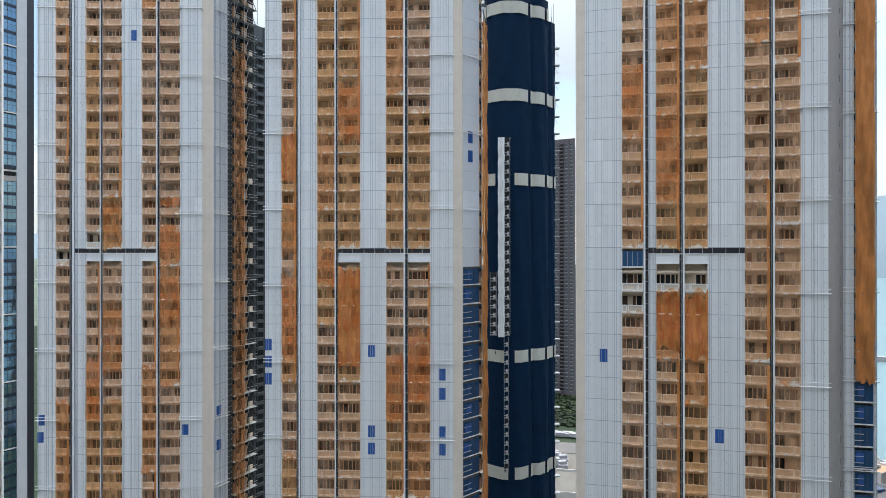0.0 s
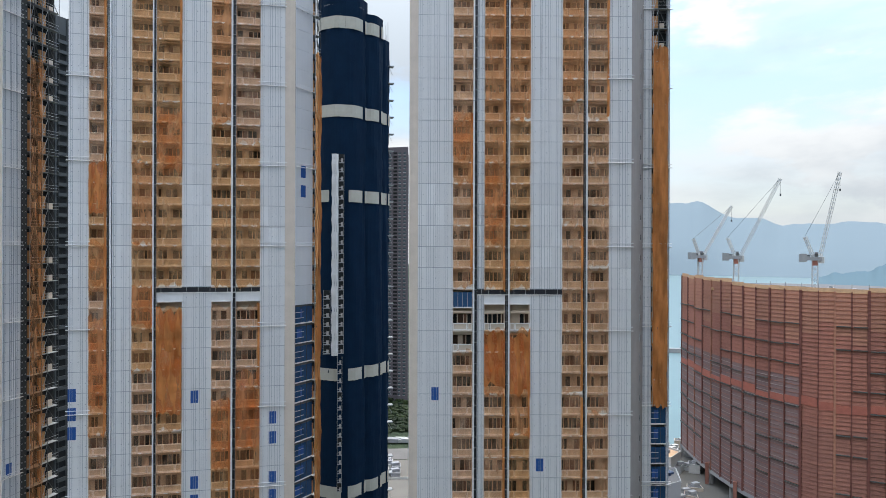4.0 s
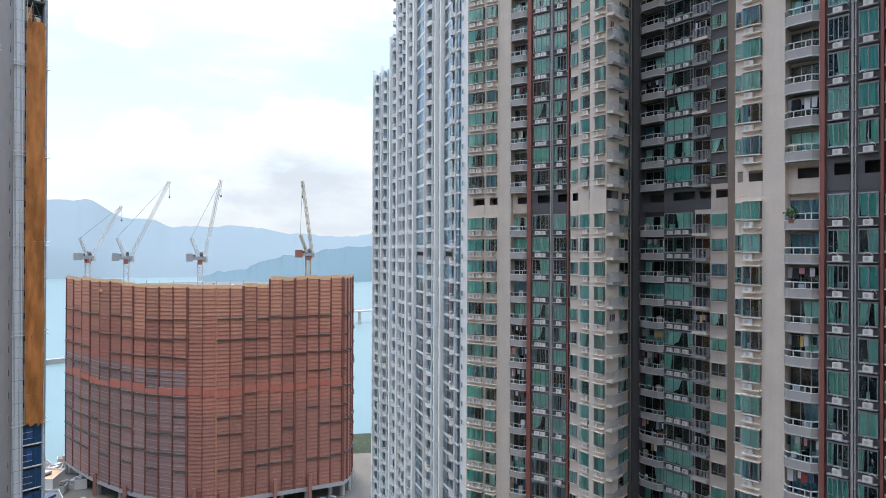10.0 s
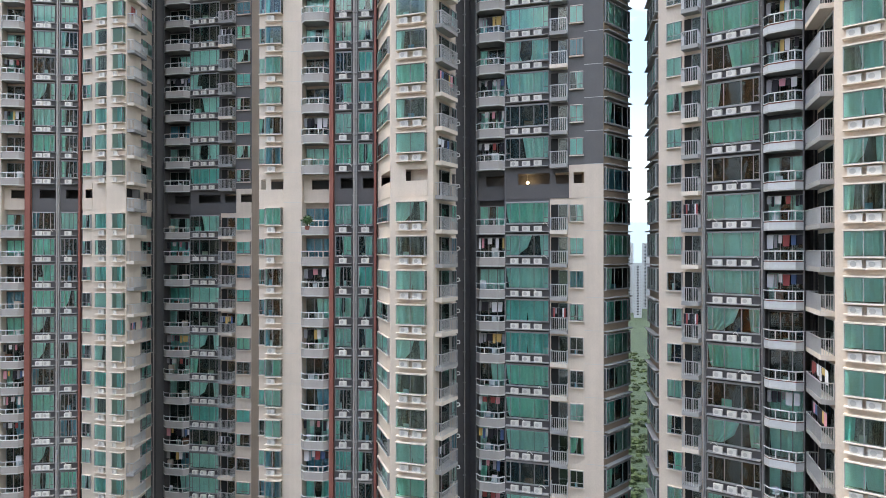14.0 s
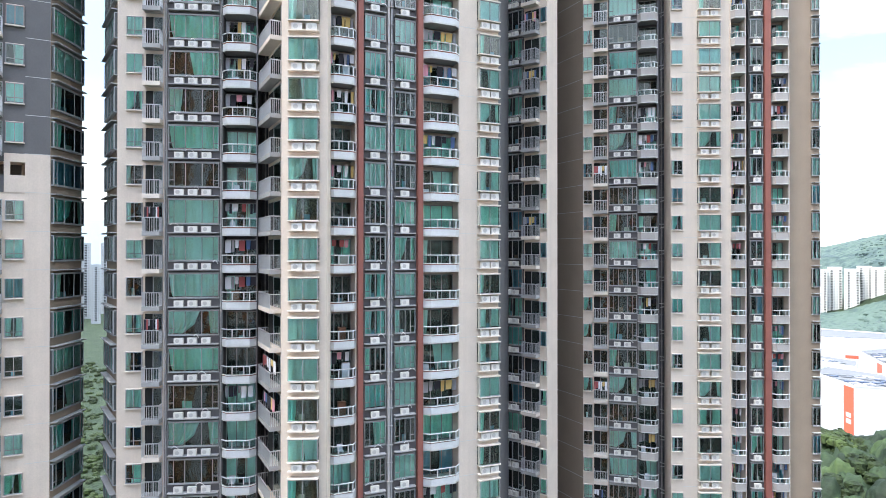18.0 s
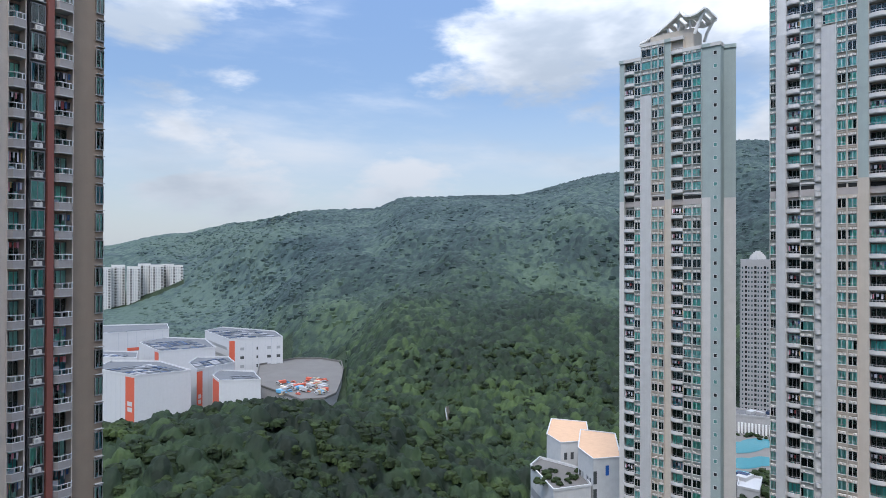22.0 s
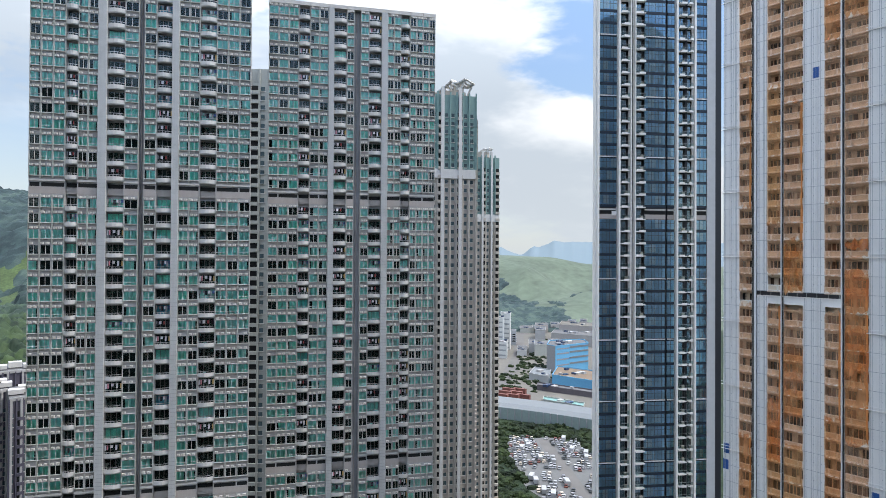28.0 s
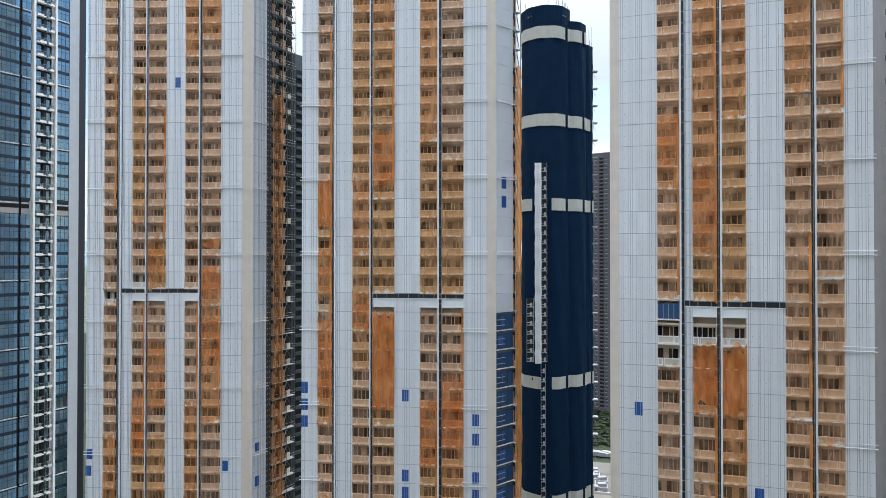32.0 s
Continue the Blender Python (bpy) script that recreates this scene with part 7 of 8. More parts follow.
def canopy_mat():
    """Leaf canopy: each crown has its own tone, patches of lighter growth and relief shading in the tone, fine leaf
    grain; bluer and paler far up the slopes, where haze is put into the colour.
    """
    m = bpy.data.materials.new("canopy")
    m.use_nodes = True
    nt = m.node_tree
    b = nt.nodes["Principled BSDF"]
    b.inputs["Roughness"].default_value, b.inputs["Specular IOR Level"].default_value = 0.7, 0.25
    g = nt.nodes.new("ShaderNodeNewGeometry")

    def tex(scale, detail):
        n = nt.nodes.new("ShaderNodeTexNoise")
        n.inputs["Scale"].default_value, n.inputs["Detail"].default_value, n.inputs["Roughness"].default_value = scale, detail, 0.6
        nt.links.new(g.outputs["Position"], n.inputs["Vector"])
        return n.outputs["Fac"]

    def calc(op, a, k, c):
        n = nt.nodes.new("ShaderNodeMath"); n.operation = op
        for i, v in enumerate((a, k, c)):
            if isinstance(v, (int, float)):
                n.inputs[i].default_value = v
            else:
                nt.links.new(v, n.inputs[i])
        return n.outputs[0]

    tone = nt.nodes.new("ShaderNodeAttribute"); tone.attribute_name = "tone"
    far_haze = nt.nodes.new("ShaderNodeAttribute"); far_haze.attribute_name = "far_haze"
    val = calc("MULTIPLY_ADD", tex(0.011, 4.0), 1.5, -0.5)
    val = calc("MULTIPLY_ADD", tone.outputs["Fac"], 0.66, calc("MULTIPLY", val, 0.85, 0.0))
    # broad patches: lighter growth, and the relief's shading put into the tone
    val = calc("MULTIPLY_ADD", tex(0.0046, 3.0), 1.7, calc("ADD", val, -0.86, 0.0))
    fine = tex(0.5, 6.0)
    val = calc("ADD", val, calc("MULTIPLY_ADD", fine, 0.7, -0.35), 0.0)

    def ramp3(*cols):
        r = nt.nodes.new("ShaderNodeValToRGB")
        e = r.color_ramp.elements
        e[0].position, e[0].color = 0.1, (*cols[0], 1)
        e[1].position, e[1].color = 1.0, (*cols[2], 1)
        k = e.new(0.55); k.color = (*cols[1], 1)
        nt.links.new(val, r.inputs[0])
        return r.outputs[0]

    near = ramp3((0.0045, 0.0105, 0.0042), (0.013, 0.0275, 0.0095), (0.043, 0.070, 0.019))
    # far leaf colours: bluer and lighter, the haze of distance put into them
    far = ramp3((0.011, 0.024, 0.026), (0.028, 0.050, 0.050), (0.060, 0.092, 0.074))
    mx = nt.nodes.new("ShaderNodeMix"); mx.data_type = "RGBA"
    nt.links.new(far_haze.outputs["Fac"], mx.inputs["Factor"]); nt.links.new(near, mx.inputs["A"]); nt.links.new(far, mx.inputs["B"])
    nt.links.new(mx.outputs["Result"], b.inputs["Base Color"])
    bp = nt.nodes.new("ShaderNodeBump"); bp.inputs["Strength"].default_value, bp.inputs["Distance"].default_value = 0.6, 0.7
    nt.links.new(fine, bp.inputs["Height"]); nt.links.new(bp.outputs[0], b.inputs["Normal"])
    MATS["canopy"] = m


canopy_mat()


def canopy(label, a0, a1, da, r0, r1, dr, keep, crown=8.5, lift=5.6):
    """The close canopy of a wood: crown beside crown, with uneven leafy clumps on them."""
    na, nr = int((a1 - a0) / da), int((r1 - r0) / dr)
    pts, fs, ok, tones, hazes = [], [], [], [], []
    lr = random.Random(label + str(a0))
    for j in range(nr + 1):
        r = r0 + dr * j
        for i in range(na + 1):
            a = a0 + da * i
            x, y = polar(a, r)
            d, p = noise.voronoi(Vector((x / crown, y / crown, 0.3)))
            e = noise.voronoi(Vector((x * 0.42, y * 0.42, 1.3)))[0]
            pick = abs(noise.cell(Vector((p[0][0] * 5.3, p[0][1] * 5.3, 0.5)))) % 1.0
            tall = 0.6 + 0.8 * abs(noise.cell(Vector((p[0][0] * 3.1, p[0][1] * 3.1, 2.5)))) % 1.0
            z = surface(a, r) + lift * tall * max(0.0, 1 - d[0] * d[0] * 2.0) ** 0.6 + 1.7 * max(0.0, 1 - e[0] * e[0] * 1.7) + 0.5 * noise.noise(Vector((x * 0.9, y * 0.9, 0))) + 0.4
            held = keep(a, r, x, y)
            if held:
                x, y, z = x + lr.uniform(-0.3, 0.3) * dr, y + lr.uniform(-0.3, 0.3) * dr, z + lr.uniform(-0.3, 0.3) * min(2.0, dr)
            pts.append((x, y, z if held and 0 < j < nr and 0 < i < na else surface(a, r) - 0.8))   # the wood ends on the ground
            ok.append(held)
            tones.append(pick + 0.55 * (1 - smooth(189, 202, a)) * smooth(600, 760, r))   # paler scrub at this end of the ridge, and haze put into the tone
            hazes.append(smooth(420, 1150, r))
    for j in range(nr):
        for i in range(na):
            k = j * (na + 1) + i
            if ok[k] or ok[k + 1] or ok[k + na + 1] or ok[k + na + 2]:
                fs.append((k, k + na + 1, k + na + 2, k + 1))
    me = make_mesh("woodland", pts, fs, ["canopy"] * len(fs))
    for name, data in (("tone", tones), ("far_haze", hazes)):
        me.attributes.new(name, "FLOAT", "POINT").data.foreach_set("value", np.array(data, dtype=np.float32))
    ob = new("woodland", me)
    ob.data.shade_smooth()
    return tagged(ob, label, "trees", kind="stuff")


canopy("dense broadleaf wood on the knoll", 176, 232, 0.22, 145, 345, 1.0, lambda a, r, x, y: not (217 < a < 226 and 150 < r < 240) and not (a > 227.5 and r > 170), crown=7.0, lift=5.0)
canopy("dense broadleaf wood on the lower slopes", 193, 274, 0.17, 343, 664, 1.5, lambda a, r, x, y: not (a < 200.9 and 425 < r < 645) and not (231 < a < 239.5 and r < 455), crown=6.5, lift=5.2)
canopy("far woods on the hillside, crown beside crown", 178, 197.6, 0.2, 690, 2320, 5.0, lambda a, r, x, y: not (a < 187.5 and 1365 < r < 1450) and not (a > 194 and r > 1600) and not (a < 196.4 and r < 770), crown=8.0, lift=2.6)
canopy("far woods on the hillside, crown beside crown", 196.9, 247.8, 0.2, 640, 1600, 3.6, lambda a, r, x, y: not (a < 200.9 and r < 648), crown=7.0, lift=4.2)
def in_wood(a, r, x, y):
    """Woods but for the open scrub along the middle of the slope, where only thickets stand."""
    rise = (surface(a, r) - EYE) / r + 0.022 * noise.fractal(Vector((x, y, 0)) * 0.006, 0.9, 2.0, 4)
    thicket = noise.fractal(Vector((x, y, 7)) * 0.022, 0.8, 2.0, 4)
    return a < 256 or not -0.072 < rise < 0.004 or thicket > 0.12 or rise > -0.02 and thicket > -0.15


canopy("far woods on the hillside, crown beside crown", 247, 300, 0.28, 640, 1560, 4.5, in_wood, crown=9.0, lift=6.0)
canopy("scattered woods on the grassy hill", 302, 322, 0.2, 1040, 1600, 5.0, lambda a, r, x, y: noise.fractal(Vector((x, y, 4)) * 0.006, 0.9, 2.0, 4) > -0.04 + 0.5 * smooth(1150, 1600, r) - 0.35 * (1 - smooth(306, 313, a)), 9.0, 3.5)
spots = [(rng.uniform(303, 324), math.sqrt(rng.uniform(280 ** 2, 470 ** 2))) for _ in range(1500)]
spots = [(a, r) for a, r in spots if not (309.6 + 2.6 * smooth(400, 335, r) < a < 319.2 - 3.0 * smooth(370, 430, r) and 322 < r < 436)]
spots += [(rng.uniform(309.2, 313.2) + 0.8 * k, 620 + 62 * k + rng.uniform(-40, 40)) for k in range(8) for _ in range(44)]   # along the road to the hills
spots += [(rng.uniform(7, 14), rng.uniform(425, 520)) for _ in range(260)] + [(rng.uniform(119, 127), rng.uniform(250, 800)) for _ in range(500)]
spots += [(rng.uniform(232, 242), rng.uniform(180, 300)) for _ in range(150)] + [(rng.uniform(244, 256), rng.uniform(170, 330)) for _ in range(240)] + [(rng.uniform(262, 274), rng.uniform(200, 330)) for _ in range(420)]
scatter("woodland", "street trees and shrubs between the towers", mid, spots, (2.2, 4.8))

def round_crowns(label, zones, seed):
    """Single rounded crowns that stand out of the far woods: (bearings, distances, count, radii)."""
    lr = random.Random(seed)
    shapes = [(np.array(d.v), np.array(d.f)) for d in (dome_template(300 + i) for i in range(8))]
    vs, fs, tones, hazes, n = [], [], [], [], 0
    for a0, a1, r0, r1, count, s0, s1 in zones:
        for _ in range(count):
            a, r = lr.uniform(a0, a1), math.sqrt(lr.uniform(r0 * r0, r1 * r1))
            if a < 188 and 1330 < r < 1470 or a < 200.9 and r < 660:
                continue
            v, f = shapes[lr.randrange(8)]
            q, turn = lr.uniform(s0, s1), lr.uniform(0, 6.3)
            c, d = math.cos(turn) * q, math.sin(turn) * q
            x, y = polar(a, r)
            w = np.empty_like(v)
            w[:, 0], w[:, 1] = c * v[:, 0] - d * v[:, 1] + x, d * v[:, 0] + c * v[:, 1] + y
            w[:, 2] = q * lr.uniform(0.9, 1.35) * v[:, 2] + surface(a, r) + lr.uniform(-2.4, 0.2)
            vs.append(w); fs.append(f + n)
            n += len(v)
            # paler towards the same end: scrub, plus haze put into the tone
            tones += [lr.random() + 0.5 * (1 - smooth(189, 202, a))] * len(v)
            hazes += [smooth(420, 1150, r)] * len(v)
    fs = np.concatenate(fs)
    me = make_mesh("woodland", np.concatenate(vs), fs, ["canopy"] * len(fs))
    for name, data in (("tone", tones), ("far_haze", hazes)):
        me.attributes.new(name, "FLOAT", "POINT").data.foreach_set("value", np.array(data, dtype=np.float32))
    ob = new("woodland", me)
    ob.data.shade_smooth()
    return tagged(ob, label, "trees", kind="stuff")


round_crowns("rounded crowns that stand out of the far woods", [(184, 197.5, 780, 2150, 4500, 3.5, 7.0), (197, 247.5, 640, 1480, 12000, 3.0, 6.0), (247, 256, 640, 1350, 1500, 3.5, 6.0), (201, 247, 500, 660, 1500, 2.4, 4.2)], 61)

full = [crown_template(40 + i, 44, 0.17, 4) for i in range(6)]
spots = [(rng.uniform(177, 231), math.sqrt(rng.uniform(165 ** 2, 335 ** 2))) for _ in range(1050)]
spots = [(a, r) for a, r in spots if not (216 < a < 227 and 145 < r < 245) and not (a > 226.5 and r > 165)]
spots += [(rng.uniform(201.5, 230), math.sqrt(rng.uniform(350 ** 2, 520 ** 2))) for _ in range(500)]
scatter("woodland", "tall tree crowns that stand out of the wood", full, spots, (2.2, 4.4), lift=2.6)


def planting(label, spots):
    """Shrubs and small trees on roofs and courts: (bearing, distance, height of the floor, size)."""
    lr = random.Random(label)
    g = Geo()
    for a, r, z, q in spots:
        g.add(mid[lr.randrange(len(mid))], Matrix.Translation((*polar(a, r), z)) @ Matrix.Rotation(lr.uniform(0, 6), 4, "Z") @ Matrix.Scale(q, 4))
    ob = new("shrubs", g.mesh("shrubs"))
    return tagged(ob, label, "shrubs", kind="stuff")


planting("shrubs along the school terrace", [(rng.uniform(217.6, 221.6), rng.uniform(184, 200), 34.4, rng.uniform(0.8, 1.9)) for _ in range(26)])
planting("small trees in the pool court", [(rng.uniform(235.3, 237.6), rng.uniform(300, 336), GROUND + 20, rng.uniform(2.2, 4.2)) for _ in range(26)] + [(rng.uniform(233, 237.5), rng.uniform(390, 400), GROUND + 20, rng.uniform(1.2, 2.4)) for _ in range(16)] + [(rng.uniform(233, 236), rng.uniform(262, 292), GROUND + 20, rng.uniform(2, 3.6)) for _ in range(30)])

# a thin waterfall in a cleft of the slope
fall_r = next(r for r in range(345, 640, 2) if surface(209.8, r) + 3.5 > EYE - 0.252 * r)
fall = thing("waterfall", "thin white waterfall over bare rock in a cleft", "waterfall", at=(*polar(209.8, fall_r - 4), surface(209.8, fall_r) - 1))
mat("fall_water", (0.55, 0.58, 0.60), 0.4)
mat("bare_rock", (0.12, 0.11, 0.09), 0.9, var=0.4, scale=1.0)
fg = Geo()
for i in range(6):
    fg.box(-0.35 + 0.2 * (i % 2) - 0.2 * i, 0.15 + 0.2 * (i % 2) - 0.2 * i, -0.5 - 0.2 * (5 - i), 0.3, 1.0 + 1.3 * i, 2.35 + 1.3 * i, "fall_water")
part("water_streak", fg, fall).rotation_euler = (0, 0, radians(-209.8))
rock = Geo().tube((0.4, 1.2, -2), (0, 1.6, 9.5), 2.2, "bare_rock", 7, 1.2)
part("rock_face", rock, fall, "bare dark rock").rotation_euler = (0, 0, radians(-209.8))

# ---- works, school, yards and other low buildings ----
mat("white_metal", (0.38, 0.38, 0.378), 0.55, var=0.06, streak=0.05)
mat("panel_dark", (0.09, 0.098, 0.11), 0.5)
mat("school_white", (0.50, 0.50, 0.49), 0.7, streak=0.06)
mat("works_white", (0.52, 0.52, 0.52), 0.55, var=0.06, streak=0.05)
mat("works_roof", (0.11, 0.115, 0.12), 0.8, var=0.2, scale=0.1)
mat("signal_red", (0.55, 0.11, 0.06), 0.6)
mat("asphalt", (0.13, 0.13, 0.125), 0.9, var=0.2, bump=0.3)
mat("pale_paving", (0.13, 0.122, 0.112), 0.9, var=0.2, scale=0.1)
mat("sand", (0.14, 0.13, 0.11), 0.95, var=0.25, scale=0.06)
mat("peach_roof", (0.52, 0.33, 0.20), 0.8)
mat("sky_cladding", (0.13, 0.36, 0.55), 0.5)
mat("pool_water", (0.05, 0.20, 0.23), 0.15)
mat("pool_deck", (0.15, 0.14, 0.125), 0.8, var=0.2, scale=0.1)
mat("roof_brown", (0.17, 0.125, 0.085), 0.9, var=0.25, scale=0.08)
mat("teal_roof", (0.16, 0.30, 0.27), 0.6, var=0.15)
mat("rust_box", (0.18, 0.065, 0.05), 0.7)
mat("solar", (0.03, 0.05, 0.10), 0.25)


def ring_of(*pts):
    return [polar(a, r) for a, r in pts]


def building(name, label, ring, z0, z1, wall, category="building", roof="roofing", parapet=1.0, units=4, group=""):
    """A flat-roofed block: walls, roof, a parapet along each edge and plant on the roof."""
    root = thing(name, label, category, group)
    prism("body", ring, z0, z1, wall, roof, root)
    n = len(ring)
    cx, cy = sum(p[0] for p in ring) / n, sum(p[1] for p in ring) / n
    for p, q in zip(ring, ring[1:] + ring[:1]):
        L = math.dist(p, q)
        h = math.degrees(math.atan2(q[1] - p[1], q[0] - p[0]))
        part("parapet", Geo().box(-0.1, L + 0.1, -0.15, 0.2, 0, parapet, wall), root).matrix_basis = pose(p[0], p[1], z1 - 0.01, 0, 0, h)
    rng = random.Random(label)
    for i in range(units):
        a = rng.random()
        p = ring[rng.randrange(n)]
        x, y = cx + (p[0] - cx) * a * 0.7, cy + (p[1] - cy) * a * 0.7
        s = rng.uniform(1.5, 4)
        g = Geo().box(-s, s, -s * 0.6, s * 0.6, 0, rng.uniform(0.8, 2.2), rng.choice(("concrete", "steel_grey", "solar", "white_metal")))
        part("roof_plant", g, root).matrix_basis = pose(x, y, z1, 0, 0, rng.choice((10, 100)))
    return root


def on_wall(root, name, p, q, u0, u1, z0, z1, m, out=0.12, label=""):
    """A flat piece on the wall from p to q, between shares u0 and u1 of its length."""
    L = math.dist(p, q)
    h = math.degrees(math.atan2(q[1] - p[1], q[0] - p[0]))
    s = 1 if (-(q[0] - p[0]) * p[1] + (q[1] - p[1]) * p[0]) < 0 else -1
    return_ob = part(name, Geo().box(L * u0, L * u1, -out * s if s > 0 else 0, 0 if s > 0 else out, z0, z1, m), root, label)
    return_ob.matrix_basis = pose(p[0], p[1], 0, 0, 0, h)
    return return_ob


def flat(name, label, ring, z, m, category, kind="structure"):
    me = bpy.data.meshes.new(name)
    me.from_pydata([(x, y, z) for x, y in ring], [], [tuple(range(len(ring)))])
    me.materials.append(MATS[m])
    ob = new(name, me)
    return tagged(ob, label, category, kind=kind)


# the white works with red stripes
def works(label, pts, top, stripe_edge, stripe_u, bars=2, span=0.14):
    ring = ring_of(*pts)
    root = building("works_hall", label, ring, GROUND, top, "works_white", roof="works_roof", units=0, group="white works halls")
    p, q = ring[stripe_edge], ring[stripe_edge + 1]
    on_wall(root, "red_stripe", p, q, stripe_u, stripe_u + span, GROUND + 2, top - 1.0, "signal_red", 0.15, "red vertical stripe with a pale numeral mark")
    for i in range(bars):
        on_wall(root, "numeral_bar", p, q, stripe_u + span * 0.25, stripe_u + span * 0.75, top - 21 - 4 * i, top - 18 - 4 * i, "works_white", 0.25)
    for i in range(6):
        on_wall(root, "cladding_seam", p, q, 0.3 + i * 0.12, 0.303 + i * 0.12, GROUND, top, "panel_joint", 0.03)
    # rows of panels and plant on the roof
    a, b, c = Vector(ring[1]), Vector(ring[2]) - Vector(ring[1]), Vector(ring[0]) - Vector(ring[1])
    rng = random.Random(label)
    rows, cols = max(3, int(c.length / 7)), max(3, int(b.length / 8))
    turn = math.degrees(math.atan2(b.y, b.x))
    for i in range(rows):
        for j in range(cols):
            if rng.random() < 0.8:
                x, y = a + b * (0.08 + 0.88 * j / cols) + c * (0.08 + 0.86 * i / rows)
                g = Geo().box(0, b.length * 0.7 / cols, 0, c.length * 0.5 / rows, 0.25, 0.6, "solar" if "solar" in label and 0 < j < cols - 1 else rng.choice(("solar", "panel_dark", "panel_dark", "steel_grey")))
                g.box(0.2, 0.5, 0.2, 0.5, 0, 0.25, "steel_grey")
                part("roof_panel", g, root).matrix_basis = pose(x, y, top, 0, 0, turn)
    return root, ring


HALL_A = [(181.0, 536), (183.83, 491), (188.02, 499), (185.6, 550), (182.2, 566)]
HALL_B = [(187.87, 545), (188.48, 510), (191.48, 536), (190.95, 566), (188.6, 572)]
HALL_C = [(189.71, 507), (190.24, 484), (193.61, 480), (193.0, 515), (190.3, 527)]
HALL_D = [(184.12, 654), (185.6, 589), (189.93, 597), (189.1, 658), (186.0, 684)]
HALL_E = [(180.9, 700), (181.0, 686), (186.35, 700), (186.2, 752), (181.0, 765)]
HALL_G = [(180.4, 632), (181.4, 604), (183.95, 586), (184.0, 622), (181.0, 646)]
OFFICE = [(189.09, 691), (191.04, 615), (195.44, 620), (194.75, 668), (190.5, 718)]
works("white works hall with a red stripe", HALL_A, 14, 0, 0.78, span=0.21)
works("white works hall behind a red striped corner", HALL_B, 12, 1, 0.0)
works("small white works hall with a red stripe", HALL_C, 8, 0, 0.1, span=0.88)
works("white works hall with solar panels on its roof", HALL_D, 16, 0, 0.8, 0, span=0.18)
root, ring = works("white office block with rows of windows and a red stripe", OFFICE, 20, 1, 0.0, 0, span=0.1)
p, q = ring[1], ring[2]
for f in range(4):
    for u in (0.2, 0.5, 0.7, 0.88):
        on_wall(root, "window", p, q, u, u + (0.03 if u == 0.5 else 0.07), -14 + f * 8, -11.4 + f * 8, "frame_dark" if u == 0.5 or f == 2 else "frame_grey", 0.1)
on_wall(root, "canopy", p, q, 0.62, 0.8, -17, -15.5, "signal_red", 1.5, "red entrance canopy")
p, q = ring[0], ring[1]
for f in range(4):
    on_wall(root, "window_band", p, q, 0.05, 0.9, -14 + f * 8, -11.4 + f * 8, "frame_grey", 0.1)
root, ring = works("long white hall with red bands", HALL_E, 22, 1, 0.0, 0, span=0.02)
for z, u in ((4, 0.46), (7, 0.82)):
    on_wall(root, "red_band", ring[1], ring[2], u - 0.4, u, z - 3, z, "signal_red")
works("low white hall with a dark roof", HALL_G, 12, 1, 0.0, 0, span=0.02)

yard = ring_of((193.3, 560), (193.7, 515), (195.4, 486), (196.93, 461), (199, 462), (199.96, 477), (200.43, 527), (200.6, 575), (200.43, 614), (198.68, 636), (196.46, 640), (193.5, 613))
deckz = -4.0
yd = thing("loading_yard", "raised concrete yard deck behind the works", "yard")
prism("deck", yard, GROUND, deckz, "concrete", "pale_paving", yd)
for p, q in zip(yard, yard[1:] + yard[:1]):
    L = math.dist(p, q)
    h = math.degrees(math.atan2(q[1] - p[1], q[0] - p[0]))
    part("edge_wall", Geo().box(0, L, -0.4, 0.4, 0, 1.6, "pale_paving"), yd).matrix_basis = pose(*p, deckz, 0, 0, h)


def car_geo(paint, kind=0):
    g = Geo()
    L, W = (4.4, 1.8) if kind == 0 else (8.0, 2.4)
    if kind == 0:
        g.box(-L / 2, L / 2, -W / 2, W / 2, 0.3, 0.85, paint)
        g.box(-L * 0.28, L * 0.24, -W * 0.44, W * 0.44, 0.85, 1.4, "frame_dark")
        g.box(-L * 0.22, L * 0.18, -W * 0.42, W * 0.42, 1.4, 1.46, paint)
    else:
        g.box(-L / 2, L * 0.25, -W / 2, W / 2, 0.7, 3.0, paint)
        g.box(L * 0.28, L / 2, -W * 0.48, W * 0.48, 0.5, 2.4, "white_metal")
        g.box(L * 0.44, L / 2 + 0.02, -W * 0.42, W * 0.42, 1.4, 2.2, "frame_dark")
    for x in (-L * 0.32, L * 0.32):
        for y in (-W / 2, W / 2):
            g.tube((x, y - 0.1, 0.33), (x, y + 0.1, 0.33), 0.33, "frame_dark", 8)
    return g


PAINTS = ["white_metal", "white_metal", "steel_grey", "white_metal", "frame_dark", "steel_grey", "frame_grey", "frame_dark", "curtain_warm", "steel_grey", "white_metal", "rust_box"]
rng = random.Random(12)
for i in range(60):
    a, r = rng.uniform(195.2, 199.3), rng.uniform(478, 530)
    big = rng.random() < 0.4
    ob = thing("parked_truck" if big else "parked_car", "vehicle parked on the raised yard deck", "vehicle", "vehicles on the yard", at=(*polar(a, r), deckz))
    ob.rotation_euler = (0, 0, rng.choice((0.3, 1.87)) + rng.uniform(-0.1, 0.1))
    part("body", car_geo(rng.choice(["signal_red", "sky_cladding", "white_metal", "crane_yellow", "white_metal", "curtain_warm", "signal_red"]), 1 if big else 0), ob)

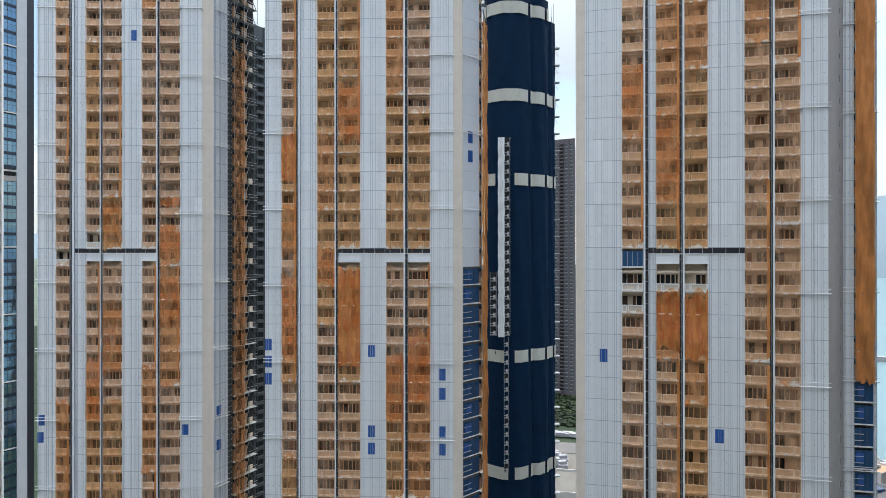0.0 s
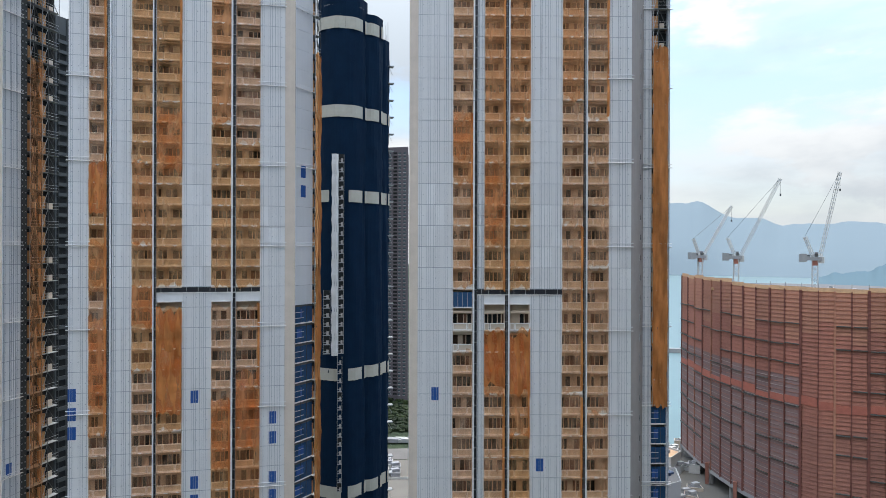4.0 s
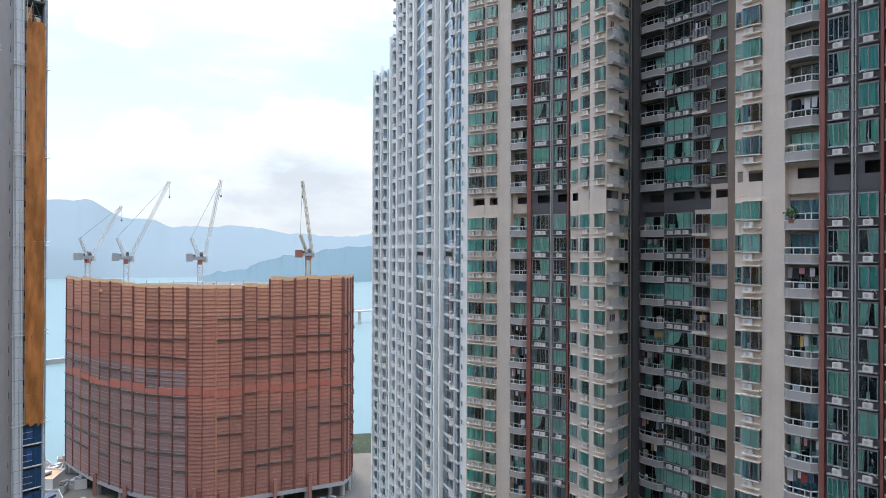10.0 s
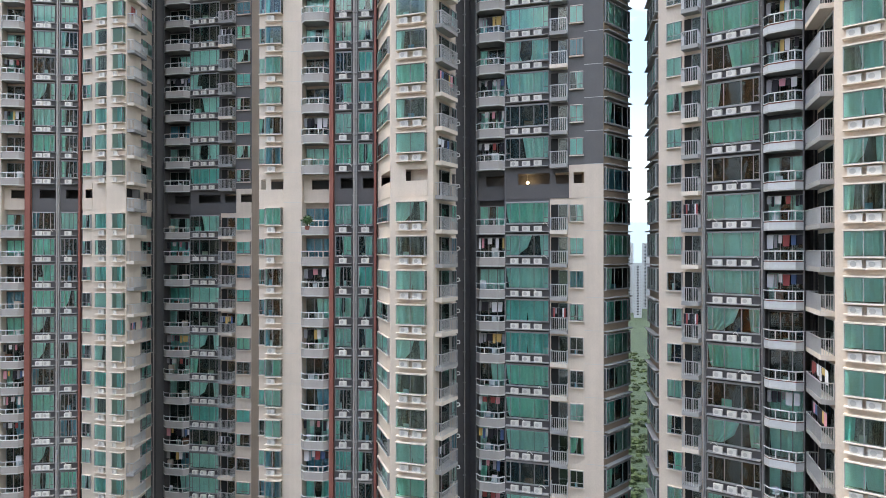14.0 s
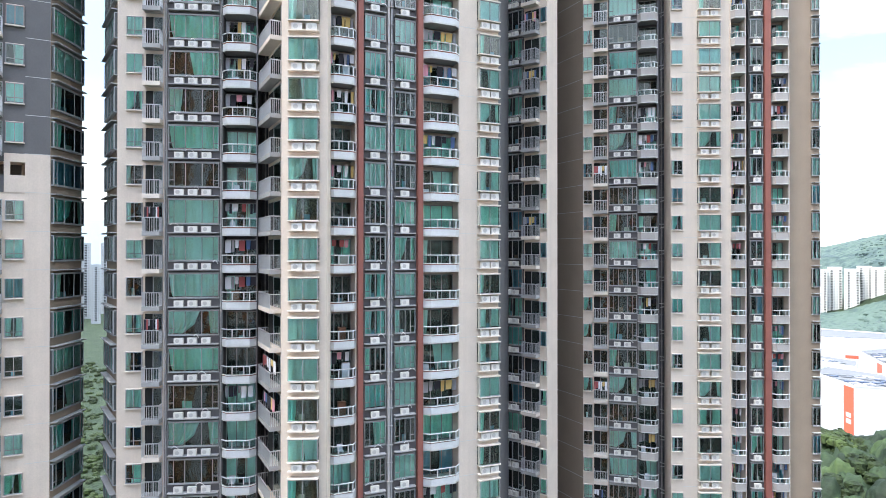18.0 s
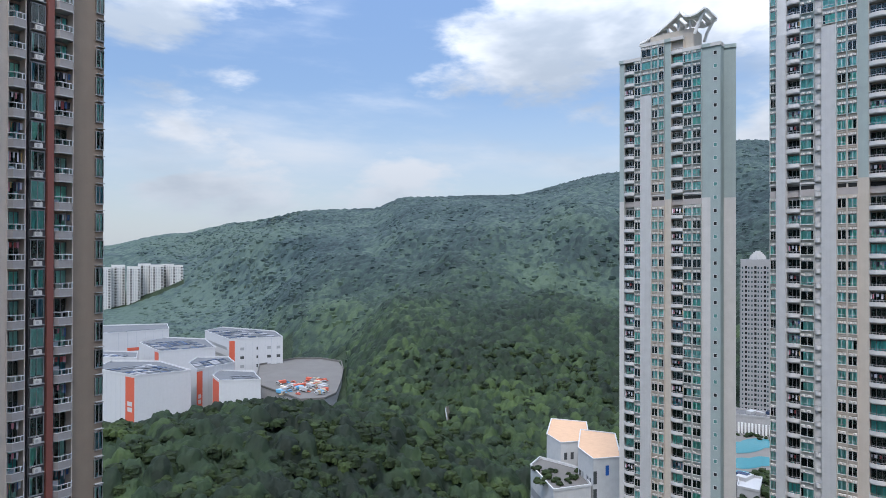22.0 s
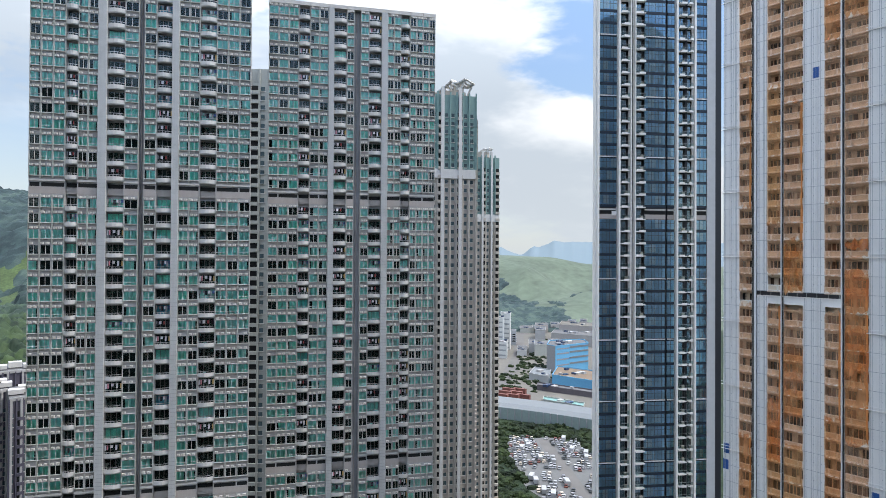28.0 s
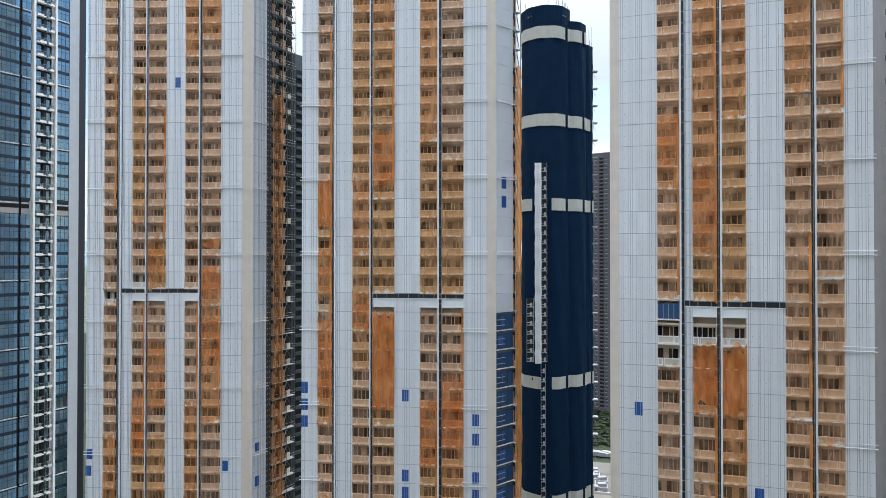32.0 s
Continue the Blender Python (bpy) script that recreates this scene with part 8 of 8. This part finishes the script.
# the junk yard between trees
flat("yard_ground", "bare grey yard among trees", ring_of((309.6, 395), (311.6, 340), (313.6, 322), (318, 326), (319, 380), (316.5, 425), (313.5, 440), (309.6, 425)), GROUND + 0.15, "asphalt", "yard")
flat("yard_lane", "pale lane through the yard", ring_of((316.0, 328), (317.4, 330), (315.9, 362), (313.4, 434), (312.4, 434), (314.7, 360)), GROUND + 0.22, "pale_paving", "lane")
geos = [car_geo(p) for p in PAINTS] + [car_geo("white_metal", 1)]
lst = []
for row in range(23):
    r = 326 + row * 4.9
    a = 309.7
    lane = 316.7 - (r - 332) * 0.0405
    while a < 318.8:
        a += math.degrees(rng.uniform(2.0, 3.4) / r)
        if rng.random() < 0.86 and abs(a - lane) > 0.55 and a > 309.8 + 2.6 * smooth(400, 335, r) and a < 319 - 3.0 * smooth(370, 430, r) and noise.noise(Vector((a * 1.3, r * 0.045, 2))) > -0.22:
            lst.append((rng.choice(geos), pose(*polar(a, r + rng.uniform(-1.2, 1.2)), GROUND + 0.16, 0, 0, -a + 90 + rng.uniform(-14, 14))))
junk = thing("parked_cars", "rows of old cars and vans parked in the bare yard", "cars")
join("cars", lst, junk)
tagged(junk, kind="stuff")

# pale noise barrier along the road, and what lies behind it
mat("barrier_roof", (0.17, 0.18, 0.18), 0.5, var=0.1)
mat("barrier_sheet", (0.26, 0.32, 0.30), 0.35, var=0.12, streak=0.06)
bar = thing("noise_barrier", "long roofed pale green noise barrier along the road", "barrier")
for i in range(26):
    a0, a1 = 305.5 + i * 0.62, 305.5 + (i + 1) * 0.62
    r0, r1 = 496 - 2.0 * i, 496 - 2.0 * (i + 1)
    p, q = polar(a0, r0), polar(a1, r1)
    g = Geo()
    g.quad((*p, GROUND), (*q, GROUND), (*q, GROUND + 8.6), (*p, GROUND + 8.6), "barrier_sheet")
    g.quad((*p, GROUND + 8.6), (*q, GROUND + 8.6), (q[0] * 1.012, q[1] * 1.012, GROUND + 10.8), (p[0] * 1.012, p[1] * 1.012, GROUND + 10.8), "barrier_roof")
    g.quad((p[0] * 1.012, p[1] * 1.012, GROUND + 10.8), (q[0] * 1.012, q[1] * 1.012, GROUND + 10.8), (q[0] * 1.05, q[1] * 1.05, GROUND + 11.4), (p[0] * 1.05, p[1] * 1.05, GROUND + 11.4), "barrier_roof")
    part("barrier_panel", g, bar)
    part("barrier_post", Geo().box(-0.25, 0.25, -0.25, 0.25, 0, 8.8, "steel_grey"), bar).matrix_basis = pose(p[0] * 0.998, p[1] * 0.998, GROUND)
flat("site_ground", "sandy open ground of a works site", ring_of((304, 545), (310, 540), (322, 530), (324, 700), (322, 1000), (312, 1080), (305, 900)), GROUND + 0.1, "sand", "ground")
flat("far_road", "pale winding road towards the hills", ring_of((308.5, 560), (309.6, 560), (310.8, 700), (311.4, 820), (311.2, 980), (312.6, 1120), (311.9, 1120), (310.4, 980), (310.4, 820), (309.6, 700)), GROUND + 0.3, "pale_paving", "road")
b1 = building("blue_building", "long sky-blue factory block with white bands and a grey end", ring_of((313.24, 688), (313.99, 676), (316.8, 712), (316.4, 740), (313.5, 722)), GROUND, 6, "sky_cladding", units=7)
rg = ring_of((313.24, 688), (313.99, 676), (316.8, 712))
on_wall(b1, "end_wall", rg[0], rg[1], 0.0, 0.98, GROUND, 6.4, "steel_grey", 0.2, "plain grey end wall")
for z in (-14, -8, -2, 3):
    on_wall(b1, "white_band", rg[1], rg[2], 0.42, 1, z, z + 1.8, "barrier_roof", 0.3)
    on_wall(b1, "window_band", rg[1], rg[2], 0.04, 0.4, z - 0.5, z + 0.9, "steel_grey", 0.15)
building("factory_hall", "low hall with pale blue walls and a brown flat roof", ring_of((313.7, 612), (317.8, 588), (318.2, 640), (314.2, 660)), GROUND, -12, "sky_cladding", roof="roof_brown", units=6)
building("factory_hall", "long low dark shed with a mauve wall", ring_of((312.4, 592), (317.9, 566), (318.0, 578), (312.5, 604)), GROUND, -18, "mauve_wall", units=3)
building("factory_hall", "low hall with a pale sloping roof", ring_of((311.7, 640), (313.4, 622), (313.6, 662), (312.2, 676)), GROUND, -16, "white_metal", roof="barrier_roof", units=3)
building("factory_hall", "low shed with a teal roof", ring_of((312.9, 540), (316.4, 522), (316.5, 534), (313.0, 552)), GROUND, -19.5, "sage_light", roof="teal_roof", units=2)
for a0, r0, z1 in ((308.6, 800, 22), (309.2, 838, 24), (308.9, 770, -4)):
    wb = building("white_block", "white block of flats beside the road", ring_of((a0, r0), (a0 + 0.85, r0 - 4), (a0 + 0.9, r0 + 26), (a0, r0 + 28)), GROUND, z1, "chalk", units=3, group="white blocks by the road")
    p, q = polar(a0, r0), polar(a0 + 0.85, r0 - 4)
    for f in range(int((z1 - GROUND) / 6)):
        on_wall(wb, "window_band", p, q, 0.12, 0.88, GROUND + 2.5 + 6 * f, GROUND + 4.5 + 6 * f, "frame_grey", 0.12)
building("concrete_works", "pale concrete works with silos below the hill", ring_of((314.3, 985), (318.6, 960), (318.8, 1010), (314.5, 1040)), GROUND, -4, "warm_grey", roof="sand", units=8)
building("concrete_works", "grey hall with dark openings below the hill", ring_of((313.6, 900), (317.2, 880), (317.4, 925), (313.9, 945)), GROUND, -7, "concrete", units=6)
for i in range(7):
    a, r = 309.3 + 0.32 * i, 548 + 12 * (i % 3)
    ob = thing("container_stack", "stack of rust-red shipping containers", "containers", "container stacks", at=(*polar(a, r), GROUND))
    for k in range(2):
        part("container", Geo().box(-6, 6, -1.25, 1.25, 2.6 * k, 2.6 * k + 2.5, "rust_box"), ob)
    ob.rotation_euler = (0, 0, 0.4)
rng = random.Random(31)
for i in range(26):
    a, r = rng.uniform(310.5, 323), rng.uniform(740, 1120)
    w = rng.uniform(0.5, 1.4)
    building("low_building", "low pale industrial building below the hills", ring_of((a, r), (a + w, r + rng.uniform(-15, 15)), (a + w, r + 45), (a, r + 45)), GROUND, GROUND + rng.uniform(5, 14), rng.choice(("white_metal", "concrete", "warm_grey", "sage_light")), units=2, group="low industrial buildings")

# the school on the slope
sc = building("school_block", "white school building with peach roofs", ring_of((221.3, 196), (222.6, 186), (224.9, 190), (224.4, 214), (221.5, 216)), GROUND, 42, "school_white", roof="peach_roof", units=0, parapet=0.3)
rg = ring_of((221.3, 196), (222.6, 186), (224.9, 190))
for f in range(5):
    for u in (0.25, 0.55):
        on_wall(sc, "window", rg[0], rg[1], u, u + 0.12, 10 + f * 6, 12.2 + f * 6, "frame_grey", 0.08)
on_wall(sc, "crest", rg[1], rg[2], 0.44, 0.56, 37.2, 40, "blue_film", 0.1, "blue shield shape")
for f in range(4):
    on_wall(sc, "window_band", rg[1], rg[2], 0.1, 0.9, 6 + f * 6, 7.6 + f * 6, "frame_grey", 0.08)
sc2 = building("school_block", "taller white school wing with a peach roof", ring_of((218.6, 214), (219.8, 205), (222.3, 209), (222, 232), (219, 234)), GROUND, 40.5, "school_white", roof="peach_roof", units=0, parapet=0.3)
rg = ring_of((218.6, 214), (219.8, 205), (222.3, 209))
for f in range(4):
    for u in (0.12, 0.34):
        on_wall(sc2, "window", rg[1], rg[2], u, u + 0.1, 22 + f * 4.4, 24.2 + f * 4.4, "frame_dark", 0.08)
for f in range(5):
    for u, q in ((0.08, 0.1), (0.62, 0.06), (0.78, 0.06)):
        if (f + int(u * 10)) % 3:
            on_wall(sc, "window", ring_of((221.3, 196))[0], ring_of((222.6, 186))[0], u, u + q, 14 + f * 5, 16 + f * 5, "frame_dark", 0.08)
for z in (20, 25, 30, 35):
    on_wall(sc, "window_band", ring_of((222.6, 186))[0], ring_of((224.9, 190))[0], 0.0, 0.12, z, z + 3.6, "frame_dark", 0.08)
mat("pink_wall", (0.50, 0.34, 0.30), 0.8, streak=0.05)
sc3 = building("school_block", "low white school terrace with a planted roof", ring_of((217.2, 200), (219.2, 180), (222.4, 186), (221.4, 200), (218, 208)), GROUND, 34.4, "school_white", roof="pale_paving", units=0, parapet=0.7)
rg = ring_of((217.2, 200), (219.2, 180), (222.4, 186))
for f in range(4):
    on_wall(sc3, "window_band", rg[0], rg[1], 0.05, 0.95, 8 + f * 6, 10.5 + f * 6, "steel_grey", 0.08)
    on_wall(sc3, "pink_panel", rg[1], rg[2], 0.02, 0.98, 4 + f * 6, 9.8 + f * 6, "pink_wall", 0.08)

# pool court and low houses between the grey towers
terr = thing("pool_terrace", "paved terrace round the pools", "terrace")
prism("base", ring_of((231.2, 331), (239.2, 331), (239.2, 452), (231.2, 452)), GROUND, GROUND + 20, "concrete", "pale_paving", terr)
flat("pool_deck", "pale paved pool court", ring_of((232.6, 268), (238.2, 262), (238.4, 396), (232.8, 398)), GROUND + 20.15, "pool_deck", "paving")
pod = thing("podium", "podium under the grey towers", "podium")
prism("base", ring_of((228, 175), (238.4, 165), (262, 150), (300, 170), (301, 330), (262, 330), (238.8, 330), (228, 330)), GROUND, GROUND + 20, "concrete", "pale_paving", pod)
for a, r, w in ((234.3, 372, 12), (235.6, 384, 11), (234.6, 345, 10), (235.9, 352, 9), (234.2, 326, 7)):
    c = polar(a, r)
    ring = [(c[0] + w * (1 + 0.12 * math.sin(3 * t)) * math.cos(t), c[1] + w * 0.8 * (1 + 0.12 * math.cos(2 * t)) * math.sin(t)) for t in [i * 2 * math.pi / 20 for i in range(20)]]
    flat("pool", "turquoise swimming pool with curved edges", ring, GROUND + 20.25 + 0.004 * w, "pool_water", "pool")
building("pavilion", "white pavilion with a ribbed roof", ring_of((234.0, 296), (235.6, 294), (235.8, 312), (234.2, 314)), GROUND + 20, GROUND + 24, "white_metal", roof="white_metal", units=2)
building("club_house", "long low club house with columns", ring_of((233.0, 406), (238.0, 404), (238.0, 420), (233.1, 422)), GROUND + 20, GROUND + 29, "concrete", units=4)
for i in range(14):
    ob = thing("pergola_post", "pale post of the pergola before the club house", "post", "pergola posts", at=(*polar(233.6 + 0.25 * i, 402), GROUND + 20))
    part("shaft", Geo().box(-0.35, 0.35, -0.35, 0.35, 0, 6, "white_paint"), ob)
building("club_house", "small pale pavilion among trees", ring_of((248.6, 255), (250.6, 252), (250.8, 275), (248.8, 278)), GROUND + 20, GROUND + 34, "white_metal", units=3)
building("link_bridge", "covered link bridge between two towers", ring_of((247.6, 208), (251.8, 204), (251.9, 213), (247.7, 217)), GROUND + 20, GROUND + 29, "concrete", units=2)
building("car_park_block", "grey low block at the foot of the towers", ring_of((247.8, 185), (249.4, 183), (249.6, 200), (248, 202)), GROUND + 20, GROUND + 33, "concrete", units=3)
dome = Geo()
for i in range(10):
    a0, a1 = math.pi * i / 10, math.pi * (i + 1) / 10
    for k in range(5):
        y0 = k * 3
        dome.quad((7 * math.cos(a0), y0, 4 * math.sin(a0)), (7 * math.cos(a1), y0, 4 * math.sin(a1)), (7 * math.cos(a1), y0 + 2.6, 4 * math.sin(a1)), (7 * math.cos(a0), y0 + 2.6, 4 * math.sin(a0)), "pale_wall")
dm = thing("ribbed_canopy", "ribbed pale canopy at the tower's foot", "canopy", at=(*polar(308.2, 262), GROUND + 4))
part("shell", dome, dm)

# ground between the white towers
for i in range(9):
    a, r = 8.0 + 0.55 * i, 402 + 3 * (i % 2)
    ob = thing("parked_truck", "truck parked in a row beside the park", "vehicle", "trucks beside the park", at=(*polar(a, r), GROUND))
    ob.rotation_euler = (0, 0, radians(90 - a + 80))
    part("body", car_geo(("white_metal", "steel_grey", "sage_light")[i % 3], 1), ob)
flat("park_road", "pale road beside the park", ring_of((6, 372), (14, 372), (14, 392), (6, 392)), GROUND + 0.2, "pale_paving", "road")
rng = random.Random(8)
for i in range(16):
    a, r = rng.uniform(7.6, 12.6), rng.uniform(328, 362)
    building("site_hut", "pale site hut on the works ground", ring_of((a, r), (a + 0.7, r), (a + 0.7, r + 6), (a, r + 6)), GROUND, GROUND + rng.uniform(3, 5), rng.choice(("white_metal", "pale_wall", "steel_grey")), units=1, parapet=0.3, group="site huts")
building("low_building", "wide low building with a beige flat roof", ring_of((7.6, 292), (12.8, 290), (12.8, 320), (7.6, 322)), GROUND, GROUND + 7, "pale_wall", roof="sand", units=3)
flat("site_ground", "dusty works ground at the tower's foot", ring_of((0, 240), (20, 240), (34, 280), (58, 290), (62, 390), (34, 425), (14, 372), (2, 372)), GROUND + 0.12, "sand", "ground")

# works round the wrapped building, down to the shore
rng = random.Random(17)
for i in range(46):
    a, r = rng.uniform(30.5, 43.5), rng.uniform(285, 330) if i % 2 else rng.uniform(330, 420)
    if r > 330 and a > 36.0:
        a = rng.uniform(31, 35.5)
    building("site_hut", "site hut or stack of material by the wrapped building", ring_of((a, r), (a + rng.uniform(0.4, 1.3), r + rng.uniform(-3, 3)), (a + 0.9, r + rng.uniform(4, 9)), (a, r + 6)), GROUND, GROUND + rng.uniform(1.5, 5), rng.choice(("white_metal", "pale_wall", "steel_grey", "sky_cladding", "curtain_warm", "rust_box")), units=1, parapet=0.2, group="site huts")
building("site_office", "white rounded site office near the shore", ring_of((32.2, 322), (33.8, 314), (35.0, 322), (34.6, 340), (32.6, 344)), GROUND, GROUND + 12, "white_metal", units=3)
building("site_office", "pale office with a pink roof near the shore", ring_of((32.6, 372), (34.2, 366), (35.0, 380), (33.2, 390)), GROUND, GROUND + 9, "pale_wall", roof="peach_roof", units=2)
lst = [(Geo().box(0, rng.uniform(1, 5), 0, rng.uniform(1, 3), 0, rng.uniform(0.5, 2.2), rng.choice(("steel_grey", "white_metal", "curtain_warm", "concrete", "sky_cladding", "rust_box"))), pose(*polar(rng.uniform(30, 58), rng.uniform(270, 318)), GROUND + 0.12, 0, 0, rng.uniform(0, 180))) for _ in range(420)]
deb = thing("site_material", "heaps of building material on the works ground", "material")
join("material", lst, deb)
tagged(deb, kind="stuff")

# bridge over the bay
br = thing("sea_bridge", "pale viaduct on piers across the bay", "bridge")
pts = [polar(52 + i * 1.5, 1050 + 18 * i) for i in range(10)]
for i, (p, q) in enumerate(zip(pts, pts[1:])):
    L = math.dist(p, q)
    h = math.degrees(math.atan2(q[1] - p[1], q[0] - p[0]))
    part("deck", Geo().box(0, L, -5, 5, 0, 2.4, "pale_wall"), br).matrix_basis = pose(*p, GROUND + 16, 0, 0, h)
    part("pier", Geo().box(-1.6, 1.6, -3, 3, -3, 16, "pale_wall"), br).matrix_basis = pose(*p, GROUND, 0, 0, h)
jt = thing("breakwater", "low grey breakwater in the bay", "breakwater")
p, q = polar(26, 800), polar(37, 830)
part("wall", Geo().box(0, math.dist(p, q), -3, 3, -3, 2.5, "concrete"), jt).matrix_basis = pose(*p, GROUND, 0, 0, math.degrees(math.atan2(q[1] - p[1], q[0] - p[0])))
